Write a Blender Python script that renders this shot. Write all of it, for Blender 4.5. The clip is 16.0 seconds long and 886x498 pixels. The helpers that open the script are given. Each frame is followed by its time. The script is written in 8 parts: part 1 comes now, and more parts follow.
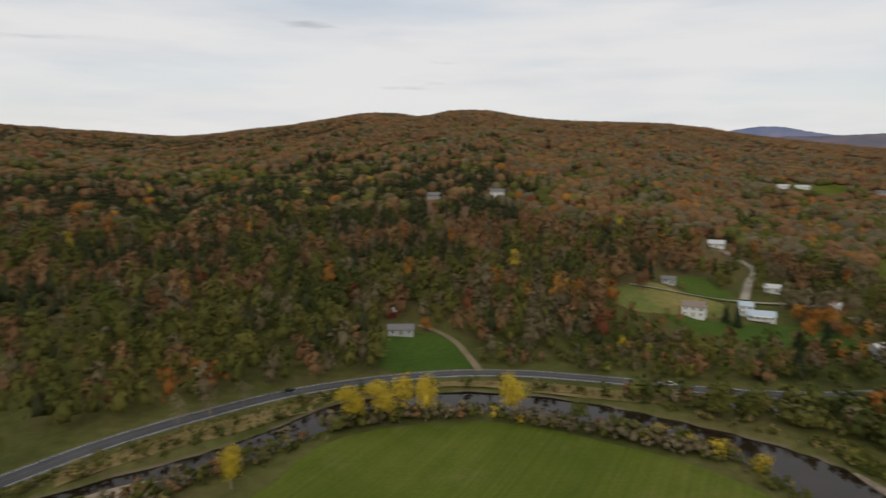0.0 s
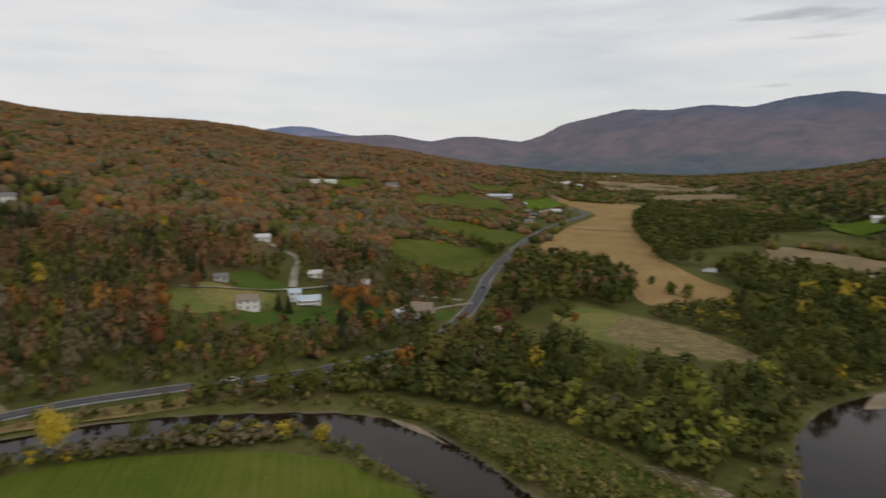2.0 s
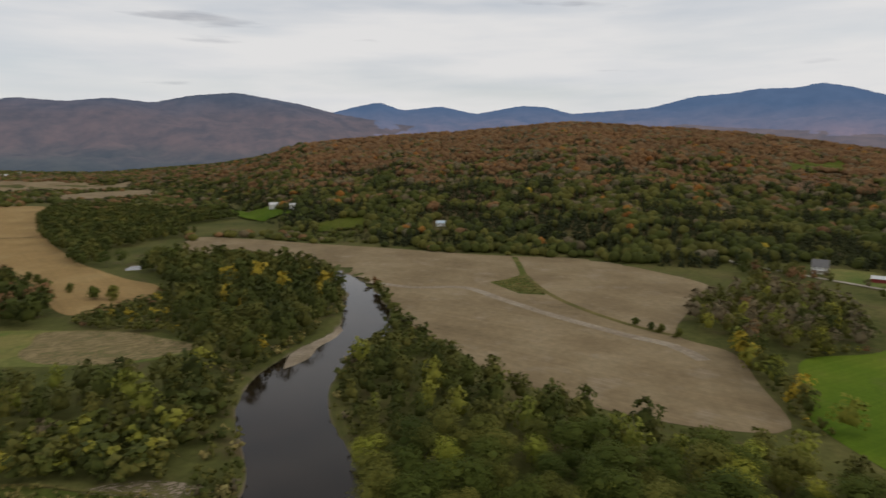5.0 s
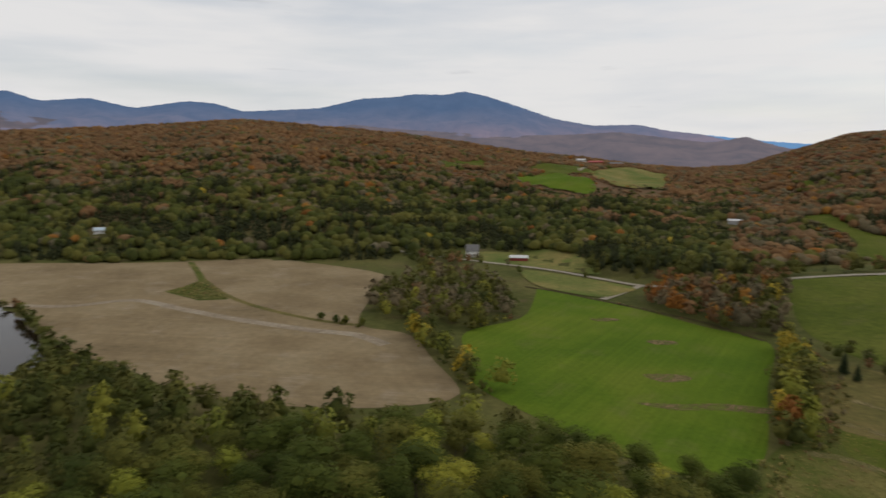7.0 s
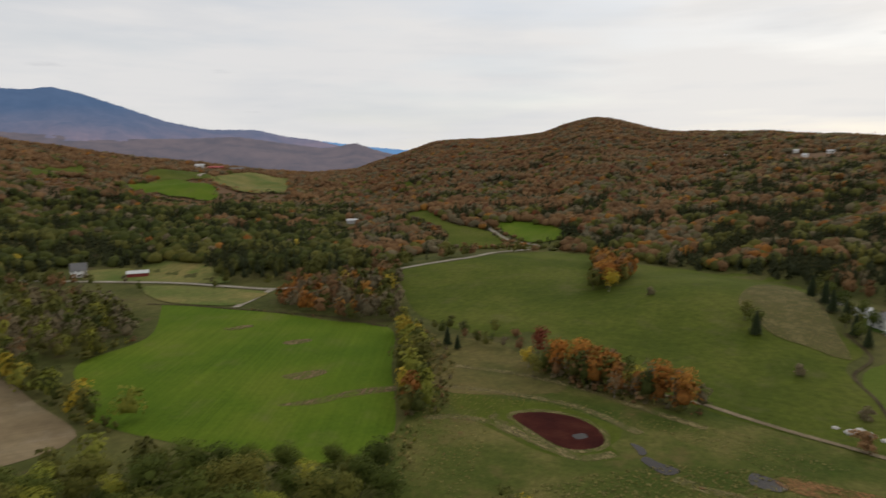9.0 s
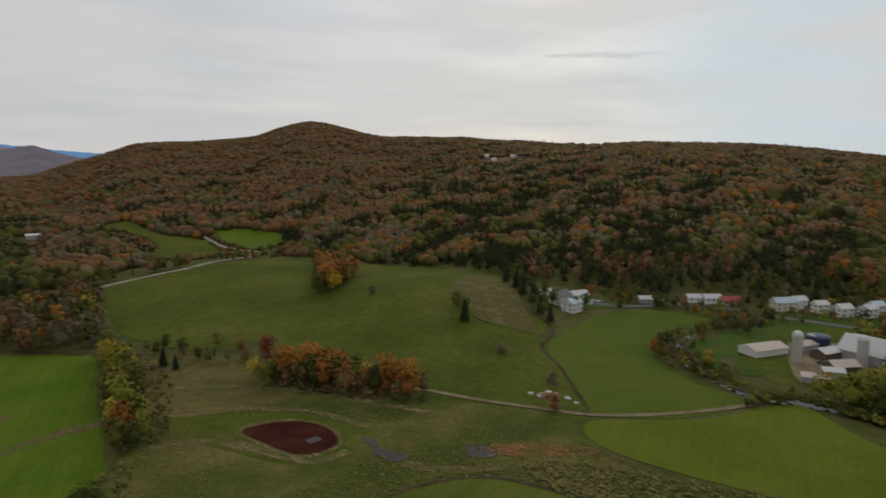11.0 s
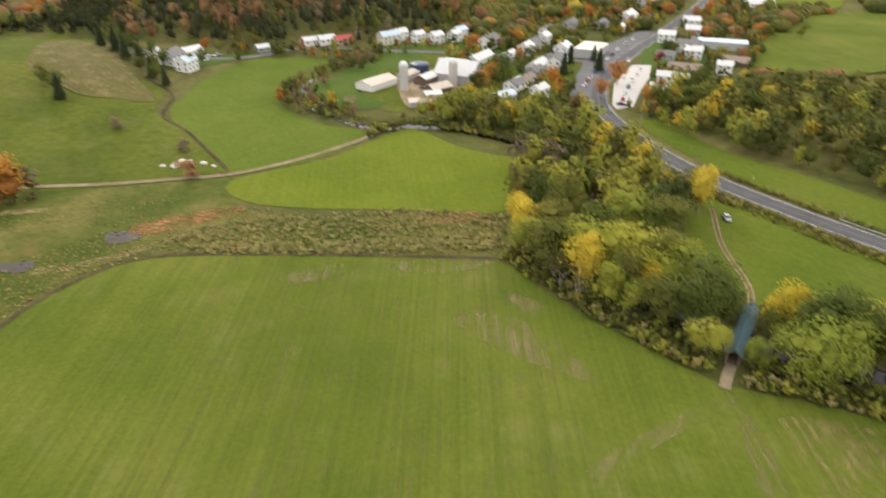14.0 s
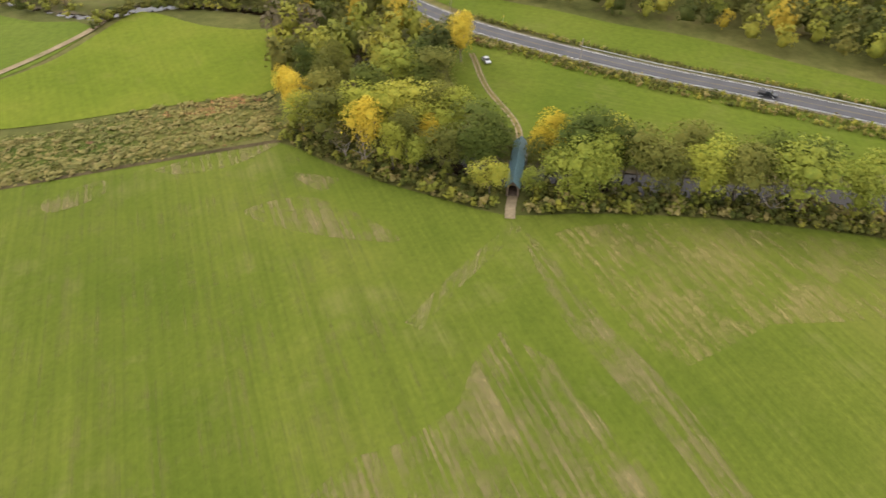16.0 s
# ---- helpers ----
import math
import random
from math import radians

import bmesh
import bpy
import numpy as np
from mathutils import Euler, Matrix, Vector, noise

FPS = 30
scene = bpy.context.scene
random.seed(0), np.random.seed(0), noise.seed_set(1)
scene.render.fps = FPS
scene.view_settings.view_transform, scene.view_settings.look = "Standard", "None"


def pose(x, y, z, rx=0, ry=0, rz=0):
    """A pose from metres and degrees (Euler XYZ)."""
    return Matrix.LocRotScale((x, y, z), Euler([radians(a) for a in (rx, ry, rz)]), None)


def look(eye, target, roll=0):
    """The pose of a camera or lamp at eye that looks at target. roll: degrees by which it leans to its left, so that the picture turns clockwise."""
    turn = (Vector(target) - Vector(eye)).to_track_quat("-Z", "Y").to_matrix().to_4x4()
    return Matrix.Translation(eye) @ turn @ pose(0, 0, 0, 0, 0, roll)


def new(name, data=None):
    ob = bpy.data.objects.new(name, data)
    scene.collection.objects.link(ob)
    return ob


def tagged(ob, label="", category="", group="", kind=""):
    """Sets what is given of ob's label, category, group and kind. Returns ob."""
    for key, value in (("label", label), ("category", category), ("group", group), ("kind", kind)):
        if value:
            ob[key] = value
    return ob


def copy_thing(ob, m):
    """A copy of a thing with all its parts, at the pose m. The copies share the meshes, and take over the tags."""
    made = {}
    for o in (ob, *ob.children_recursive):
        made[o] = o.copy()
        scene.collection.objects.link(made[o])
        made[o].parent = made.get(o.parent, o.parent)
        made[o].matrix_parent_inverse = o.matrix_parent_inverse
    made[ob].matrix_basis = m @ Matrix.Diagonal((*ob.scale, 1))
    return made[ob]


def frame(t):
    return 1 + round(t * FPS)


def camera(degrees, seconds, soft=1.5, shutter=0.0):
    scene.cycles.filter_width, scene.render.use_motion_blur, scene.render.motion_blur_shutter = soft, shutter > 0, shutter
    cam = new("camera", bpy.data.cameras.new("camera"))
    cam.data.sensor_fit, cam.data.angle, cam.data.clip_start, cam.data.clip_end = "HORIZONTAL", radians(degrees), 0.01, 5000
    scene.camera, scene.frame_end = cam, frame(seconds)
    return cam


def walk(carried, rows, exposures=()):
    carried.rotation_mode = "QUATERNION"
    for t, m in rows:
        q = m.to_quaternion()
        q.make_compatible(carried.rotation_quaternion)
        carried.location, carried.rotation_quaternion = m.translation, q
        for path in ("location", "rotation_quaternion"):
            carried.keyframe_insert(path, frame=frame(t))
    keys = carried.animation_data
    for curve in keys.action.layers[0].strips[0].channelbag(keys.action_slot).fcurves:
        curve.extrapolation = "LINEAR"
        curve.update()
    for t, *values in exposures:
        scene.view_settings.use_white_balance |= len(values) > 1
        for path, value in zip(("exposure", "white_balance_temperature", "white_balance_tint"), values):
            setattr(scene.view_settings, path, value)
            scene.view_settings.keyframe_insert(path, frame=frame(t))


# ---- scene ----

cam = camera(69.13, 16.0, 1.5, 0.5)
PATH = [
    (0.0, (0, 0, 90), (-0.005, 99.034, 76.136), 0.35),
    (0.5, (0, 0, 90), (16.685, 97.618, 76.132), 0.25),
    (1.0, (0, 0, 90), (32.948, 93.389, 76.108), 0.18),
    (1.5, (0, 0, 90), (48.234, 86.487, 76.090), 0.19),
    (2.0, (0, 0, 90), (62.266, 76.997, 76.058), 0.18),
    (2.5, (0, 0, 90), (74.047, 65.726, 75.959), 0.11),
    (3.0, (0, 0, 90), (83.757, 52.771, 75.862), 0.09),
    (3.5, (0, 0, 90), (91.018, 38.908, 75.790), 0.09),
    (4.0, (0, 0, 90), (95.599, 25.636, 75.729), 0.10),
    (4.2, (0, 0, 90), (96.583, 21.561, 75.618), 0.00),
    (5.2, (0, 0, 90), (98.941, -0.863, 75.513), 0.08),
    (6.3, (0, 0, 90), (95.503, -25.842, 75.461), 0.17),
    (6.5, (0, 0, 90), (93.996, -30.870, 75.448), 0.18),
    (7.0, (0, 0, 90), (88.963, -43.269, 75.395), 0.21),
    (7.5, (0, 0, 90), (81.745, -55.698, 75.323), 0.20),
    (8.0, (0, 0, 90), (72.762, -67.009, 75.316), 0.13),
    (8.5, (0, 0, 90), (62.168, -76.927, 75.252), 0.12),
    (9.0, (0, 0, 90), (51.774, -84.450, 76.301), 0.08),
    (9.2, (0, 0, 90), (47.979, -86.863, 77.637), 0.12),
    (10.2, (0, 0, 90), (26.917, -95.759, 79.721), 0.00),
    (11.3, (0, 0, 90), (6.482, -98.617, 74.745), -0.11),
    (11.5, (0, 0, 90), (2.766, -98.471, 72.802), -0.13),
    (12.0, (0, 0, 90), (-6.495, -97.108, 67.023), -0.10),
    (12.5, (0, 0, 90), (-15.515, -94.494, 61.188), -0.08),
    (13.0, (0, 0, 90), (-24.117, -90.637, 55.310), -0.03),
    (13.5, (0, 0, 90), (-31.921, -85.295, 48.697), -0.04),
    (14.0, (0, 0, 90), (-38.421, -78.343, 41.151), -0.02),
    (14.5, (0, 0, 90), (-43.571, -70.395, 33.909), 0.12),
    (15.0, (0, 0, 90), (-47.953, -62.531, 28.434), 0.25),
    (15.5, (0, 0, 90), (-52.150, -55.528, 25.215), 0.29),
    (16.0, (0, 0, 90), (-56.842, -50.520, 25.063), 0.34),
]
EXPOSURE = [(0.0, -0.05, 6500, 10), (4.2, -0.1, 6500, 10), (8.5, -0.05, 6500, 10), (9.2, -0.12, 6500, 10), (11.3, -0.45, 6450, 10), (12.5, -0.25, 6500, 10), (13.0, 0.36, 6600, 11), (13.5, 0.95, 6700, 12), (14.0, 1.34, 6800, 12), (14.5, 1.43, 6800, 12), (15.0, 1.5, 6800, 12), (16.0, 1.55, 6800, 12)]
walk(cam, [(t, look(eye, target, roll)) for t, eye, target, roll in PATH], EXPOSURE)

# ---- sky and sun: a thin bright overcast with bluish gaps, hazy sun behind it ----
SUN_BEARING, SUN_HEIGHT = 185.0, 32.0
world = bpy.data.worlds.new("overcast_sky")
scene.world = world
world.use_nodes = True
wn, wl = world.node_tree.nodes, world.node_tree.links
wn.clear()
w_out = wn.new("ShaderNodeOutputWorld")
w_bg = wn.new("ShaderNodeBackground")
w_sky = wn.new("ShaderNodeTexSky")
w_sky.sky_type = "NISHITA"
w_sky.sun_disc = False
w_sky.sun_elevation = radians(SUN_HEIGHT)
w_sky.sun_rotation = radians(SUN_BEARING)
w_scale = wn.new("ShaderNodeMixRGB")
w_scale.blend_type = "MULTIPLY"
w_scale.inputs[0].default_value = 1.0
w_scale.inputs[2].default_value = (0.10, 0.10, 0.10, 1)
w_co = wn.new("ShaderNodeTexCoord")
w_map = wn.new("ShaderNodeMapping")
w_map.inputs["Scale"].default_value = (1.0, 1.0, 7.0)
w_noise = wn.new("ShaderNodeTexNoise")
w_noise.inputs["Scale"].default_value = 2.2
w_noise.inputs["Detail"].default_value = 6
w_noise.inputs["Roughness"].default_value = 0.5
w_ramp = wn.new("ShaderNodeValToRGB")
w_ramp.color_ramp.elements[0].position, w_ramp.color_ramp.elements[0].color = 0.34, (0.68, 0.68, 0.68, 1)
w_ramp.color_ramp.elements[1].position, w_ramp.color_ramp.elements[1].color = 0.54, (0.97, 0.97, 0.97, 1)
w_shade = wn.new("ShaderNodeTexNoise")
w_shade.inputs["Scale"].default_value = 3.1
w_shade.inputs["Detail"].default_value = 5
w_cloud = wn.new("ShaderNodeValToRGB")
w_cloud.color_ramp.elements[0].position, w_cloud.color_ramp.elements[0].color = 0.30, (0.70, 0.715, 0.74, 1)
w_cloud.color_ramp.elements[1].position, w_cloud.color_ramp.elements[1].color = 0.52, (0.81, 0.80, 0.795, 1)
w_mix = wn.new("ShaderNodeMixRGB")
wl.new(w_co.outputs["Generated"], w_map.inputs["Vector"])
wl.new(w_map.outputs[0], w_noise.inputs["Vector"])
wl.new(w_map.outputs[0], w_shade.inputs["Vector"])
wl.new(w_noise.outputs["Fac"], w_ramp.inputs[0])
wl.new(w_shade.outputs["Fac"], w_cloud.inputs[0])
wl.new(w_sky.outputs[0], w_scale.inputs[1])
wl.new(w_ramp.outputs[0], w_mix.inputs[0])
wl.new(w_scale.outputs[0], w_mix.inputs[1])
wl.new(w_cloud.outputs[0], w_mix.inputs[2])
# brighter cloud round the hidden sun, and a few small grey wisps
w_dot = wn.new("ShaderNodeVectorMath")
w_dot.operation = "DOT_PRODUCT"
w_dot.inputs[1].default_value = (math.sin(radians(SUN_BEARING)) * math.cos(radians(SUN_HEIGHT)), math.cos(radians(SUN_BEARING)) * math.cos(radians(SUN_HEIGHT)), math.sin(radians(SUN_HEIGHT)))
w_glow = wn.new("ShaderNodeValToRGB")
w_glow.color_ramp.elements[0].position, w_glow.color_ramp.elements[0].color = 0.66, (1, 1, 1, 1)
w_glow.color_ramp.elements[1].position, w_glow.color_ramp.elements[1].color = 1.0, (1.12, 1.10, 1.065, 1)
w_lit = wn.new("ShaderNodeMixRGB")
w_lit.blend_type = "MULTIPLY"
w_lit.inputs[0].default_value = 1.0
w_map2 = wn.new("ShaderNodeMapping")
w_map2.inputs["Scale"].default_value = (1.0, 1.0, 9.0)
w_map2.inputs["Location"].default_value = (0.35, 0.8, 0.2)
w_wisp = wn.new("ShaderNodeTexNoise")
w_wisp.inputs["Scale"].default_value = 3.6
w_wisp.inputs["Detail"].default_value = 5
w_grey = wn.new("ShaderNodeValToRGB")
w_grey.color_ramp.elements[0].position, w_grey.color_ramp.elements[0].color = 0.66, (1, 1, 1, 1)
w_grey.color_ramp.elements[1].position, w_grey.color_ramp.elements[1].color = 0.76, (0.66, 0.67, 0.70, 1)
w_dark = wn.new("ShaderNodeMixRGB")
w_dark.blend_type = "MULTIPLY"
w_dark.inputs[0].default_value = 1.0
wl.new(w_co.outputs["Generated"], w_dot.inputs[0])
wl.new(w_dot.outputs["Value"], w_glow.inputs[0])
wl.new(w_co.outputs["Generated"], w_map2.inputs["Vector"])
wl.new(w_map2.outputs[0], w_wisp.inputs["Vector"])
wl.new(w_wisp.outputs["Fac"], w_grey.inputs[0])
wl.new(w_mix.outputs[0], w_lit.inputs[1])
wl.new(w_glow.outputs[0], w_lit.inputs[2])
wl.new(w_lit.outputs[0], w_dark.inputs[1])
wl.new(w_grey.outputs[0], w_dark.inputs[2])
w_gap_dot = wn.new("ShaderNodeVectorMath")
w_gap_dot.operation = "DOT_PRODUCT"
w_gap_dot.inputs[1].default_value = (math.sin(radians(205)), math.cos(radians(205)), 0.06)
w_gap = wn.new("ShaderNodeMapRange")
w_gap.inputs["From Min"].default_value, w_gap.inputs["From Max"].default_value = 0.94, 0.995
w_thin = wn.new("ShaderNodeMapRange")
w_thin.inputs["From Min"].default_value, w_thin.inputs["From Max"].default_value = 0.40, 0.60
w_thin.inputs["To Min"].default_value, w_thin.inputs["To Max"].default_value = 0.75, 0.1
w_clear = wn.new("ShaderNodeMath")
w_clear.operation = "MULTIPLY"
w_blue = wn.new("ShaderNodeMixRGB")
w_blue.inputs[2].default_value = (0.72, 0.85, 0.93, 1)
wl.new(w_co.outputs["Generated"], w_gap_dot.inputs[0])
wl.new(w_gap_dot.outputs["Value"], w_gap.inputs["Value"])
wl.new(w_noise.outputs["Fac"], w_thin.inputs["Value"])
wl.new(w_gap.outputs[0], w_clear.inputs[0])
wl.new(w_thin.outputs[0], w_clear.inputs[1])
wl.new(w_clear.outputs[0], w_blue.inputs[0])
wl.new(w_dark.outputs[0], w_blue.inputs[1])
wl.new(w_blue.outputs[0], w_bg.inputs[0])
w_bg.inputs[1].default_value = 1.0
wl.new(w_bg.outputs[0], w_out.inputs[0])

sun = new("sun", bpy.data.lights.new("sun", "SUN"))
sun.data.energy, sun.data.angle, sun.data.color = 0.65, radians(16), (1.0, 0.94, 0.86)
sb, se = radians(SUN_BEARING), radians(SUN_HEIGHT)
sun.matrix_basis = look((400 * math.sin(sb), 400 * math.cos(sb), 500), (400 * math.sin(sb) - math.sin(sb) * math.cos(se), 400 * math.cos(sb) - math.cos(sb) * math.cos(se), 500 - math.sin(se)))

# ---- materials ----
def material(name, rough=0.9, spec=0.2):
    m = bpy.data.materials.new(name)
    m.use_nodes = True
    b = m.node_tree.nodes["Principled BSDF"]
    b.inputs["Roughness"].default_value = rough
    b.inputs["Specular IOR Level"].default_value = spec
    return m, m.node_tree.nodes, m.node_tree.links, b


def ramp(nodes, stops):
    r = nodes.new("ShaderNodeValToRGB")
    e = r.color_ramp.elements
    while len(e) < len(stops):
        e.new(0.5)
    for k, (p, c) in enumerate(stops):
        e[k].position, e[k].color = p, (*c, 1)
    return r


def noise_tex(nodes, links, scale, detail=4, rough=0.55, co=None, stretch=None, turn=0.0):
    n = nodes.new("ShaderNodeTexNoise")
    n.inputs["Scale"].default_value, n.inputs["Detail"].default_value, n.inputs["Roughness"].default_value = scale, detail, rough
    if co is None:
        co = nodes.new("ShaderNodeNewGeometry").outputs["Position"]
    if stretch:
        mp = nodes.new("ShaderNodeMapping")
        mp.vector_type = "TEXTURE"
        mp.inputs["Rotation"].default_value = (0, 0, radians(turn))
        mp.inputs["Scale"].default_value = stretch
        links.new(co, mp.inputs["Vector"])
        co = mp.outputs[0]
    links.new(co, n.inputs["Vector"])
    return n


def blend(nodes, links, kind, fac, a, b):
    x = nodes.new("ShaderNodeMixRGB")
    x.blend_type = kind
    for sock, v in zip(x.inputs, (fac, a, b)):
        if isinstance(v, (int, float)):
            sock.default_value = v
        elif isinstance(v, tuple):
            sock.default_value = (*v, 1)
        else:
            links.new(v, sock)
    return x.outputs[0]


def leaf_material(name, dark, mid, light, per="island", through_leaf=0.32):
    """Foliage: varied tree by tree and clump by clump, with light coming through the leaves."""
    m, n, l, b = material(name, 0.85, 0.1)
    if per == "island":
        tone = n.new("ShaderNodeAttribute")
        tone.attribute_name = "tone"
        rnd = tone.outputs["Fac"]
    else:
        rnd = n.new("ShaderNodeObjectInfo").outputs["Random"]
    tree = ramp(n, [(0.0, dark), (0.5, mid), (1.0, light)])
    l.new(rnd, tree.inputs[0])
    fine = noise_tex(n, l, 0.9, 3, 0.7)
    spots = ramp(n, [(0.32, (0.74, 0.82, 0.82)), (0.68, (1.28, 1.17, 1.0))])
    l.new(fine.outputs["Fac"], spots.inputs[0])
    wide = noise_tex(n, l, 0.012, 3)
    drift = ramp(n, [(0.3, (0.84, 0.88, 0.9)), (0.7, (1.14, 1.08, 1.0))])
    l.new(wide.outputs["Fac"], drift.inputs[0])
    c = blend(n, l, "MULTIPLY", 1.0, tree.outputs[0], spots.outputs[0])
    c = blend(n, l, "MULTIPLY", 1.0, c, drift.outputs[0])
    l.new(c, b.inputs["Base Color"])
    if through_leaf:
        t = n.new("ShaderNodeBsdfTranslucent")
        l.new(c, t.inputs[0])
        mix = n.new("ShaderNodeMixShader")
        mix.inputs[0].default_value = through_leaf
        l.new(b.outputs[0], mix.inputs[1])
        l.new(t.outputs[0], mix.inputs[2])
        l.new(mix.outputs[0], n["Material Output"].inputs[0])
    return m


# rust and bare are lightened, in part to stand for haze on far slopes
LEAF = {
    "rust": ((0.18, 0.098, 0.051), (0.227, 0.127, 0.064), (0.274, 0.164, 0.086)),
    "orange": ((0.264, 0.105, 0.027), (0.328, 0.138, 0.03), (0.378, 0.189, 0.041)),
    "red": ((0.158, 0.049, 0.029), (0.189, 0.059, 0.032), (0.208, 0.074, 0.038)),
    "olive": ((0.087, 0.095, 0.023), (0.115, 0.121, 0.028), (0.149, 0.148, 0.036)),
    "green": ((0.046, 0.063, 0.015), (0.065, 0.085, 0.018), (0.088, 0.108, 0.023)),
    "yellow": ((0.343, 0.258, 0.031), (0.418, 0.316, 0.035), (0.48, 0.374, 0.052)),
    "pine": ((0.028, 0.039, 0.018), (0.035, 0.049, 0.023), (0.044, 0.058, 0.026)),
    "lime": ((0.172, 0.196, 0.034), (0.222, 0.242, 0.038), (0.305, 0.289, 0.048)),
    "sedge": ((0.169, 0.169, 0.051), (0.213, 0.203, 0.065), (0.261, 0.236, 0.085)),
    "straw": ((0.226, 0.192, 0.073), (0.276, 0.234, 0.09), (0.326, 0.276, 0.11)),
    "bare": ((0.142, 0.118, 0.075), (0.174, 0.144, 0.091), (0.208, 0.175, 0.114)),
}
# canopy colours are drawn towards one mean, standing in for haze over distance
WOODS_MEAN = (0.120, 0.092, 0.046)
FOREST = {k: leaf_material("canopy_" + k, *(tuple(0.86 * a + 0.14 * m for a, m in zip(c, WOODS_MEAN)) for c in v), through_leaf=0.25) for k, v in LEAF.items()}
LEAVES = {k: leaf_material("leaves_" + k, *(tuple(1.18 * a for a in c) for c in v), per="object", through_leaf=0.25) for k, v in LEAF.items()}


def ramp_of(nodes, links, tex, lo, hi):
    k = ramp(nodes, [(lo, (0.15, 0.15, 0.15)), (hi, (1, 1, 1))])
    links.new(tex.outputs["Fac"], k.inputs[0])
    return k.outputs[0]


def grass(name, low, mid, high, fine=0.35, turn=0.0, rows=0.0, patch=(0.20, 0.15, 0.07), patchy=0.0, wide=0.02):
    """A meadow or field: broad drifts, small tufts, mowing rows across it and dry patches."""
    m, n, l, b = material(name, 0.95, 0.04)
    low, mid, high = ((c[0], c[1], c[2] * 0.94) for c in (low, mid, high))
    a = noise_tex(n, l, wide, 6, 0.6)
    base = ramp(n, [(0.34, low), (0.5, mid), (0.66, high)])
    l.new(a.outputs["Fac"], base.inputs[0])
    t = noise_tex(n, l, fine, 5, 0.7)
    soft = 0.16 if rows else 0.27
    tuft = ramp(n, [(0.3, (1 - soft, 1 - soft, 1 - soft)), (0.7, (1 + soft, 1 + 0.9 * soft, 1 + 0.8 * soft))])
    l.new(t.outputs["Fac"], tuft.inputs[0])
    c = blend(n, l, "MULTIPLY", 1.0, base.outputs[0], tuft.outputs[0])
    if rows:
        r = noise_tex(n, l, 0.9, 3, 0.6, stretch=(1.0, 110.0, 1.0), turn=turn)
        row = ramp(n, [(0.32, (1 - rows, 1 - rows, 1 - rows)), (0.68, (1 + 1.4 * rows, 1 + rows, 1 + rows))])
        l.new(r.outputs["Fac"], row.inputs[0])
        c = blend(n, l, "MULTIPLY", 1.0, c, row.outputs[0])
    if patchy:
        p = noise_tex(n, l, 0.045, 8, 0.68)
        q = ramp(n, [(0.54, (0, 0, 0)), (0.70, (patchy, patchy, patchy))])
        l.new(p.outputs["Fac"], q.inputs[0])
        fac = q.outputs[0]
        if rows:
            fac = blend(n, l, "MULTIPLY", 0.75, fac, ramp_of(n, l, r, 0.42, 0.6))
        c = blend(n, l, "MIX", fac, c, patch)
    l.new(c, b.inputs["Base Color"])
    bump = n.new("ShaderNodeBump")
    bump.inputs["Strength"].default_value, bump.inputs["Distance"].default_value = 0.6, 0.4
    l.new(t.outputs["Fac"], bump.inputs["Height"])
    l.new(bump.outputs[0], b.inputs["Normal"])
    return m


GROUND = grass("scrub_ground", (0.058, 0.066, 0.02), (0.084, 0.088, 0.028), (0.115, 0.105, 0.04), 0.22, patch=(0.10, 0.07, 0.04), patchy=0.8, wide=0.015)
gn, gl = GROUND.node_tree.nodes, GROUND.node_tree.links
g_sep = gn.new("ShaderNodeSeparateXYZ")
gl.new(gn.new("ShaderNodeNewGeometry").outputs["Position"], g_sep.inputs[0])
g_band = ramp(gn, [(0.0, (1, 1, 1)), (1.0, (0, 0, 0))])
g_map = gn.new("ShaderNodeMapRange")
g_map.inputs["From Min"].default_value, g_map.inputs["From Max"].default_value = -1.35, -0.75
gl.new(g_sep.outputs["Z"], g_map.inputs["Value"])
gl.new(g_map.outputs[0], g_band.inputs[0])
g_base = gn["Principled BSDF"].inputs["Base Color"]
g_gap = ramp_of(gn, gl, noise_tex(gn, gl, 0.06, 5), 0.44, 0.56)
g_mask = blend(gn, gl, "MULTIPLY", 1.0, g_band.outputs[0], g_gap)
# leaf litter on the wooded hills
g_hill = gn.new("ShaderNodeMapRange")
g_hill.inputs["From Min"].default_value, g_hill.inputs["From Max"].default_value = 8.0, 40.0
gl.new(g_sep.outputs["Z"], g_hill.inputs["Value"])
g_litter = blend(gn, gl, "MIX", g_hill.outputs[0], g_base.links[0].from_socket, (0.165, 0.105, 0.062))
gl.new(blend(gn, gl, "MIX", g_mask, g_litter, (0.15, 0.125, 0.085)), g_base)
HAY = grass("hayfield", (0.066, 0.093, 0.013), (0.085, 0.110, 0.017), (0.108, 0.125, 0.024), 0.9, -27, 0.10, (0.17, 0.15, 0.06), 0.45)
LUSH = grass("lush_field", (0.066, 0.116, 0.010), (0.084, 0.134, 0.012), (0.108, 0.148, 0.017), 0.5, 30, 0.10, (0.15, 0.125, 0.055), 0.45)
BRIGHT = grass("mown_field", (0.084, 0.116, 0.012), (0.102, 0.132, 0.015), (0.122, 0.142, 0.02), 0.5, -20, 0.06, (0.15, 0.14, 0.04), 0.5)
PASTURE = grass("pasture", (0.056, 0.076, 0.011), (0.075, 0.094, 0.014), (0.098, 0.109, 0.021), 0.3, 0, 0.0, (0.12, 0.105, 0.045), 0.5)
STUBBLE = grass("tan_stubble", (0.165, 0.126, 0.076), (0.205, 0.158, 0.096), (0.245, 0.196, 0.125), 0.25, -35, 0.08, (0.34, 0.29, 0.225), 0.5)
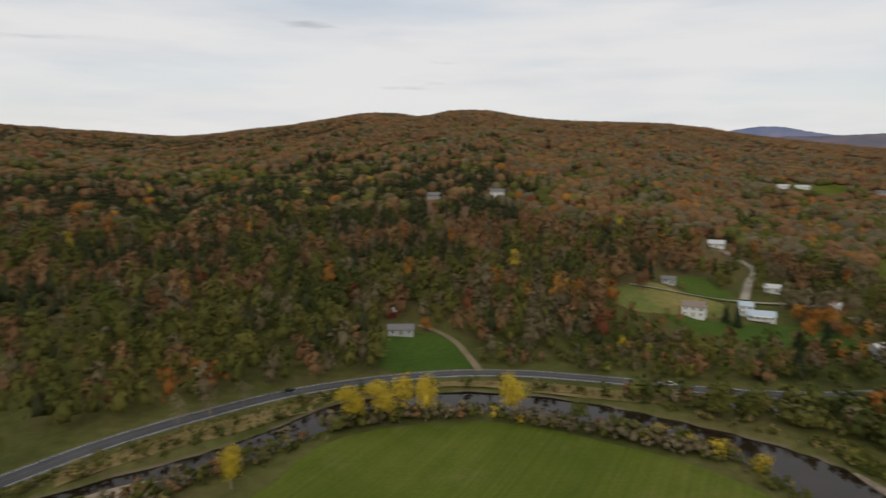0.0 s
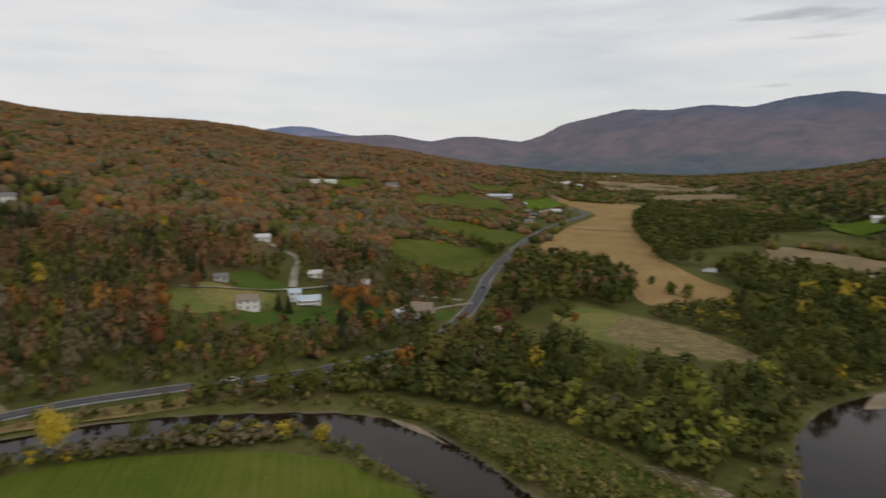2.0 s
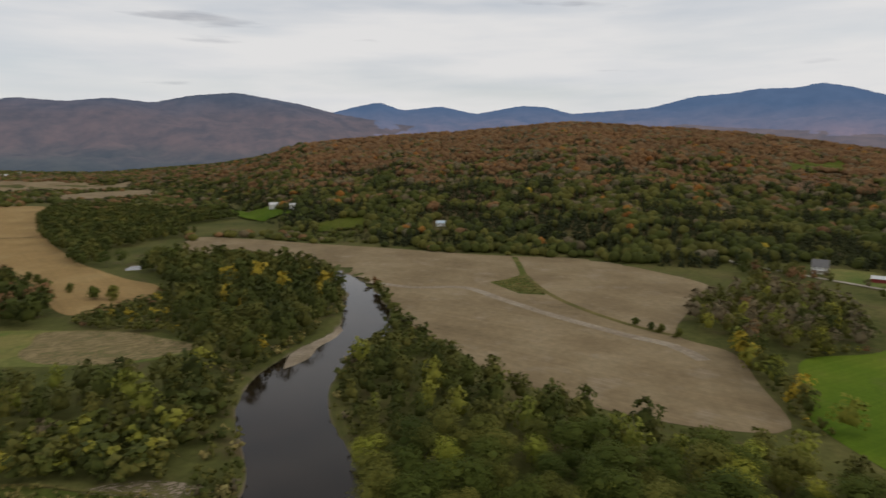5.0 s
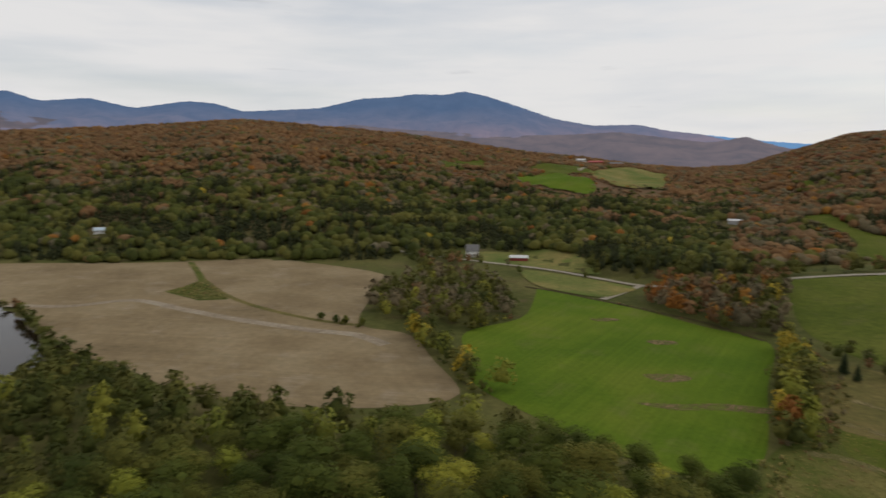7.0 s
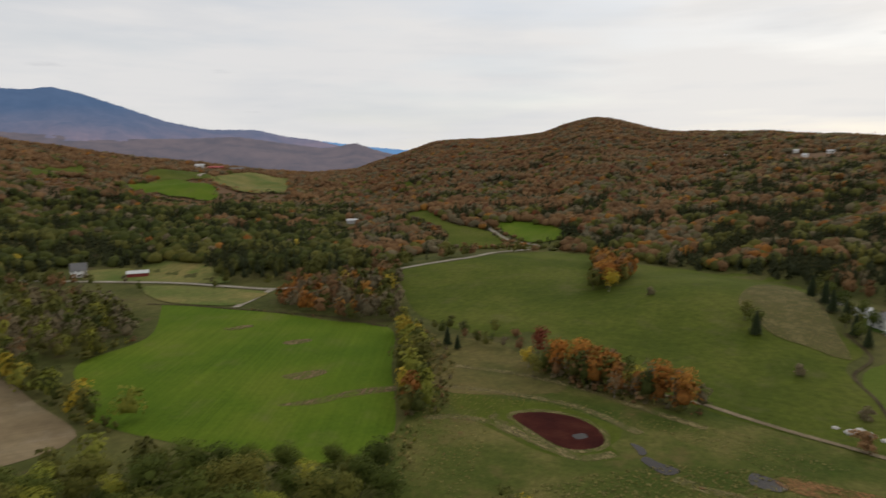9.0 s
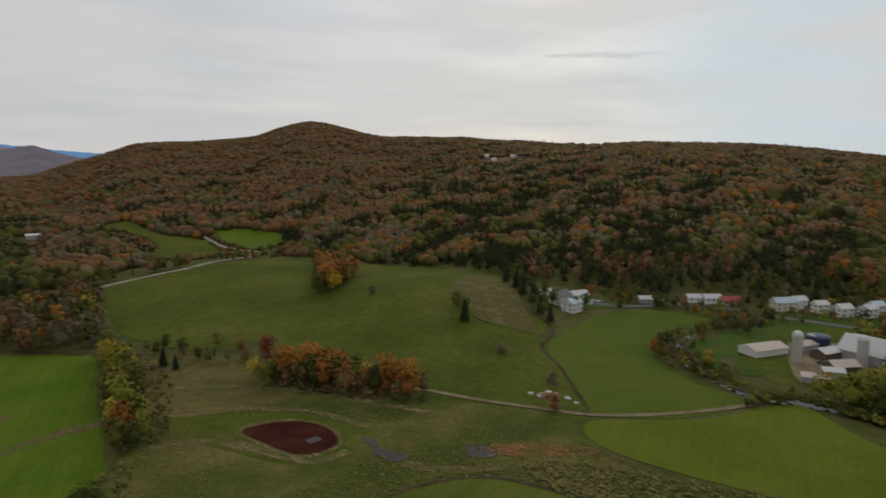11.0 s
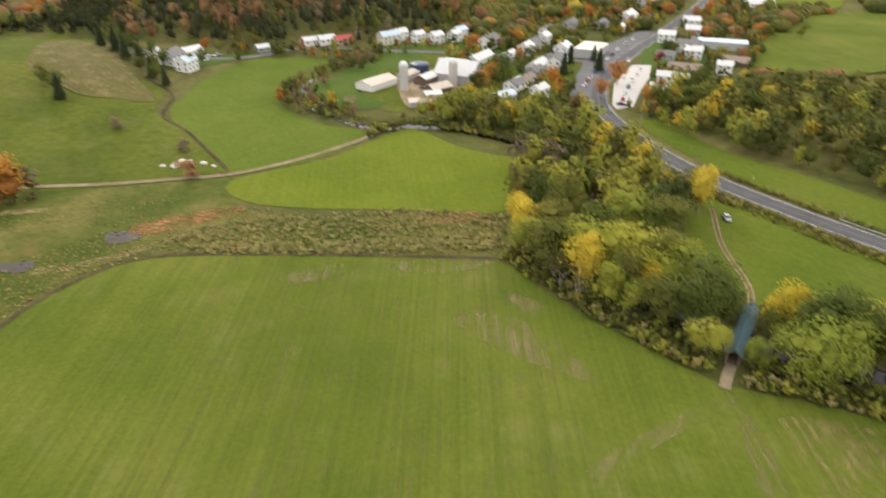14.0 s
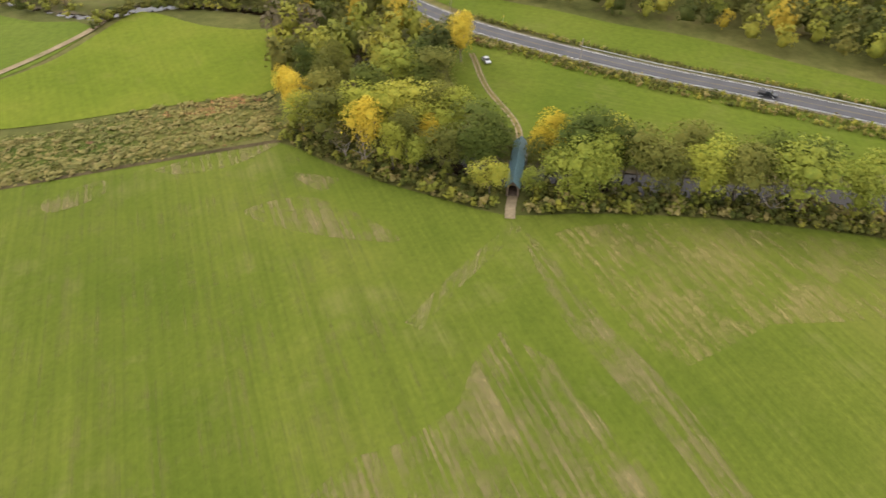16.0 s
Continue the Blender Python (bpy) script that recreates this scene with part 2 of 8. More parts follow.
CORN = grass("golden_stubble", (0.22, 0.15, 0.068), (0.265, 0.18, 0.08), (0.30, 0.215, 0.10), 0.3, -50, 0.08, (0.24, 0.2, 0.1), 0.3)
MEADOW = grass("dry_meadow", (0.09, 0.12, 0.03), (0.15, 0.15, 0.05), (0.22, 0.18, 0.07), 0.3, 0, 0.0, (0.07, 0.13, 0.02), 0.7)
MARSH = grass("marsh_grass", (0.050, 0.072, 0.014), (0.080, 0.092, 0.022), (0.145, 0.128, 0.044), 0.5, 0, 0.0, (0.17, 0.115, 0.05), 0.7, wide=0.035)
ROADSIDE = grass("roadside_field", (0.066, 0.096, 0.012), (0.082, 0.110, 0.015), (0.098, 0.120, 0.019), 0.5, 20, 0.05, (0.13, 0.115, 0.045), 0.4)
CREEK_FIELD = grass("creek_field", (0.070, 0.102, 0.014), (0.082, 0.114, 0.017), (0.094, 0.122, 0.021), 0.5, -60, 0.04)
LAWN = grass("lawn", (0.042, 0.075, 0.014), (0.056, 0.094, 0.018), (0.072, 0.105, 0.022), 0.6)
SAND = grass("river_sand", (0.18, 0.145, 0.105), (0.25, 0.205, 0.155), (0.32, 0.27, 0.215), 0.8, patch=(0.10, 0.09, 0.05), patchy=0.5, wide=0.05)
GRAVEL = grass("gravel_road", (0.24, 0.21, 0.175), (0.30, 0.27, 0.23), (0.36, 0.33, 0.29), 1.2, wide=0.08)
VERGE = grass("gravel_verge", (0.12, 0.11, 0.085), (0.17, 0.155, 0.12), (0.23, 0.21, 0.17), 1.0, wide=0.06)
DRY = grass("dry_slope_grass", (0.085, 0.085, 0.028), (0.12, 0.105, 0.038), (0.155, 0.125, 0.05), 0.35, wide=0.04)
SAND_GRASS = grass("dead_grass", (0.15, 0.115, 0.05), (0.19, 0.145, 0.065), (0.23, 0.18, 0.085), 0.8, wide=0.08)
PALE_STUBBLE = grass("pale_stubble", (0.22, 0.18, 0.135), (0.26, 0.215, 0.165), (0.29, 0.25, 0.2), 0.4, patch=(0.18, 0.14, 0.1), patchy=0.9, wide=0.05)
RUT = grass("worn_earth", (0.17, 0.135, 0.09), (0.22, 0.175, 0.12), (0.27, 0.22, 0.155), 1.0, patch=(0.10, 0.12, 0.03), patchy=0.6, wide=0.1)
LITTER = grass("dark_earth", (0.045, 0.036, 0.02), (0.065, 0.052, 0.028), (0.085, 0.07, 0.038), 0.8, patch=(0.09, 0.09, 0.03), patchy=0.9, wide=0.08)
REED = grass("pond_weed", (0.035, 0.009, 0.008), (0.05, 0.013, 0.010), (0.07, 0.022, 0.015), 0.9, wide=0.08)


def streaks(name, colour, turn, lo, hi, long=28.0):
    """Dry straw left in broken rows: bare of it between, so that the field shows through."""
    m, n, l, b = material(name, 0.95, 0.1)
    r = noise_tex(n, l, 1.3, 4, 0.7, stretch=(1.0, long, 1.0), turn=turn)
    p = noise_tex(n, l, 0.10, 9, 0.78)
    t = noise_tex(n, l, 1.2, 4, 0.7)
    c = ramp(n, [(0.3, tuple(v * 0.75 for v in colour)), (0.7, tuple(v * 1.25 for v in colour))])
    l.new(t.outputs["Fac"], c.inputs[0])
    l.new(c.outputs[0], b.inputs["Base Color"])
    s = n.new("ShaderNodeMath")
    s.operation = "ADD"
    l.new(r.outputs["Fac"], s.inputs[0])
    l.new(p.outputs["Fac"], s.inputs[1])
    k = n.new("ShaderNodeMapRange")
    k.inputs["From Min"].default_value, k.inputs["From Max"].default_value = lo, hi
    l.new(s.outputs[0], k.inputs["Value"])
    mix = n.new("ShaderNodeMixShader")
    l.new(k.outputs[0], mix.inputs[0])
    l.new(n.new("ShaderNodeBsdfTransparent").outputs[0], mix.inputs[1])
    l.new(b.outputs[0], mix.inputs[2])
    l.new(mix.outputs[0], n["Material Output"].inputs[0])
    return m


ERODED = streaks("eroded_grass", (0.145, 0.122, 0.045), 40, 0.7, 1.15, 4.0)
RUSTY = streaks("rusty_sedge", (0.24, 0.125, 0.05), 40, 0.88, 1.15, 4.0)
TAWNY = streaks("tawny_sedge", (0.21, 0.17, 0.075), 60, 0.85, 1.2, 5.0)
BARE_EARTH = streaks("bare_earth", (0.17, 0.125, 0.06), 30, 0.85, 1.15, 6.0)
SANDY = streaks("washed_sand", (0.27, 0.215, 0.155), 20, 0.96, 1.1, 3.0)
TRACK = streaks("straw_streaks", (0.22, 0.19, 0.085), -60, 0.95, 1.35)
STRAW_ROWS = streaks("straw_rows", (0.205, 0.17, 0.078), -27, 0.92, 1.34, 30.0)
DRY_PATCH = streaks("dry_patch_grass", (0.165, 0.150, 0.055), -27, 1.02, 1.75, 60.0)
YELLOWED = streaks("yellowed_grass", (0.25, 0.205, 0.08), -27, 0.93, 1.42, 10.0)
DEAD_GRASS = streaks("dead_meadow_grass", (0.225, 0.172, 0.085), 35, 0.72, 1.12, 6.0)


def asphalt(name, base):
    m, n, l, b = material(name, 0.85, 0.3)
    a = noise_tex(n, l, 0.12, 6, 0.6)
    c = ramp(n, [(0.3, tuple(v * 0.8 for v in base)), (0.7, tuple(v * 1.25 for v in base))])
    l.new(a.outputs["Fac"], c.inputs[0])
    g = noise_tex(n, l, 9.0, 3, 0.7)
    k = ramp(n, [(0.3, (0.85, 0.85, 0.85)), (0.7, (1.15, 1.15, 1.15))])
    l.new(g.outputs["Fac"], k.inputs[0])
    l.new(blend(n, l, "MULTIPLY", 1.0, c.outputs[0], k.outputs[0]), b.inputs["Base Color"])
    return m


ASPHALT = asphalt("asphalt", (0.06, 0.06, 0.066))
OLD_ASPHALT = asphalt("worn_asphalt", (0.10, 0.098, 0.10))


def paint(name, colour, rough=0.6, var=0.12, metal=0.0, scale=1.4):
    m, n, l, b = material(name, rough, 0.35)
    a = noise_tex(n, l, scale, 5, 0.6)
    c = ramp(n, [(0.3, tuple(max(v * (1 - var), 0) for v in colour)), (0.7, tuple(min(v * (1 + var), 1) for v in colour))])
    l.new(a.outputs["Fac"], c.inputs[0])
    l.new(c.outputs[0], b.inputs["Base Color"])
    b.inputs["Metallic"].default_value = metal
    return m


WHITE = paint("white_paint", (0.68, 0.67, 0.64), 0.6, 0.08)
CREAM = paint("cream_siding", (0.62, 0.57, 0.47), 0.7)
GREY = paint("grey_siding", (0.36, 0.36, 0.35), 0.7)
TANWALL = paint("tan_siding", (0.42, 0.33, 0.24), 0.7)
BROWN = paint("brown_timber", (0.12, 0.085, 0.06), 0.85, 0.3)
REDWALL = paint("barn_red", (0.22, 0.035, 0.03), 0.8, 0.2)
BLUEWALL = paint("dark_blue_steel", (0.025, 0.04, 0.075), 0.35, 0.15)
TIN = paint("pale_metal_roof", (0.54, 0.54, 0.53), 0.4, 0.12)
RUSTTIN = paint("weathered_metal_roof", (0.50, 0.42, 0.35), 0.55, 0.3)
BLUETIN = paint("pale_blue_metal_roof", (0.42, 0.50, 0.56), 0.4, 0.1)
TEAL = paint("teal_metal_roof", (0.085, 0.145, 0.16), 0.35, 0.12)
SHINGLE = paint("grey_shingles", (0.16, 0.155, 0.15), 0.85, 0.2)
BROWNROOF = paint("brown_shingles", (0.23, 0.18, 0.14), 0.85, 0.2)
REDROOF = paint("red_metal_roof", (0.35, 0.06, 0.05), 0.5, 0.1)
CONCRETE = paint("concrete", (0.42, 0.40, 0.37), 0.85, 0.15)
STEEL = paint("galvanised_steel", (0.66, 0.67, 0.67), 0.5, 0.1, 0.1)
ROCK = paint("bleached_rock", (0.5, 0.47, 0.43), 0.9, 0.3)
STONE = paint("river_stone", (0.30, 0.28, 0.26), 0.9, 0.35, scale=0.6)
LINE_WHITE = paint("road_line_white", (0.62, 0.62, 0.60), 0.7, 0.15)
LINE_YELLOW = paint("road_line_yellow", (0.15, 0.115, 0.05), 0.8, 0.3)
BARK = paint("bark", (0.11, 0.09, 0.07), 0.95, 0.3, scale=3.0)
PALEBARK = paint("pale_bark", (0.24, 0.21, 0.18), 0.95, 0.3, scale=3.0)
TYRE = paint("tyre", (0.02, 0.02, 0.02), 0.9)
YELLOWSIGN = paint("yellow_sign", (0.65, 0.48, 0.03), 0.5, 0.05)


def glass_like(name, colour, rough):
    m, n, l, b = material(name, rough, 0.5)
    b.inputs["Base Color"].default_value = (*colour, 1)
    return m


GLASS = glass_like("dark_window_glass", (0.02, 0.024, 0.03), 0.08)


def water_material(name, colour, ripple):
    m, n, l, b = material(name, 0.06, 0.29)
    a = noise_tex(n, l, 0.05, 4)
    c = ramp(n, [(0.35, tuple(v * 0.7 for v in colour)), (0.65, tuple(v * 1.3 for v in colour))])
    l.new(a.outputs["Fac"], c.inputs[0])
    l.new(c.outputs[0], b.inputs["Base Color"])
    r = noise_tex(n, l, 1.3, 4, 0.6)
    bump = n.new("ShaderNodeBump")
    bump.inputs["Strength"].default_value, bump.inputs["Distance"].default_value = ripple, 0.1
    l.new(r.outputs["Fac"], bump.inputs["Height"])
    l.new(bump.outputs[0], b.inputs["Normal"])
    b.inputs["IOR"].default_value = 1.33
    return m


WATER = water_material("river_water", (0.016, 0.011, 0.007), 0.12)


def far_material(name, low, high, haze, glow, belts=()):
    """Backdrop of distant mountain woods: kilometres of haze painted into colour and faint emission."""
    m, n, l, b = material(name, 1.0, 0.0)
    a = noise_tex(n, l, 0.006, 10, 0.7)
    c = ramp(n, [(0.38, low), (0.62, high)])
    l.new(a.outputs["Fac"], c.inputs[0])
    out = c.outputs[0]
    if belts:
        # belts by height: valley evergreens, turned leaves, firs on top tinted with haze blue
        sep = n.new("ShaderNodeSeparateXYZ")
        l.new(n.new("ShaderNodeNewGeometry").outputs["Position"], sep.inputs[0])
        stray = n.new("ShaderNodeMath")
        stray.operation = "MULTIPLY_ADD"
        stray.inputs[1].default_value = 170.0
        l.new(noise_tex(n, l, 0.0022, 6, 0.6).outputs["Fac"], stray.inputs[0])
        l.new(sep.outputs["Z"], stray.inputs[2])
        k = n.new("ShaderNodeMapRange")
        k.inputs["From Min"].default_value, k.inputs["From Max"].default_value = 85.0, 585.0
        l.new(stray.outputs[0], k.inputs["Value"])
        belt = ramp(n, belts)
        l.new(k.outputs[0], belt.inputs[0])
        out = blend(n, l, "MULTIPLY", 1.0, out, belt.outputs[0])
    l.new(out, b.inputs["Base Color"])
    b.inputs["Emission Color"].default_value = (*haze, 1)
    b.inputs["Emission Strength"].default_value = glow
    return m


# base colours and emission carry the air's haze, bluer with distance
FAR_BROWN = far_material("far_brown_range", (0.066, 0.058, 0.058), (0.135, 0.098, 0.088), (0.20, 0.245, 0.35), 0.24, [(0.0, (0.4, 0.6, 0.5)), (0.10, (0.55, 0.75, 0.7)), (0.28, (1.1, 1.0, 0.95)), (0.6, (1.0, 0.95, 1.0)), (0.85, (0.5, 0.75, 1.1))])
FAR_HAZE_BLUE = far_material("far_haze_blue_range", (0.05, 0.055, 0.075), (0.085, 0.082, 0.10), (0.15, 0.24, 0.41), 0.43, [(0.0, (2.8, 1.7, 1.1)), (0.35, (2.5, 1.5, 1.05)), (0.6, (1.3, 1.1, 1.05)), (0.82, (0.45, 0.7, 1.0))])
FAR_HAZE_PALE = far_material("far_haze_pale_range", (0.05, 0.08, 0.14), (0.06, 0.09, 0.15), (0.18, 0.40, 0.72), 0.60)
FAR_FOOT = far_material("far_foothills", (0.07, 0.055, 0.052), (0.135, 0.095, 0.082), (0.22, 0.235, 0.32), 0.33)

# ---- the lie of the land: a flat valley floor with wooded hills round it ----
# hill knots: bearing (clockwise from +y), distance of the foot, distance of the crest, angle of the crest from the valley's middle
HILL_N = [(326, 240, 2200, 2.4), (338, 240, 2200, 1.75), (346, 255, 2200, 2.75), (353, 270, 2100, 4.0), (356, 272, 2100, 4.05), (358, 275, 2000, 3.65), (1, 285, 2000, 4.4), (4, 288, 2000, 4.3), (8, 292, 2000, 3.55), (14, 300, 2000, 3.25), (19, 335, 2000, 3.15), (24, 370, 2000, 2.35), (30, 395, 2000, 1.45), (35, 450, 2000, 0.95), (40, 600, 2000, 0.0), (45, 900, 2000, -0.75), (50, 1400, 2300, -1.3)]
HILL_E = [(60, 2000, 2600, -1.5), (69, 1300, 2000, -0.7), (73, 760, 1700, 0.1), (75, 740, 1650, 0.95), (80, 660, 1600, 1.6), (87, 610, 1550, 2.05), (93, 590, 1550, 2.5), (99, 585, 1500, 3.0), (105, 545, 1500, 2.5), (112, 560, 1500, 2.0), (117, 620, 1500, 1.25), (122, 600, 1500, 0.5), (127, 520, 1500, 0.0), (131, 490, 1500, -0.5), (137, 480, 1700, -1.0)]
HILL_SE = [(141, 520, 2100, -0.7), (145, 560, 2600, 0.7), (148, 600, 2600, 1.85), (152, 640, 2600, 1.9), (157, 640, 2600, 2.4), (159, 630, 2600, 3.15), (161.5, 620, 2600, 3.85), (164, 600, 2600, 3.4), (167, 580, 2500, 2.5), (174, 530, 2100, 2.45), (180, 490, 1800, 2.1)]
HILL_S = [(186, 460, 1500, 1.75), (190, 445, 1400, 2.05), (197, 440, 1350, 1.74), (201, 450, 1350, 1.5), (205, 470, 1350, 1.0), (208, 500, 1400, 0.5), (215, 600, 1600, -0.4), (225, 900, 1900, -0.5), (235, 1100, 2200, -0.3), (250, 1000, 2400, 0.5), (270, 800, 2400, 1.5), (300, 400, 2300, 2.0)]
knots = np.array(sorted(HILL_N + HILL_E + HILL_SE + HILL_S))
BEARINGS = np.arange(0, 360, 0.5)


def rounded(values, width):
    table = np.interp(BEARINGS, knots[:, 0], values, period=360)
    k = np.exp(-0.5 * (np.arange(-12, 13) * 0.5 / width) ** 2)
    return np.convolve(np.concatenate([table[-12:], table, table[:12]]), k / k.sum(), "valid")


T_FOOT, T_CREST = rounded(knots[:, 1], 1.2), rounded(knots[:, 2], 1.2)
T_RISE = 81 + rounded(knots[:, 2] * np.tan(np.radians(knots[:, 3])), 0.7)

# the river, from far up the valley, round the hayfield and on to the covered bridge: x, y, half width
RIVER = [(520, 275, 4), (500, 262, 8), (535, 215, 6), (535, 160, 8), (490, 105, 9), (430, 74, 10), (395, 65, 12), (360, 57, 14), (320, 54, 15), (285, 66, 15), (255, 71, 17), (225, 68, 17), (200, 59, 16), (176, 48, 16), (152, 44, 17), (132, 56, 15), (117, 78, 13), (112, 108, 11), (114, 140, 13), (113, 166, 14), (105, 186, 12), (85, 206, 9), (60, 221, 10), (36, 230, 11), (10, 236, 10), (-15, 232, 10)]
RIVER2 = [(-15, 232, 10), (-35, 224, 9), (-50, 206, 8), (-63, 191, 8), (-76, 179, 8), (-92, 166, 9), (-118, 146, 9), (-160, 118, 9), (-190, 75, 8), (-180, 30, 7), (-164, -2, 6), (-151, -22, 5.5), (-139, -40, 5.5), (-126, -59, 5.5), (-114, -77, 5.5), (-107, -96, 5), (-113, -125, 4.5), (-138, -165, 4), (-142, -200, 3.5), (-126, -235, 3.5), (-106, -254, 5.5), (-94, -255, 4.5), (-84, -272, 2.5), (-76, -303, 2.5), (-84, -338, 2.5), (-106, -362, 2.5), (-140, -372, 2.5)]


def spline(points, step):
    """Points along a smooth line through the given ones (any number of columns), about step metres apart."""
    p = np.array(points, float)
    p = np.vstack([2 * p[0] - p[1], p, 2 * p[-1] - p[-2]])
    out = []
    for k in range(1, len(p) - 2):
        n = max(int(np.hypot(*(p[k + 1] - p[k])[:2]) / step), 1)
        u = (np.arange(n) / n)[:, None]
        out.append(0.5 * (2 * p[k] + (p[k + 1] - p[k - 1]) * u + (2 * p[k - 1] - 5 * p[k] + 4 * p[k + 1] - p[k + 2]) * u**2 + (3 * p[k] - p[k - 1] - 3 * p[k + 1] + p[k + 2]) * u**3))
    return np.vstack(out + [p[-2:-1]])


def closed_spline(points, step):
    p = np.array(points, float)
    n = len(p)
    long = spline(np.vstack([p[-1], p, p[0], p[1]]), step)
    start = np.argmin(np.hypot(*(long - p[0]).T))
    d = np.hypot(*(long - p[0]).T)
    half = len(long) // 2
    end = half + np.argmin(d[half:])
    return long[start:end]


RIVER_LINE = np.vstack([spline(RIVER, 9), spline(RIVER2, 7)])


def off_line(x, y, line):
    """Distance from the nearest stretch of a line, less its half width there (third column, if any)."""
    best = np.full(np.shape(x), 1e9)
    for a, b in zip(line[:-1], line[1:]):
        d = b[:2] - a[:2]
        u = np.clip(((x - a[0]) * d[0] + (y - a[1]) * d[1]) / max(d @ d, 1e-9), 0, 1)
        w = a[2] + u * (b[2] - a[2]) if len(a) > 2 else 0
        best = np.minimum(best, np.hypot(x - a[0] - u * d[0], y - a[1] - u * d[1]) - w)
    return best


def smooth(u):
    u = np.clip(u, 0, 1)
    return u * u * (3 - 2 * u)


WAVES = [(random.uniform(0, 6.28), random.uniform(0, 6.28), k) for k in (0.0032, 0.0047, 0.0071, 0.0105, 0.016, 0.024)]


def ripple(x, y):
    z = 0
    for a, p, k in WAVES:
        z = z + np.sin((x * math.cos(a) + y * math.sin(a)) * k * 6.28 + p + 1.7 * np.sin((y * math.cos(a) - x * math.sin(a)) * k * 3.9 + p)) * 0.0035 / k
    return z


def land(x, y, river=True):
    x, y = np.asarray(x, float), np.asarray(y, float)
    r, b = np.hypot(x, y), np.degrees(np.arctan2(x, y)) % 360
    foot, crest, rise = (np.interp(b, BEARINGS, v, period=360) for v in (T_FOOT, T_CREST, T_RISE))
    s = np.clip((r - foot) / (crest - foot), 0, 1)
    e = 0.02
    z = rise * ((s + e) ** 0.75 - e**0.75) / ((1 + e) ** 0.75 - e**0.75)
    z = z * (1 - 0.45 * smooth((r - crest) / 1500))
    z = z + ripple(x, y) * 4.0 * smooth(s * 4) * (1 - smooth((r - crest + 500) / 500) * 0.8)
    z = z + 15 * np.exp(-(((x - 60) / 80) ** 2) - ((y + 405) / 85) ** 2) + 10 * np.exp(-(((x - 235) / 95) ** 2) - ((y + 470) / 95) ** 2)
    z = z + 0.25 * np.sin(x * 0.031 + 1) * np.sin(y * 0.027)
    if river:
        near = (r < 1150) & (z < 8)
        d = np.full(z.shape, 99.0)
        if near.any():
            d[near] = off_line(x[near], y[near], RIVER_LINE)
        z = z - 3.2 * smooth((1.5 - d) / 4)
    return z


def inside(x, y, poly):
    poly = np.asarray(poly)
    hit = np.zeros(np.shape(x), bool)
    for (x0, y0), (x1, y1) in zip(poly, np.roll(poly, -1, axis=0)):
        cross = ((y0 > y) != (y1 > y)) & (x < (x1 - x0) * (y - y0) / (y1 - y0 + 1e-12) + x0)
        hit ^= cross
    return hit


def mesh_from(name, verts, faces, mats, index=None, smooth_faces=False, tone=None, normals=None):
    """A mesh from arrays: verts n x 3, faces n x 3 or n x 4; its own normals, if given, n x 3."""
    verts, faces = np.asarray(verts, np.float32), np.asarray(faces, np.int32)
    me = bpy.data.meshes.new(name)
    k = faces.shape[1]
    me.vertices.add(len(verts))
    me.vertices.foreach_set("co", verts.ravel())
    me.loops.add(faces.size)
    me.loops.foreach_set("vertex_index", faces.ravel())
    me.polygons.add(len(faces))
    me.polygons.foreach_set("loop_start", np.arange(0, faces.size, k, dtype=np.int32))
    me.polygons.foreach_set("loop_total", np.full(len(faces), k, np.int32))
    for m in mats:
        me.materials.append(m)
    if index is not None:
        me.polygons.foreach_set("material_index", np.asarray(index, np.int32))
    me.polygons.foreach_set("use_smooth", np.full(len(faces), smooth_faces))
    if tone is not None:
        me.attributes.new("tone", "FLOAT", "POINT").data.foreach_set("value", np.asarray(tone, np.float32))
    me.update(calc_edges=True)
    me.validate()
    if normals is not None:
        me.polygons.foreach_set("use_smooth", np.full(len(me.polygons), True))
        me.attributes.new("custom_normal", "FLOAT_VECTOR", "POINT").data.foreach_set("vector", np.asarray(normals, np.float32).ravel())
    return me


def part(name, bm, mat, parent=None, label=""):
    """Links a bmesh as one mesh object, under its thing or part."""
    me = bpy.data.meshes.new(name)
    bm.normal_update()
    bm.to_mesh(me)
    bm.free()
    me.materials.append(mat)
    ob = new(name, me)
    if parent is not None:
        ob.parent = parent
    return tagged(ob, label)


def box(bm, x, y, z, sx, sy, sz, turn=0.0, bevel=0.0):
    """A box of that size with its base's middle at x, y, z, its edges broken."""
    made = bmesh.ops.create_cube(bm, size=1, matrix=Matrix.Translation((x, y, z + sz / 2)) @ Matrix.Rotation(turn, 4, "Z") @ Matrix.Diagonal((sx, sy, sz, 1)))
    if bevel:
        edges = list({e for v in made["verts"] for e in v.link_edges})
        bmesh.ops.bevel(bm, geom=edges, offset=bevel, segments=1, affect="EDGES")
    return bm


# one sheet of ground out to the horizon
radii = np.concatenate([np.arange(4, 470, 3.4), 470 * (4950 / 470) ** (np.arange(72) / 71)])
angles = np.radians(np.arange(0, 360, 0.7))
gx, gy = np.outer(radii, np.sin(angles)), np.outer(radii, np.cos(angles))
gz = land(gx, gy)
na, nr = len(angles), len(radii)
idx = np.arange(na * nr).reshape(nr, na)
quads = np.stack([idx[:-1], np.roll(idx, -1, 1)[:-1], np.roll(idx, -1, 1)[1:], idx[1:]], -1).reshape(-1, 4)
verts = np.stack([gx, gy, gz], -1).reshape(-1, 3)
verts = np.vstack([verts, [[0, 0, float(land(np.zeros(1), np.zeros(1))[0])]]])
me = mesh_from("ground", verts, quads, [GROUND], smooth_faces=True)
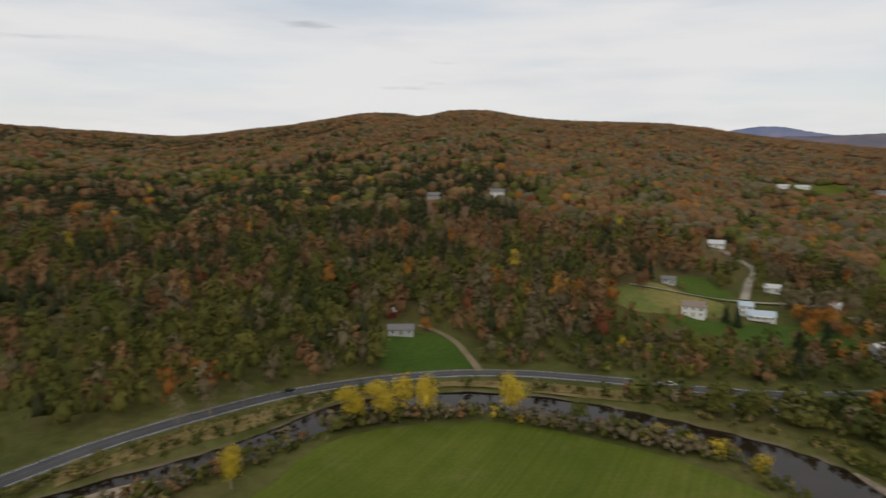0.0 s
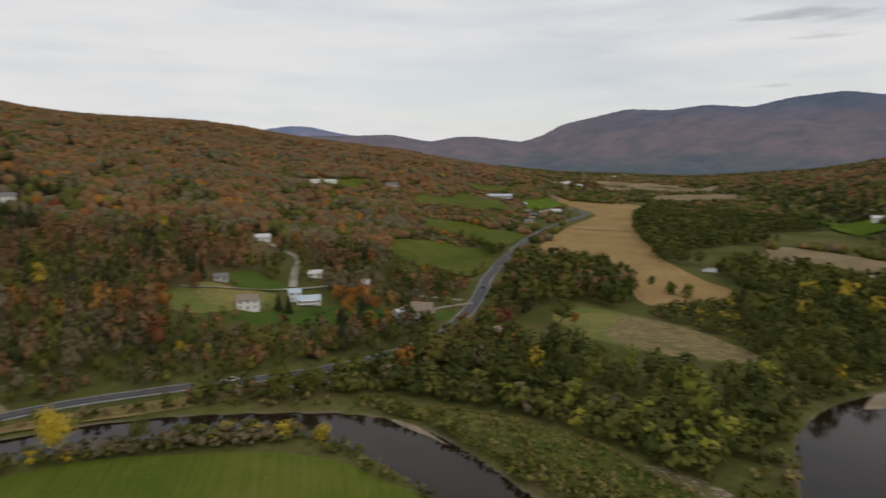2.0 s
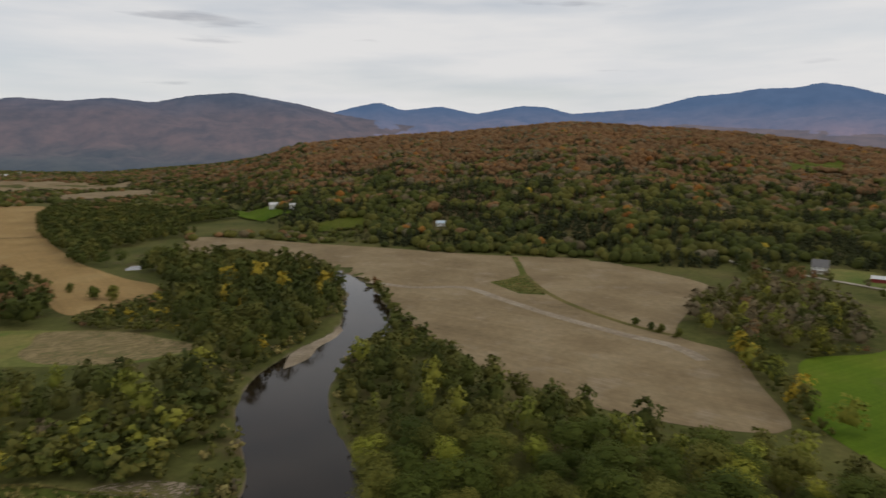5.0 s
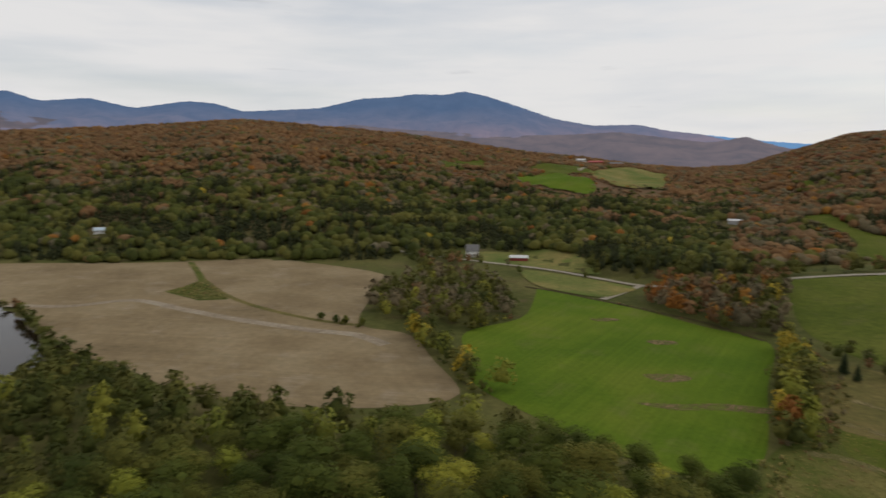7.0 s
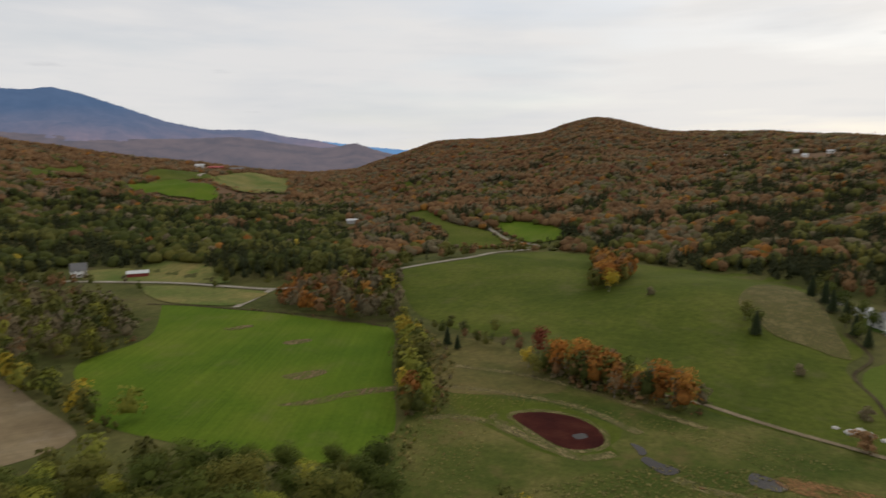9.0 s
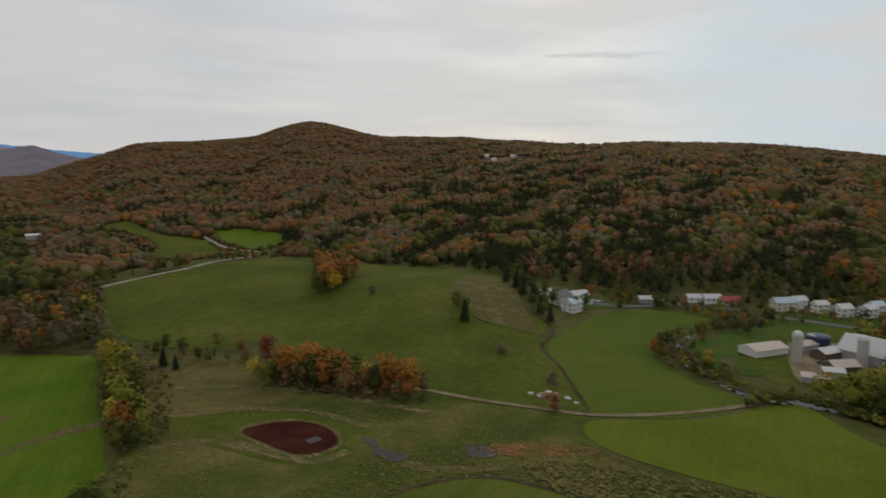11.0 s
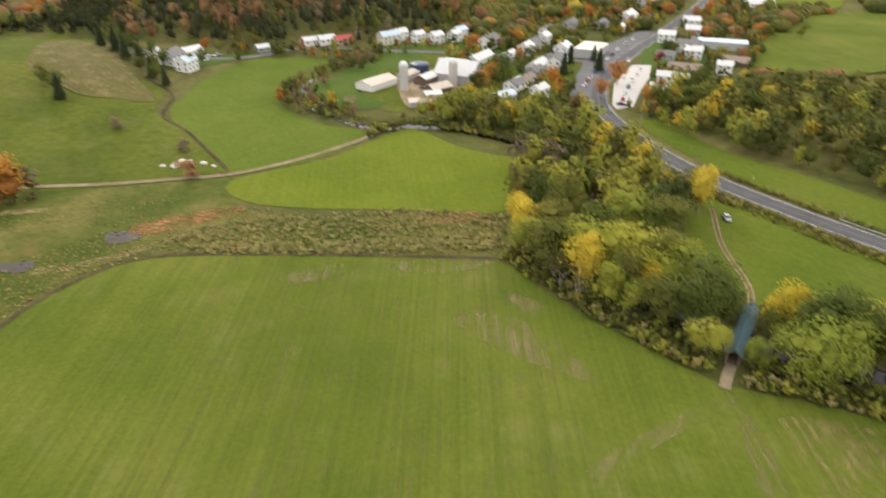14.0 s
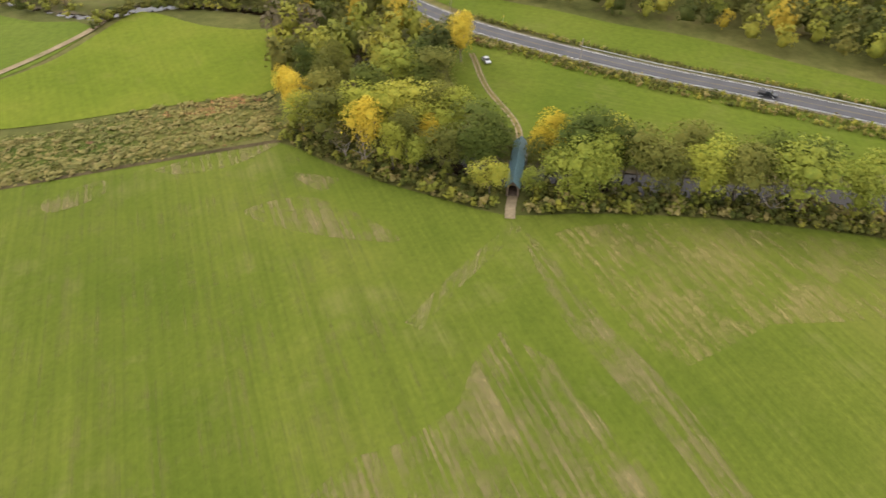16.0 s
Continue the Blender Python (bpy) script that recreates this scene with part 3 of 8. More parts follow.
ground = tagged(new("ground", me), "rough olive-brown valley ground and hillside soil", "ground", kind="structure")
bm = bmesh.new()
bmesh.ops.create_circle(bm, cap_ends=True, segments=24, radius=4.3, matrix=Matrix.Translation((0, 0, verts[-1][2] - 0.05)))
part("ground_middle", bm, GROUND, ground)


def sheet(name, outline, mat, lift, label, category="field", cell=12.0, rounded_edge=True):
    """A field or clearing draped over the land inside a smooth outline."""
    extent = np.ptp(np.array(outline, float), axis=0).max()
    line = closed_spline(outline, min(6.0, extent / 12)) if rounded_edge else np.array(outline, float)
    bm = bmesh.new()
    bm.faces.new([bm.verts.new((x, y, 0)) for x, y in line])
    lo, hi = line.min(0), line.max(0)
    cell = max(cell, (hi - lo).max() / 40)
    for axis in (0, 1):
        for v in np.arange(lo[axis] + cell, hi[axis], cell):
            co, no = [0, 0, 0], [0, 0, 0]
            co[axis], no[axis] = v, 1
            bmesh.ops.bisect_plane(bm, geom=bm.verts[:] + bm.edges[:] + bm.faces[:], plane_co=co, plane_no=no)
    p = np.array([v.co[:2] for v in bm.verts])
    z = land(p[:, 0], p[:, 1]) + lift
    for v, h in zip(bm.verts, z):
        v.co.z = h
    bmesh.ops.recalc_face_normals(bm, faces=bm.faces[:])
    if sum(f.normal.z for f in bm.faces) < 0:
        bmesh.ops.reverse_faces(bm, faces=bm.faces[:])
    bmesh.ops.triangulate(bm, faces=bm.faces[:])
    for f in bm.faces:
        f.smooth = True
    return tagged(part(name, bm, mat), label, category, kind="structure")


def ribbon_mesh(name, line, offset, width, mat, lift):
    """A strip along a line of x, y, beside it by offset (to its left), following the land."""
    line = np.asarray(line)[:, :2]
    d = np.gradient(line, axis=0)
    d /= np.hypot(*d.T)[:, None]
    side = np.stack([-d[:, 1], d[:, 0]], -1)
    a, b = line + side * (offset - width / 2), line + side * (offset + width / 2)
    z = land(line[:, 0], line[:, 1], river=False) + lift
    v = np.concatenate([np.column_stack([a, z]), np.column_stack([b, z])])
    n = len(line)
    f = [(i, i + 1, n + i + 1, n + i) for i in range(n - 1)]
    return mesh_from(name, v, f, [mat])


def ribbon(name, points, width, mat, lift, label, category, step=6):
    me = ribbon_mesh(name, spline(points, step), 0, width, mat, lift)
    return tagged(new(name, me), label, category, kind="structure")

# ---- fields, clearings, water, roads ----
HAY_A = [(-51, 161), (-43, 183), (-33, 198), (-14, 208), (13, 212), (33, 208), (50, 198), (69, 186), (83, 172), (91, 158), (94, 143), (97, 128), (92, 95), (88, 55), (86, 10), (84, -40), (78, -90), (62, -126), (47, -145), (33, -163), (18, -173), (5, -175), (-14, -168), (-42, -154), (-68, -140), (-82, -132), (-84, -116), (-87, -99), (-92, -82), (-97, -67), (-108, -56), (-120, -42), (-131, -27), (-140, -12), (-148, 3), (-158, 35), (-150, 75), (-120, 105), (-85, 128)]
HAY_B = [(-25, -221), (-62, -227), (-85, -238), (-105, -246), (-113, -218), (-122, -202), (-131, -188), (-101, -158), (-87, -164), (-66, -176), (-43, -188), (-26, -202)]
HAY_C = [(-23, -233), (-14, -304), (-24, -333), (-44, -371), (-69, -400), (-98, -397), (-116, -372), (-89, -346), (-71, -324), (-63, -304), (-66, -285), (-74, -264), (-84, -254), (-86, -244), (-63, -230), (-40, -226)]
LUSH_D = [(282, -151), (296, -194), (345, -236), (355, -246), (321, -254), (279, -265), (237, -269), (201, -273), (159, -217), (121, -166), (120, -142), (145, -127), (173, -122), (213, -118), (247, -132)]
KNOLL = [(36, -240), (3, -232), (-21, -231), (-20, -272), (-8, -313), (-15, -341), (-3, -370), (8, -430), (17, -505), (44, -530), (88, -545), (143, -545), (196, -575), (230, -580), (245, -511), (262, -442), (290, -413), (222, -323), (180, -292), (141, -285), (131, -300), (99, -270), (73, -258)]
TAN = [(689, 296), (679, 237), (624, 100), (581, -7), (569, -53), (561, -96), (527, -130), (452, -167), (400, -150), (360, -124), (317, -106), (290, -122), (248, -116), (207, -108), (205, -85), (215, -60), (232, -35), (255, -12), (285, 2), (312, 18), (350, 38), (430, 60), (480, 88), (525, 130), (555, 190), (600, 270)]
GOLD = [(1065, 958), (1085, 723), (728, 495), (560, 360), (522, 327), (455, 252), (427, 212), (377, 205), (345, 222), (380, 262), (420, 292), (453, 342), (447, 410), (560, 495), (685, 568), (815, 634), (880, 690), (985, 840)]
SMALL_MEADOW = [(307, 251), (314, 211), (304, 154), (288, 126), (264, 148), (258, 208), (275, 240)]
MARSH_AREA = [(60, -128), (48, -146), (30, -170), (4, -180), (-14, -173), (-44, -157), (-80, -138), (-92, -148), (-66, -169), (-42, -183), (-24, -197), (-26, -226), (-6, -231), (16, -234), (34, -240), (60, -246), (95, -245), (130, -235), (125, -180), (110, -150), (85, -120)]
POND = [(93, -199), (86, -207), (74, -209), (63, -203), (58, -193), (62, -186), (69, -184), (82, -191)]
LAWN_A = [(-27, 297), (6, 301), (13, 268), (-20, 264), (-29, 275), (-28, 288)]
LAWN_B = [(120, 350), (150, 345), (200, 340), (215, 300), (240, 285), (225, 272), (190, 285), (165, 305), (135, 325)]
# clearings on the lower slopes and far down the valley
SLOPE_FIELDS = [
    ([(329, 483), (374, 493), (423, 485), (412, 430), (325, 363), (318, 399), (300, 440)], PASTURE, "smooth green field on a gentle slope"),
    ([(401, 556), (480, 589), (552, 588), (559, 541), (500, 490), (452, 470), (470, 515), (430, 535)], PASTURE, "green field sloping down to the road"),
    ([(552, 765), (720, 808), (759, 781), (733, 728), (644, 700), (483, 640)], PASTURE, "olive pasture on a low hill"),
    ([(849, 821), (1000, 890), (960, 807), (793, 755)], LUSH, "bright green field behind white houses"),
    ([(430, 818), (505, 825), (510, 800), (440, 775)], PASTURE, "small green clearing round white farm buildings"),
    ([(854, 992), (1000, 1030), (893, 887), (817, 930)], PASTURE, "green slope far up the valley"),
    ([(96, 365), (125, 386), (138, 382), (165, 367), (155, 350), (125, 346), (102, 344)], MEADOW, "dry grassy clearing beside a white house"),
    ([(143, 396), (168, 408), (174, 375), (150, 376)], LAWN, "green lawn below the wood"),
    ([(1020, 377), (886, 268), (807, 225), (894, 316)], LUSH, "green field at the foot of the hill"),
    ([(742, 178), (734, 119), (700, 108), (708, 165)], PASTURE, "narrow green field at the foot of the hill"),
    ([(1592, 1242), (1836, 1219), (1738, 925), (1690, 900), (1470, 1105)], STUBBLE, "pale stubble field far up the valley"),
    ([(1395, 896), (1600, 805), (1383, 680), (1240, 810)], STUBBLE, "tan stubble field far up the valley"),
    ([(985, -468), (1073, -602), (990, -575), (935, -465)], PASTURE, "green clearing on the far slope"),
    ([(882, -550), (898, -655), (780, -632), (735, -585), (799, -560)], LUSH, "bright green field on the far slope"),
    ([(996, -661), (1042, -817), (898, -735), (898, -630)], PASTURE, "olive green field on the far slope"),
    ([(967, -783), (1067, -960), (946, -948), (765, -760), (745, -658), (835, -680)], MEADOW, "pale green field by a far farm"),
    ([(515, -285), (473, -340), (421, -336), (378, -314), (430, -289), (470, -265)], MEADOW, "grassy farmyard beside a gravel road"),
    ([(417, -277), (334, -304), (318, -285), (318, -262), (367, -250)], MEADOW, "strip of dry grass below a gravel road"),
    ([(464, -663), (435, -678), (384, -633), (332, -634), (280, -584), (321, -540), (363, -598)], PASTURE, "green pasture behind the knoll"),
    ([(344, -669), (306, -683), (262, -666), (239, -633), (264, -608), (296, -624)], LUSH, "bright green field beside a gravel road"),
    ([(1004, -1193), (640, -909), (590, -890), (797, -1023)], PASTURE, "long green field in a far side valley"),
    ([(-378, -300), (-500, -358), (-600, -330), (-560, -250), (-440, -215), (-335, -225), (-320, -250)], HAY, "dry hayfield behind the village"),
    ([(-593, -470), (-640, -438), (-560, -373), (-515, -400)], BRIGHT, "light green field beyond the village"),
    ([(-882, -705), (-1050, -733), (-900, -620), (-800, -640)], BRIGHT, "light green field far down the valley"),
]
HAY_W = [(-128, -87), (-134, -104), (-139, -120), (-150, -131), (-167, -138), (-172, -120), (-176, -95), (-184, -66), (-192, -40), (-200, -10), (-188, 10), (-165, -5), (-152, -24), (-140, -45), (-128, -78)]
HAY_WW = [(-187, -160), (-192, -190), (-201, -214), (-209, -206), (-205, -182), (-205, -160), (-212, -130), (-216, -106), (-222, -88), (-225, -70), (-226, -50), (-228, -10), (-216, 0), (-212, -20), (-207, -45), (-200, -75), (-192, -110), (-188, -135)]

sheet("hayfield", HAY_A, HAY, 0.12, "mown green hayfield with faint stripes and dry patches")
sheet("hayfield", HAY_B, BRIGHT, 0.14, "bright green mown field beside the creek")
sheet("hayfield", HAY_C, CREEK_FIELD, 0.14, "green field in a bend of the creek")
sheet("hayfield", LUSH_D, LUSH, 0.14, "lush green field with small bare patches")
sheet("pasture", KNOLL, PASTURE, 0.16, "rolling green pasture on a rounded knoll")
sheet("stubble_field", TAN, STUBBLE, 0.14, "wide harvested field of pale tan stubble")
sheet("stubble_field", GOLD, CORN, 0.14, "long harvested field of golden-brown stubble")
sheet("meadow", SMALL_MEADOW, MEADOW, 0.14, "small dry meadow of straw and green grass")
sheet("dead_grass", [(310, 215), (313, 180), (303, 152), (288, 127), (265, 150), (261, 180), (272, 202), (290, 208)], DEAD_GRASS, 0.2, "pale dead grass over half of a small meadow", "field")
sheet("marsh", MARSH_AREA, MARSH, 0.08, "tussocky olive marsh grass with rusty patches", "marsh")
sheet("lawn", LAWN_A, LAWN, 0.14, "short green lawn sloping to the road", "lawn")
sheet("lawn", LAWN_B, LAWN, 0.14, "green lawn round roadside houses", "lawn")
sheet("hayfield", HAY_W, ROADSIDE, 0.14, "mown green field between the road and the creek")
sheet("hayfield", HAY_WW, ROADSIDE, 0.14, "mown green field beyond the road")

CLEARINGS = [f[0] for f in SLOPE_FIELDS]
for outline, mat, label in SLOPE_FIELDS:
    far = max(math.hypot(*p) for p in outline)
    sheet("field", outline, mat, 0.3 if far < 430 else 0.45 if far < 640 else (0.9 if far < 1000 else 2.0), label, cell=14)
sheet("rusty_sedge", [(-70, -169), (-91, -163), (-87, -156), (-72, -161)], RUSTY, 0.3, "patch of rust-coloured dead sedge", "marsh")
sheet("rusty_sedge", [(8, -198), (-20, -200), (-24, -194), (4, -190)], RUSTY, 0.3, "patch of rust-coloured sedge beside a puddle", "marsh")
sheet("rough_ground", [(169, -269), (138, -276), (107, -253), (86, -234), (103, -217), (129, -208), (152, -236)], DRY, 0.14, "rough tawny grass between trees and marsh", "marsh")
sheet("wet_grass", [(123, -208), (100, -213), (82, -216), (56, -207), (56, -193), (49, -186), (68, -177), (96, -186), (113, -193)], PASTURE, 0.1, "lush green grass round the pond", "marsh")
for outline in ([(100, -196), (83, -186), (70, -181), (60, -180), (53, -188)], [(118, -181), (112, -187), (98, -190), (83, -185)], [(34, -181), (20, -179), (2, -183), (-15, -186)], [(136, -211), (119, -215), (102, -218), (77, -219), (50, -207)], [(138, -236), (111, -240), (82, -238), (55, -229), (32, -223)]):
    ribbon("sedge_band", outline, 4.0, TAWNY, 0.2, "band of tawny dead sedge in the marsh", "marsh", 4)
sheet("pond_rim", [(95.5, -199), (88, -209), (74, -211), (61, -204), (56, -193), (60.5, -184), (69, -182), (83, -189)], TAWNY, 0.16, "ring of tan dead grass round the pond", "marsh")
sheet("dry_slope", [(43, -388), (31, -490), (7, -429), (-3, -370), (-10, -326), (6, -333), (21, -339), (32, -359)], ERODED, 0.5, "tan eroded slope of the pasture", "slope")
sheet("green_triangle", [(452, -16), (462, -28), (478, -39), (474, -45), (450, -49), (431, -52), (411, -51), (415, -34)], MARSH, 0.2, "grassy triangle left in the stubble field", "field", rounded_edge=False)
ribbon("field_edge", [(365, -240), (340, -250), (313, -257.5), (275, -268), (241, -276), (205, -274)], 2.2, LITTER, 0.3, "dark overgrown edge of the green field", "furrow", 5)
ribbon("ditch", [(470, -42), (510, -43), (566, -42)], 5.0, MARSH, 0.24, "grassy lane through the stubble field", "ditch", 8)
ribbon("ditch", [(566, -42), (497, -43), (428, -51), (380, -65), (340, -85), (318, -103)], 4.0, DRY, 0.22, "overgrown ditch across the stubble field", "ditch", 8)
ribbon("field_edge", [(641, 566), (660, 520), (682, 475)], 3.5, LITTER, 0.3, "dark grass strip across the golden field", "furrow", 8)
ribbon("field_trail", [(448, 70), (430, 37), (432, 2), (394, -24), (353, -51), (317, -80), (300, -98), (278, -105)], 7.0, PALE_STUBBLE, 0.18, "pale vehicle trail over the stubble field", "track", 8)
sheet("dry_patch", [(-12, -166), (4, -130), (14, -100), (45, -30), (20, 30), (-45, 30), (-62, -60), (-72, -100), (-80, -128), (-50, -146)], DRY_PATCH, 0.15, "broken rows of straw in the hayfield", "field")
sheet("dry_patch", [(-68, -46), (-69, -35), (-65, -25), (-61, -13), (-54, 2), (-40, 26), (-10, 12), (10, -18), (-22, -47), (-39, -43), (-50, -41), (-59, -45)], STRAW_ROWS, 0.165, "pale straw left in thick rows near the bridge", "field")
sheet("wheel_track", [(-95, -60), (-91, -47), (-83, -32), (-78, -17), (-68, 2), (-50, 36), (-42, 32), (-64, -4), (-72, -23), (-77, -36), (-85, -49)], STRAW_ROWS, 0.18, "worn straw-coloured wheel track in the hayfield", "track")
ribbon("wheel_track", [(-96, -63), (-84, -62), (-71, -61), (-58, -59)], 3.5, TRACK, 0.19, "faint wheel track curving over the hayfield", "track", 4)
sheet("dry_patch", [(-99, -55), (-116, -42), (-130, -23), (-143, 2), (-134, 16), (-115, 2), (-104, -9), (-95, -12), (-84, -16), (-85, -28), (-92, -42)], YELLOWED, 0.17, "patch of dry yellowed grass in the hayfield", "field")
for outline in ([(-53, -144), (-70, -139), (-84, -132), (-69, -131), (-58, -136)], [(-29, -151), (-42, -149), (-39, -143), (-28, -145)], [(-75, -117), (-81, -107), (-75, -106)], [(-58, -113), (-72, -105), (-75, -79), (-68, -86), (-60, -101)]):
    sheet("dry_patch", outline, STRAW_ROWS, 0.175, "streaks of dry straw along the field's edge", "field")
ribbon("field_edge", [(84, -50), (78, -90), (62, -126.5), (47, -145.5), (33, -163.5), (18, -173.5), (5, -175.5), (-14, -168.5), (-42, -154.5), (-68, -140.5), (-83, -132)], 1.6, LITTER, 0.2, "dark furrow along the hayfield's edge", "furrow", 4)
for outline in ([(277, -226), (270, -238), (266, -236), (269, -225)], [(193, -186), (186, -200), (180, -199), (183, -187)], [(230, -224), (224, -234), (219, -231), (224, -221)], [(171, -162), (163, -176), (157, -190), (146, -202), (143, -198), (154, -183), (160, -170)]):
    sheet("bare_patch", outline, BARE_EARTH, 0.2, "small bare patch of tan earth in the green field", "field")
sheet("pond_bed", POND, REED, 0.18, "shallow pond choked with dark red weed", "pond")
for outline in ([(69, -194), (66.5, -192), (64, -195), (66, -197.5), (68, -196)], [(44, -191), (40, -189), (34, -187.5), (34, -184), (37, -182), (42, -185), (45, -188)], [(15.5, -196), (11, -196), (6, -193), (6.5, -189.5), (9, -188), (15, -189)], [(51, -198), (48, -194), (46, -191), (44.5, -193), (47, -197)]):
    sheet("puddle", outline, WATER, 0.22, "small open puddle in the marsh reflecting the sky", "water", cell=1.5)
sheet("road_bank", [(-132, 146), (-108, 176), (-84, 203), (-60, 224), (-38, 239), (-14, 248), (12, 253), (40, 251), (66, 245), (90, 238), (84, 230), (60, 234), (36, 242), (10, 247), (-14, 243), (-36, 235), (-52, 218), (-68, 201), (-84, 189), (-104, 169), (-126, 148)], SAND_GRASS, 0.12, "tawny dry grass on the bank below the highway", "bank", cell=6)
sheet("bank_meadow", [(121, 190), (128, 184), (139, 175), (151, 156), (158, 135), (160, 118), (157, 101), (156, 84), (155, 70), (149, 68), (142, 84), (135, 103), (136, 125), (138, 142), (131, 164), (124, 178)], MARSH, 0.13, "grassy river bank with olive weeds", "meadow", cell=6)
ribbon("footpath", [(122, 190), (130, 183), (140, 175), (152, 156), (159, 135), (161, 118), (158, 101), (158, 84)], 1.1, DRY, 0.25, "narrow worn path along the bank", "path", 4)
sheet("sandbar", [(150, 111), (158, 104), (164, 94), (164, 78), (158, 66), (148, 69), (143, 82), (143, 96)], SANDY, 0.12, "pale sand and gravel bar beside the bend", "sandbar", cell=6)
for outline in ([(262, 79), (284, 82), (310, 80), (338, 71), (330, 65), (312, 66), (296, 71), (280, 71), (268, 75)], [(125, 150), (126, 160), (126, 172), (122, 186), (122, 174), (124, 160)], [(-96, 158), (-84, 166), (-80, 174), (-90, 170), (-104, 158)]):
    line = closed_spline(outline, 4)
    bm = bmesh.new()
    rim = [bm.verts.new((x, y, -1.62)) for x, y in line]
    mid = line.mean(0)
    inner = [bm.verts.new((x * 0.6 + mid[0] * 0.4, y * 0.6 + mid[1] * 0.4, -1.15)) for x, y in line]
    for i in range(len(rim)):
        j = (i + 1) % len(rim)
        bm.faces.new((rim[i], rim[j], inner[j], inner[i]))
    bm.faces.new(inner)
    bmesh.ops.triangulate(bm, faces=bm.faces[:])
    tagged(part("sandbar", bm, SAND), "low sand and gravel bar at the water's edge", "sandbar", kind="structure")

# water: one level sheet under the banks
bm = bmesh.new()
bm.faces.new([bm.verts.new((x, y, -1.55)) for x, y in ((-260, -420), (1020, -420), (1020, 620), (-260, 620))])
tagged(part("river", bm, WATER), "dark slow river with reflections of its wooded banks", "river", kind="structure")

ROAD = [(-150, 130), (-128, 160), (-105, 194), (-78, 222), (-60, 237), (-40, 248), (-16, 257), (8, 262), (34, 262), (56, 258), (80, 252), (104, 244), (134, 239), (165, 240), (200, 250), (236, 273), (284, 312), (333, 356), (412, 418), (552, 516), (684, 592), (790, 642), (850, 676), (884, 712), (955, 815), (1080, 960)]
ROAD_S = [(-230, 60), (-212, 15), (-205, -15), (-198, -45), (-190, -75), (-183, -108), (-179, -135), (-178, -160), (-182, -187), (-188, -210), (-199, -236), (-223, -267), (-258, -296), (-297, -324), (-350, -358), (-425, -409), (-559, -501), (-800, -640)]


def highway(points, mat, width, lines, label):
    line = spline(points, 5)
    road = tagged(new("road", ribbon_mesh("road", line, 0, width + 1.8, VERGE, 0.16)), label, "road", kind="structure")
    new("asphalt", ribbon_mesh("asphalt", line, 0, width, mat, 0.22)).parent = road
    if lines:
        for side in (-1, 1):
            tagged(new("edge_line", ribbon_mesh("edge_line", line, side * (width / 2 - 0.5), 0.16, LINE_WHITE, 0.235)), "white edge line").parent = road
            tagged(new("centre_line", ribbon_mesh("centre_line", line, side * 0.16, 0.14, LINE_YELLOW, 0.235)), "yellow centre line").parent = road
    return road


highway(ROAD, ASPHALT, 8.2, True, "dark two-lane asphalt highway with white edge lines")
highway(ROAD_S, ASPHALT, 8.6, True, "dark two-lane asphalt road leading into the village")

ribbon("dirt_road", [(580, -150), (525, -228), (471, -261), (415, -292), (368, -304), (332, -313), (320, -333), (313, -369), (290, -412), (268, -446), (256, -471), (259, -530), (255, -590)], 5.5, GRAVEL, 0.5, "pale gravel country road", "road")
ribbon("dirt_road", [(248, -598), (264, -602), (293, -609), (329, -640), (370, -680)], 5.5, GRAVEL, 0.6, "pale gravel road between two green fields", "road")
ribbon("dirt_road", [(256, -594), (273, -581), (321, -540)], 4.0, GRAVEL, 0.6, "narrow gravel lane into a pasture", "road")
ribbon("dirt_road", [(331, -312), (319, -285), (310, -262)], 4.5, GRAVEL, 0.35, "pale gravel farm entrance", "road")
ribbon("driveway", [(16, 265), (12, 284), (6, 297), (-4, 306), (-12, 310)], 3.4, RUT, 0.35, "pale gravel driveway up to a house", "road", 4)
track_line = spline([(-160, -130), (-156, -125), (-149, -117), (-143, -109), (-138, -100), (-134, -93), (-130, -88), (-124, -83)], 2)
track = tagged(new("farm_track", ribbon_mesh("farm_track", track_line, 0, 1.9, DRY, 0.22)), "two-wheel farm track of pale earth across the grass", "track", kind="structure")
for side in (-1, 1):
    new("rut", ribbon_mesh("rut", track_line, side * 0.7, 0.42, RUT, 0.26)).parent = track
ribbon("farm_track", [(-104, -70.4), (-100, -68), (-96.5, -65.5)], 2.4, RUT, 0.26, "worn earth ramp out of the bridge", "track", 3)
ribbon("ditch", [(-26, -231), (-23, -251), (-18, -282), (-11, -307), (-18, -335), (-8, -365)], 1.6, LITTER, 0.3, "dark overgrown ditch below the pasture", "ditch", 5)
ribbon("farm_track", [(37, -245), (12, -236), (-8, -231), (-27, -227), (-53, -231), (-81, -241), (-98, -252)], 2.6, RUT, 0.34, "sandy track between two fields", "track", 4)
ribbon("farm_track", [(110, -262), (75, -250), (34, -244)], 2.0, RUT, 0.45, "narrow sandy track below the pasture", "track", 4)
ribbon("village_street", [(2, -440), (-16, -428), (-37, -412), (-67, -407), (-101, -422), (-122, -415), (-153, -391), (-174, -376), (-200, -356), (-232, -330), (-258, -298)], 6.0, OLD_ASPHALT, 0.35, "grey village side street", "road")

# ---- trees ----
rng = np.random.default_rng(7)


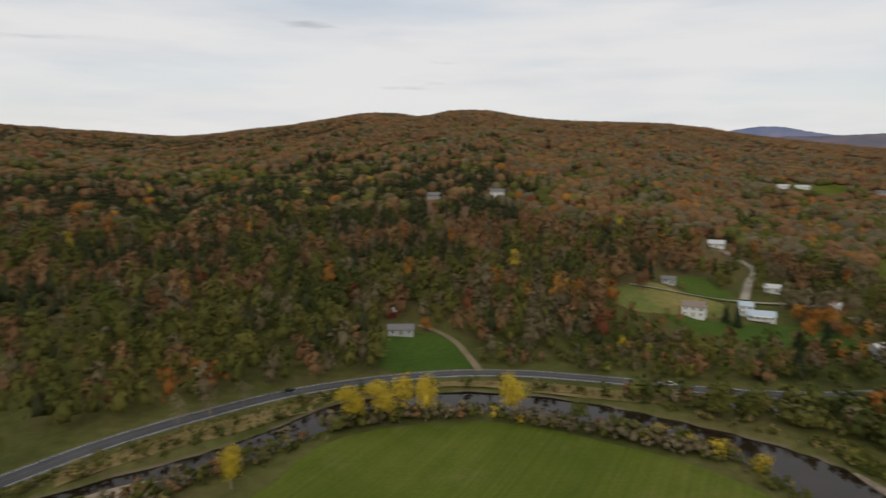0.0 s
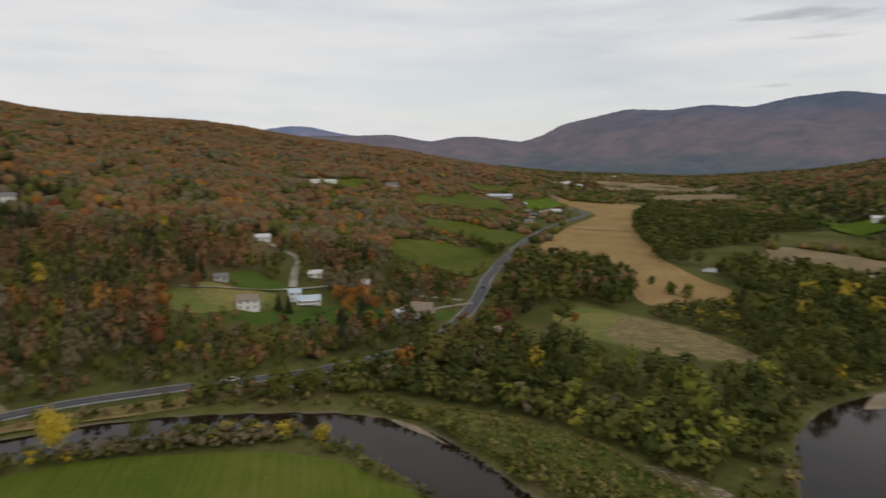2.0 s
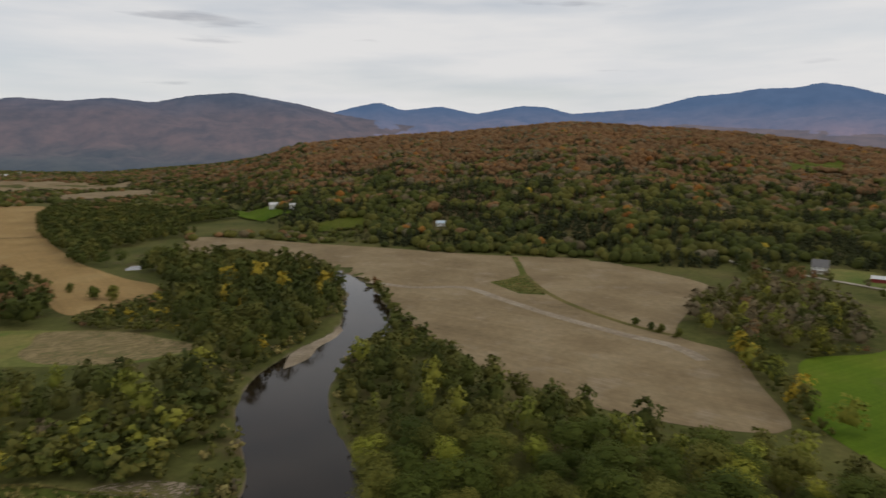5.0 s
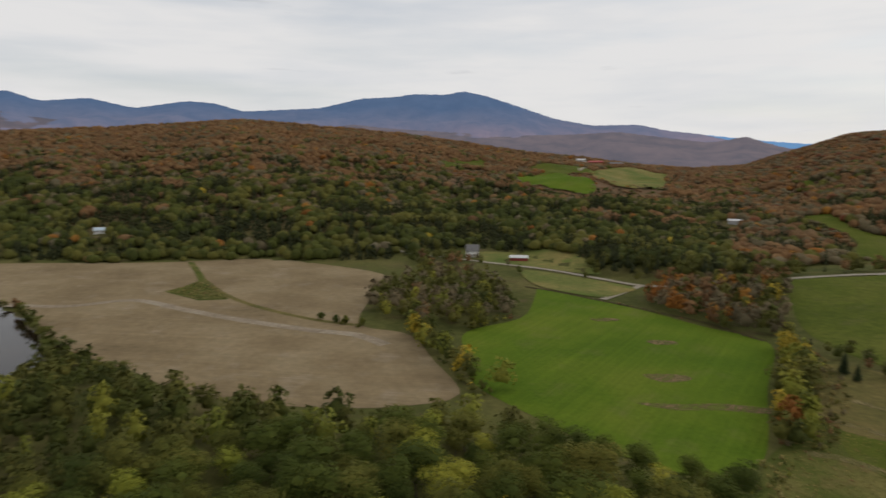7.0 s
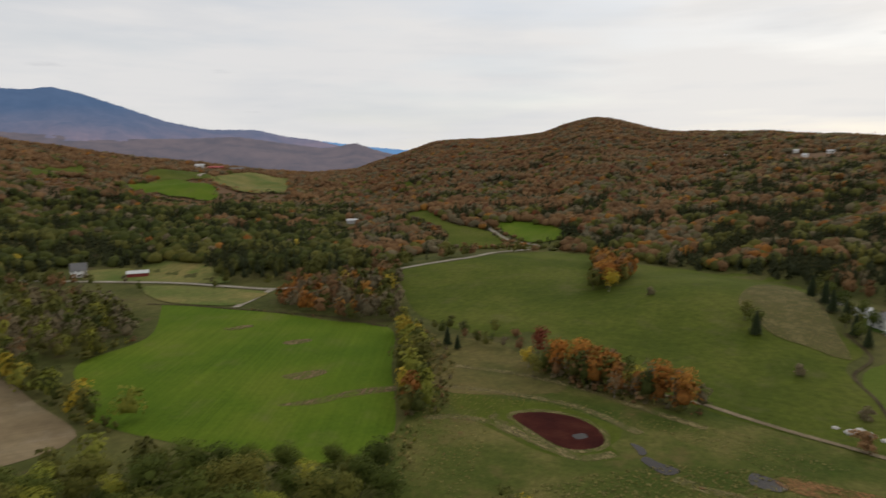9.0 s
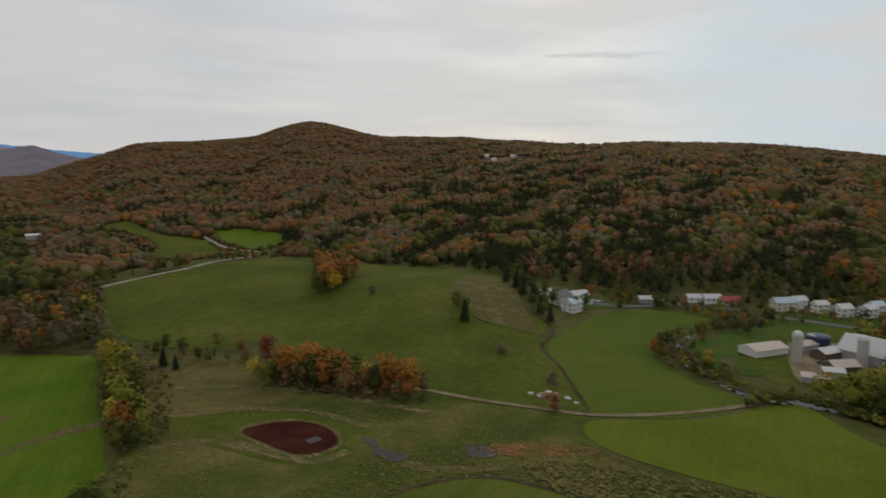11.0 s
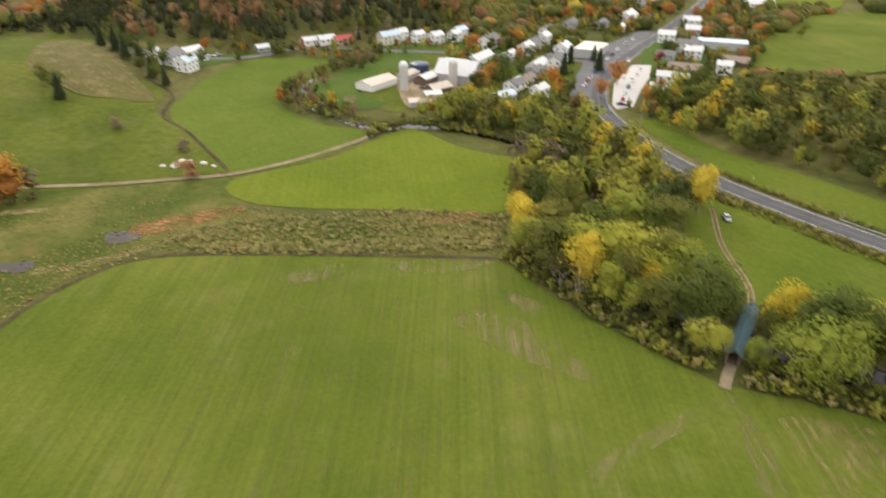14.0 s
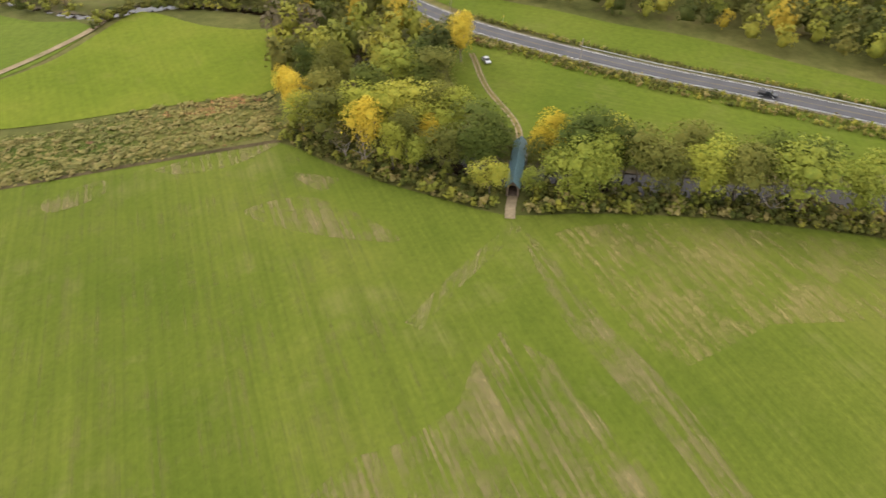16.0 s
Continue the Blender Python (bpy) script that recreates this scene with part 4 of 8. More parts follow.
def ring_tree(kind):
    """A coarse crown for woods far off: uneven rings and a top, with its own facets."""
    sides = 5 if kind in ("far", "far_pine") else 6
    if kind == "far_pine":
        levels = [(0.10, 0.42), (0.55, 0.26)]
    elif kind == "far":
        levels = [(0.12, 0.44), (0.62, 0.46)]
    elif kind == "pine":
        levels = [(0.10, 0.42), (0.40, 0.30), (0.72, 0.17)]
    else:
        levels = [(0.10, 0.34), (0.42, 0.52), (0.78, 0.38)]
    v = [(r * math.cos(6.283 * (i + 0.5 * k) / sides), r * math.sin(6.283 * (i + 0.5 * k) / sides), z) for k, (z, r) in enumerate(levels) for i in range(sides)]
    v.append((0, 0, 1.0))
    f = []
    for k in range(len(levels) - 1):
        for i in range(sides):
            j, a, b = (i + 1) % sides, k * sides, (k + 1) * sides
            f += [(a + i, a + j, b + i), (a + j, b + j, b + i)]
    a = (len(levels) - 1) * sides
    f += [(a + i, a + (i + 1) % sides, len(v) - 1) for i in range(sides)]
    return np.array(v), np.array(f)


def rounded_crown(v, f, n):
    """Faces turned outwards and unit normals, so that leaf clumps take the light as one rounded crown."""
    n = n / (np.linalg.norm(n, axis=1)[:, None] + 1e-9)
    flat = np.cross(v[f[:, 1]] - v[f[:, 0]], v[f[:, 2]] - v[f[:, 0]])
    back = (flat * n[f].mean(1)).sum(1) < 0
    f = f.copy()
    f[back] = f[back][:, ::-1]
    return v, f, n


RINGS = {k: ring_tree(k) for k in ("pine", "broad", "far_pine", "far")}
KINDS = list(LEAF)


def crown_cards(n_lobes, cards, size, squat, seed, core=True, droop=0.0, ragged=0.2):
    """A crown of leaf clumps round several lobes, unit wide and unit high, with gaps; and dark twiggy lobes inside it."""
    g = np.random.default_rng(seed)
    ang = g.uniform(0, 6.283, n_lobes)
    rad = g.uniform(0.06, 0.30, n_lobes)
    lz = np.linspace(0.30, 0.82, n_lobes) + g.uniform(-0.05, 0.05, n_lobes)
    centre = np.stack([rad * np.cos(ang), rad * np.sin(ang), lz], -1)
    centre[-1, :2] *= 0.3
    size_l = g.uniform(0.16, 0.27, n_lobes) * (1.15 - 0.45 * np.abs(lz - 0.5))
    pick = g.integers(0, n_lobes, cards)
    d = g.normal(size=(cards, 3))
    d /= np.linalg.norm(d, axis=1)[:, None]
    d[:, 2] = np.where(d[:, 2] < -0.35, -d[:, 2], d[:, 2])
    p = centre[pick] + d * size_l[pick][:, None] * g.uniform(0.72, 1.12, cards)[:, None] * [1, 1, squat]
    p[:, 2] -= droop * np.hypot(p[:, 0], p[:, 1]) ** 2
    nrm = d * 0.7 + g.normal(size=(cards, 3)) * 0.5 + [0, 0, 0.4]
    nrm /= np.linalg.norm(nrm, axis=1)[:, None]
    t = np.cross(nrm, g.normal(size=(cards, 3)))
    t /= np.linalg.norm(t, axis=1)[:, None]
    u = np.cross(nrm, t)
    s = size * g.uniform(0.6, 1.35, cards)[:, None]
    k = g.uniform(0.55, 1.0, (cards, 4, 1))
    corners = np.stack([p - t * s * k[:, 0], p - u * s * k[:, 1] - nrm * s * 0.25, p + t * s * k[:, 2], p + u * s * k[:, 3] - nrm * s * 0.25], 1)
    v = corners.reshape(-1, 3)
    lobe = np.repeat(centre[pick], 4, axis=0)
    stray = np.repeat(nrm + g.normal(size=(cards, 3)) * 0.4, 4, axis=0) * ragged
    q = np.arange(cards * 4).reshape(-1, 4)
    f = np.concatenate([q[:, [0, 1, 2]], q[:, [0, 2, 3]]])
    if core:
        rv, rf = RINGS["broad"]
        for c, r in zip(centre, size_l):
            jit = g.uniform(0.3, 0.55, (len(rv), 1))
            cv = (rv - [0, 0, 0.5]) * [1.55, 1.55, 1.5 * squat] * jit * r + c
            f = np.concatenate([f, rf + len(v)])
            v = np.concatenate([v, cv])
            lobe = np.concatenate([lobe, np.repeat(c[None], len(rv), axis=0)])
            stray = np.concatenate([stray, np.zeros((len(rv), 3))])
    return rounded_crown(v, f, (v - lobe) * 0.8 + (v - [0, 0, 0.36]) * 1.0 + stray)


def cone_cards(cards, size, seed):
    """A conifer's tiers as drooping sprays round a cone, unit high."""
    g = np.random.default_rng(seed)
    z = (np.arange(cards) + g.uniform(0, 0.8, cards)) / cards * 0.92 + 0.06
    a = np.arange(cards) * 2.4 + g.uniform(-0.4, 0.4, cards)
    r = (1.04 - z) * 0.30
    p = np.stack([r * np.cos(a), r * np.sin(a), z], -1)
    out = np.stack([np.cos(a), np.sin(a), np.full(cards, -0.5)], -1)
    side = np.stack([-np.sin(a), np.cos(a), np.zeros(cards)], -1)
    s = (size * (0.55 + 0.75 * (1 - z)))[:, None] * g.uniform(0.8, 1.2, (cards, 1))
    v = np.stack([p - out * s * 1.1 + [0, 0, 0.05], p + side * s, p + out * s * 0.9, p - side * s], 1).reshape(-1, 3)
    q = np.arange(cards * 4).reshape(-1, 4)
    n = np.repeat(np.stack([np.cos(a), np.sin(a), np.full(cards, 0.55)], -1), 4, axis=0)
    return rounded_crown(v, np.concatenate([q[:, [0, 1, 2]], q[:, [0, 2, 3]]]), n)


def lumpy_crown(seed, cards, size):
    """A small rounded crown for woods far off: an uneven shell and a few ragged clumps on it."""
    g = np.random.default_rng(seed)
    v, f = RINGS["far" if cards < 5 else "broad"]
    v = (v - [0, 0, 0.5]) * g.uniform(0.82, 1.2, (len(v), 1)) * [0.92, 0.92, 0.8] + [0, 0, 0.52]
    d = g.normal(size=(cards, 3)) + [0, 0, 0.5]
    d /= np.linalg.norm(d, axis=1)[:, None]
    p = d * [0.46, 0.46, 0.38] + [0, 0, 0.52]
    t = np.cross(d, g.normal(size=(cards, 3)))
    t /= np.linalg.norm(t, axis=1)[:, None]
    u = np.cross(d, t)
    s = size * g.uniform(0.7, 1.4, (cards, 1))
    w = np.stack([p - t * s, p + u * s - d * s * 0.3, p + t * s], 1).reshape(-1, 3)
    f = np.concatenate([f, np.arange(cards * 3).reshape(-1, 3) + len(v)])
    v = np.concatenate([v, w])
    return rounded_crown(v, f, v - [0, 0, 0.40] + g.normal(size=v.shape) * 0.05)


def scatter_far(name, x, y, kinds, height, width, label):
    """Many trees far off in one mesh: a few large leaf masses each, its leaf colour by kind."""
    all_v, all_f, all_m, all_t, all_n, base = [], [], [], [], [], 0
    z = land(x, y)
    distant = np.hypot(x, y) > 900
    pine = kinds == KINDS.index("pine")
    form = rng.integers(0, 8, len(x))
    for far in (False, True):
        for needle in (False, True):
            for s in range(8):
                pick = (distant == far) & (pine == needle) & (form == s)
                n = int(pick.sum())
                if not n:
                    continue
                cards = 8 if far else 13
                if needle:
                    v, f, nv = cone_cards(cards, 0.22 if far else 0.17, 300 + s)
                else:
                    v, f, nv = lumpy_crown(400 + s, 4 if far else 12, 0.2 if far else 0.17)
                turn = rng.uniform(0, 6.283, n)
                c, d = np.cos(turn)[:, None], np.sin(turn)[:, None]
                h, w = height[pick][:, None], width[pick][:, None] * 1.22
                out = np.stack([x[pick][:, None] + (v[None, :, 0] * c - v[None, :, 1] * d) * w, y[pick][:, None] + (v[None, :, 0] * d + v[None, :, 1] * c) * w, z[pick][:, None] + (v[None, :, 2] - 0.12) * h], -1)
                all_v.append(out.reshape(-1, 3))
                all_n.append(np.stack([nv[None, :, 0] * c - nv[None, :, 1] * d, nv[None, :, 0] * d + nv[None, :, 1] * c, np.broadcast_to(nv[None, :, 2], (n, len(nv)))], -1).reshape(-1, 3))
                all_f.append((f[None] + (np.arange(n) * len(v))[:, None, None] + base).reshape(-1, 3))
                all_m.append(np.repeat(kinds[pick], len(f)))
                all_t.append(np.repeat(rng.random(n), len(v)))
                base += n * len(v)
    me = mesh_from(name, np.concatenate(all_v), np.concatenate(all_f), [FOREST[k] for k in KINDS], np.concatenate(all_m), tone=np.concatenate(all_t), normals=np.concatenate(all_n))
    return tagged(new(name, me), label, "forest", kind="stuff")


def trunk_mesh(height, radius, seed, reach=0.6, limbs=6):
    """A tapered, slightly crooked trunk with limbs that rise into the crown."""
    g = random.Random(seed)
    bm = bmesh.new()

    def tube(path, r0, r1, sides=6):
        rows = []
        for k, p in enumerate(path):
            r = r0 + (r1 - r0) * k / (len(path) - 1)
            rows.append([bm.verts.new((p[0] + r * math.cos(6.283 * i / sides), p[1] + r * math.sin(6.283 * i / sides), p[2])) for i in range(sides)])
        for a, b in zip(rows, rows[1:]):
            for i in range(sides):
                bm.faces.new((a[i], a[(i + 1) % sides], b[(i + 1) % sides], b[i]))

    x = y = 0.0
    path = []
    for k in range(6):
        path.append((x, y, height * reach * k / 5 - 0.3))
        x += g.uniform(-0.02, 0.02) * height
        y += g.uniform(-0.02, 0.02) * height
    tube(path, radius * 1.3, radius * 0.45, 7)
    for k in range(limbs):
        a, z = 6.283 * k / limbs + g.uniform(-0.4, 0.4), height * g.uniform(0.3, 0.75) * reach
        out = height * g.uniform(0.14, 0.26)
        s = path[min(int(z / (height * reach) * 5), 5)]
        tube([(s[0], s[1], z), (s[0] + out * 0.5 * math.cos(a), s[1] + out * 0.5 * math.sin(a), z + out * 0.45), (s[0] + out * math.cos(a), s[1] + out * math.sin(a), z + out * 1.15)], radius * 0.42, radius * 0.12, 5)
    return bm


TREE_LOOK = {
    "green": "dense dark-green broadleaf tree by the water",
    "olive": "broadleaf tree with olive leaves turning yellow",
    "yellow": "tree in bright yellow autumn leaf",
    "orange": "maple in orange autumn leaf",
    "rust": "tree with thin rust-brown autumn leaves",
    "red": "small tree in deep red autumn leaf",
    "bare": "nearly bare grey-brown tree",
    "pine": "dark green pointed conifer",
    "lime": "broadleaf tree in pale yellow-green autumn leaf",
    "straw": "tawny shrub",
}


def tree_template(kind, shape, seed, cards=900, leaf=1.0):
    """One tree 1 m high and as wide as its shape says, to be copied and scaled."""
    root = new({"pine": "conifer"}.get(kind, "tree"))
    if shape == "cone":
        g = np.random.default_rng(seed)
        z = g.uniform(0.06, 1.0, cards) ** 0.85
        a = g.uniform(0, 6.283, cards)
        r = (1.02 - z) * 0.27 * g.uniform(0.55, 1.1, cards) * (0.85 + 0.2 * np.sin(z * 55))
        p = np.stack([r * np.cos(a), r * np.sin(a), z], -1)
        out = np.stack([np.cos(a), np.sin(a), np.full(cards, -0.45)], -1)
        side = np.stack([-np.sin(a), np.cos(a), np.zeros(cards)], -1)
        s = (0.035 + 0.03 * (1 - z))[:, None] * g.uniform(0.7, 1.3, (cards, 1))
        v = np.stack([p - out * s, p + side * s * 0.7, p + out * s * 1.5, p - side * s * 0.7], 1).reshape(-1, 3)
        q = np.arange(cards * 4).reshape(-1, 4)
        f = np.concatenate([q[:, [0, 1, 2]], q[:, [0, 2, 3]]])
        rv, rf = RINGS["pine"]
        f = np.concatenate([f, rf + len(v)])
        v = np.concatenate([v, rv * [0.42, 0.42, 0.9]])
        v, f, nv = rounded_crown(v, f, v * [1, 1, 0] + [0, 0, 0.12])
    else:
        lobes, size, squat, droop, wide = {"round": (11, 0.034, 0.9, 0.0, 1.0), "tall": (11, 0.035, 1.1, 0.0, 0.75), "wide": (13, 0.032, 0.85, 0.25, 1.15), "bush": (7, 0.05, 0.9, 0.0, 1.25), "thin": (7, 0.03, 1.1, 0.0, 0.7)}[shape]
        v, f, nv = crown_cards(lobes, cards if shape != "thin" else cards // 2, size * leaf, squat, seed, core=kind != "bare", droop=droop, ragged=0.45)
        v = v * [wide, wide, 1.0]
        if shape == "bush":
            v[:, 2] = v[:, 2] * 1.15 - 0.18
        else:
            v[:, 2] = 0.12 + v[:, 2] * 0.9 - 0.02
    crown = new("crown", mesh_from("crown", v, f, [LEAVES[kind]], normals=nv))
    crown.parent = root
    bm = trunk_mesh(1.0, 0.022 if shape != "bush" else 0.012, seed, 0.62 if shape != "bush" else 0.4)
    part("trunk", bm, PALEBARK if kind in ("bare", "yellow") else BARK, root)
    tagged(root, TREE_LOOK[kind] if shape != "bush" else "low " + {"green": "dark green", "olive": "olive", "yellow": "yellow", "rust": "rust-brown", "bare": "grey leafless"}.get(kind, kind) + " bush on the river bank", "tree" if shape != "bush" else "bush", "valley trees")
    if shape == "bush":
        root.name = "bush"
    return root


TEMPLATES = {}
TAKEN = []


def plant(kind, shape, x, y, height, width=1.0):
    """A tree of its own at x, y; the first of each kind is the template itself."""
    fine = math.hypot(x, y) < 215
    key = (kind, shape, fine)
    first = key not in TEMPLATES
    if first:
        TEMPLATES[key] = tree_template(kind, shape, 11 + len(TEMPLATES), (2700 if fine else 520) if shape in ("round", "wide", "tall") else 700, 0.58 if fine else 1.15)
    t = TEMPLATES[key]
    z = float(land(np.array([x]), np.array([y]))[0])
    m = Matrix.LocRotScale((x, y, max(z, -1.4)), Euler((0, 0, random.uniform(0, 6.28))), (height * width, height * width, height))
    TAKEN.append((x, y))
    if first:
        t.matrix_basis = m
        return t
    saved = t.matrix_basis.copy()
    t.matrix_basis = Matrix.Identity(4)
    c = copy_thing(t, m)
    t.matrix_basis = saved
    return c

# woods on the valley floor: outline, spacing, mix of leaf kinds, heights
WOOD_RIVER = [(545, 263), (536, 205), (512, 140), (441, 84), (395, 82), (352, 76), (292, 84), (253, 95), (262, 112), (300, 132), (345, 165), (400, 190), (440, 212), (480, 250)]
WOOD_FAR_RIVER = [(860, 590), (1080, 690), (1010, 500), (900, 320), (760, 370), (716, 308), (640, 325), (600, 330), (560, 330), (500, 300), (494, 304), (530, 340), (600, 400), (700, 480)]
WOOD_BEND = [(215, 262), (205, 225), (223, 200), (226, 165), (242, 136), (246, 108), (232, 90), (212, 96), (196, 125), (175, 158), (158, 190), (168, 222), (185, 238)]
SCRUB_BEND = [(158, 196), (142, 203), (131, 199), (141, 180), (153, 160), (160, 138), (162, 112), (160, 84), (190, 84), (212, 84), (222, 92), (205, 112), (185, 148)]
WOOD_NEAR = [(262, 50), (272, 30), (278, 6), (250, 0), (228, -26), (206, -42), (196, -62), (186, -86), (170, -99), (152, -108), (138, -120), (122, -128), (106, -135), (90, -128), (96, -100), (102, -60), (106, -20), (112, 15), (140, 22), (165, 28), (188, 34), (215, 42), (240, 46)]
WOOD_GOLD = [(336, 335), (385, 380), (432, 396), (445, 360), (440, 330), (398, 282), (360, 245), (320, 228), (318, 262), (290, 262), (262, 245), (248, 262), (275, 290)]
WOOD_MID = [(372, -128), (424, -185), (420, -205), (385, -225), (355, -225), (300, -190), (284, -158), (300, -132), (330, -118)]
WOOD_CREEK = [(-104, -252), (-118, -242), (-134, -216), (-132, -194), (-113, -176), (-100, -156), (-88, -134), (-89, -115), (-93, -97), (-99, -84), (-104, -80), (-112, -92), (-122, -106), (-136, -120), (-154, -142), (-166, -170), (-174, -195), (-170, -225), (-150, -240), (-125, -252)]
WOOD_BRIDGE_W = [(-106, -62), (-114, -52), (-126, -36), (-138, -20), (-150, 0), (-160, 20), (-182, 20), (-174, -14), (-158, -32), (-146, -50), (-134, -70), (-128, -74), (-118, -64)]
WOOD_BEYOND = [(-203, -182), (-208, -162), (-216, -131), (-220, -107), (-226, -89), (-229, -71), (-231, -45), (-236, 10), (-345, 30), (-350, -60), (-345, -130), (-320, -190), (-290, -215), (-250, -235), (-220, -232), (-206, -205)]
HEDGE_D = [(296, -122), (260, -116), (222, -114), (196, -128), (186, -138), (205, -120), (250, -124), (285, -132)]
LINE_D = [(118, -172), (128, -182), (150, -212), (170, -240), (196, -275), (182, -272), (160, -244), (136, -208), (116, -184)]
TREES_KNOLL = [(104, -244), (92, -240), (80, -238), (66, -238), (52, -233), (38, -231), (36, -240), (52, -246), (70, -256), (90, -258), (102, -254)]
TREES_KNOLL_TOP = [(124, -382), (112, -402), (118, -450), (146, -512), (168, -545), (166, -505), (140, -440), (134, -398)]
WOOD_SE = [(201, -276), (240, -273), (285, -271), (305, -290), (322, -330), (305, -365), (275, -395), (250, -350), (215, -305)]
HEDGE_E = [(105, -256), (130, -262), (160, -272), (190, -282), (186, -292), (150, -282), (115, -272)]
CREEK_C = [(-69, -328), (-66, -308), (-68, -291), (-79, -273), (-89, -263), (-96, -270), (-84, -288), (-79, -308), (-82, -326), (-88, -338), (-112, -356), (-133, -366), (-146, -386), (-131, -396), (-112, -374), (-92, -352)]
BANK_N = [(-46, 205), (-30, 214), (-5, 219), (20, 216), (45, 210), (70, 200), (90, 188), (86, 180), (66, 192), (44, 203), (15, 214), (-12, 212), (-34, 203)]
CREEK_ROW = [(-112, -252), (-116, -246), (-126, -238), (-140, -222), (-150, -222), (-162, -243), (-145, -258), (-128, -264), (-114, -260)]
EDGE_CREEK = [(-82, -132), (-84, -116), (-87, -99), (-92, -82), (-97, -67), (-108, -56), (-120, -42), (-131, -27), (-140, -12), (-148, 3)]
# trees that face the hayfield along the creek: kind, shape, place, height, breadth
FACE_TREES = [
    ("lime", "round", -100, -74.5, 9.7, 1.05), ("lime", "round", -107.5, -67, 7.3, 0.95), ("yellow", "round", -122, -73, 13.4, 0.9), ("lime", "wide", -112, -59, 14.6, 0.95), ("green", "wide", -124, -62, 17.1, 1.0), ("lime", "round", -119, -56, 14.6, 0.9), ("olive", "round", -128, -50, 15.9, 1.0),
    ("lime", "round", -133, -36, 14.6, 1.0), ("olive", "round", -127, -43, 11.0, 0.9), ("lime", "wide", -142, -18, 15.9, 1.1), ("lime", "round", -150, -8, 14.6, 1.0), ("olive", "wide", -139, -44, 14.6, 1.0), ("green", "round", -147, -28, 14.6, 1.0), ("lime", "round", -155, 8, 14.6, 1.0),
    ("olive", "round", -101, -89, 11.9, 1.0), ("green", "wide", -112, -88, 15.1, 1.1), ("green", "round", -104, -84, 11.9, 1.0), ("green", "wide", -110, -81.5, 11.9, 0.9), ("lime", "round", -96, -94, 9.7, 0.9), ("lime", "tall", -93, -100, 11.9, 1.0), ("olive", "tall", -98, -100, 13.0, 1.0), ("yellow", "tall", -93, -109, 15.1, 1.0), ("bare", "thin", -89, -106, 9.7, 1.3), ("bare", "thin", -88, -112, 9.7, 1.3), ("olive", "wide", -90, -120, 14.0, 1.0), ("lime", "round", -89, -130, 11.9, 0.9), ("yellow", "round", -94, -138, 11.9, 0.9), ("lime", "wide", -104, -108, 16.2, 1.0), ("lime", "wide", -100, -114, 15.1, 1.0), ("yellow", "round", -104, -98, 10.8, 0.8), ("green", "round", -108, -124, 15.1, 1.0),
    ("olive", "wide", -136, -30, 14.0, 1.0), ("lime", "round", -116, -66, 11.0, 0.9), ("green", "round", -121, -66, 13.0, 1.0), ("olive", "round", -118, -73, 10.0, 0.8), ("olive", "round", -143, -33, 13.0, 1.0), ("bare", "thin", -137, -22, 11.0, 1.2), ("green", "wide", -152, -20, 14.0, 1.1), ("green", "round", -132, -56, 12.0, 1.0),
]
WOODS = [
    (WOOD_RIVER, 9.2, {"green": 5, "olive": 3, "yellow": 0.25}, (8, 17)),
    (WOOD_FAR_RIVER, 10.0, {"green": 5, "olive": 2}, (10, 15)),
    (WOOD_BEND, 9.4, {"green": 3.4, "olive": 3, "lime": 1.0, "yellow": 0.2}, (7, 17)),
    (WOOD_NEAR, 8.8, {"green": 4, "olive": 3.4, "lime": 0.9, "yellow": 0.05}, (8, 16)),
    (WOOD_GOLD, 9.0, {"green": 4, "olive": 1.5, "rust": 1.2, "pine": 0.4}, (10, 16)),
    (WOOD_MID, 8.5, {"green": 0.6, "olive": 4, "rust": 0.3, "lime": 1.2, "bare": 3}, (9, 13)),
    (WOOD_CREEK, 7.4, {"green": 2.6, "olive": 3, "lime": 3.8, "yellow": 0.7, "bare": 0.4}, (9, 16)),
    (WOOD_BRIDGE_W, 7.2, {"green": 1.6, "olive": 2.6, "lime": 5, "yellow": 0.4}, (9, 15)),
    (WOOD_BEYOND, 8.5, {"green": 3.0, "olive": 3.0, "lime": 2.4, "yellow": 0.5}, (8, 15)),
    (HEDGE_D, 6.0, {"green": 2, "olive": 2, "lime": 3, "yellow": 1.0}, (9, 14)),
    (LINE_D, 5.8, {"green": 1.2, "olive": 2, "lime": 4, "orange": 0.3, "yellow": 1.4}, (9, 14)),
    (TREES_KNOLL_TOP, 6.8, {"orange": 2.4, "rust": 1.5, "olive": 1.8, "bare": 0.6}, (10, 16)),
    (WOOD_SE, 8.4, {"rust": 2, "olive": 2, "orange": 0.9, "bare": 2.0, "green": 0.8, "yellow": 0.4}, (9, 14)),
    (HEDGE_E, 8.0, {"olive": 2, "green": 1, "bare": 1.5, "rust": 1, "pine": 0.6}, (5, 9)),
    (CREEK_C, 5.2, {"olive": 4, "rust": 1.2, "lime": 0.8, "bare": 1.2, "green": 0.5}, (3.5, 6.5)),
    (CREEK_ROW, 6.0, {"lime": 4, "yellow": 1.2, "olive": 2, "green": 1.2}, (7, 12)),
    (TREES_KNOLL, 6.6, {"orange": 3, "rust": 1.2, "bare": 1.5, "yellow": 0.5, "olive": 1.2, "green": 0.6}, (9, 16)),
]


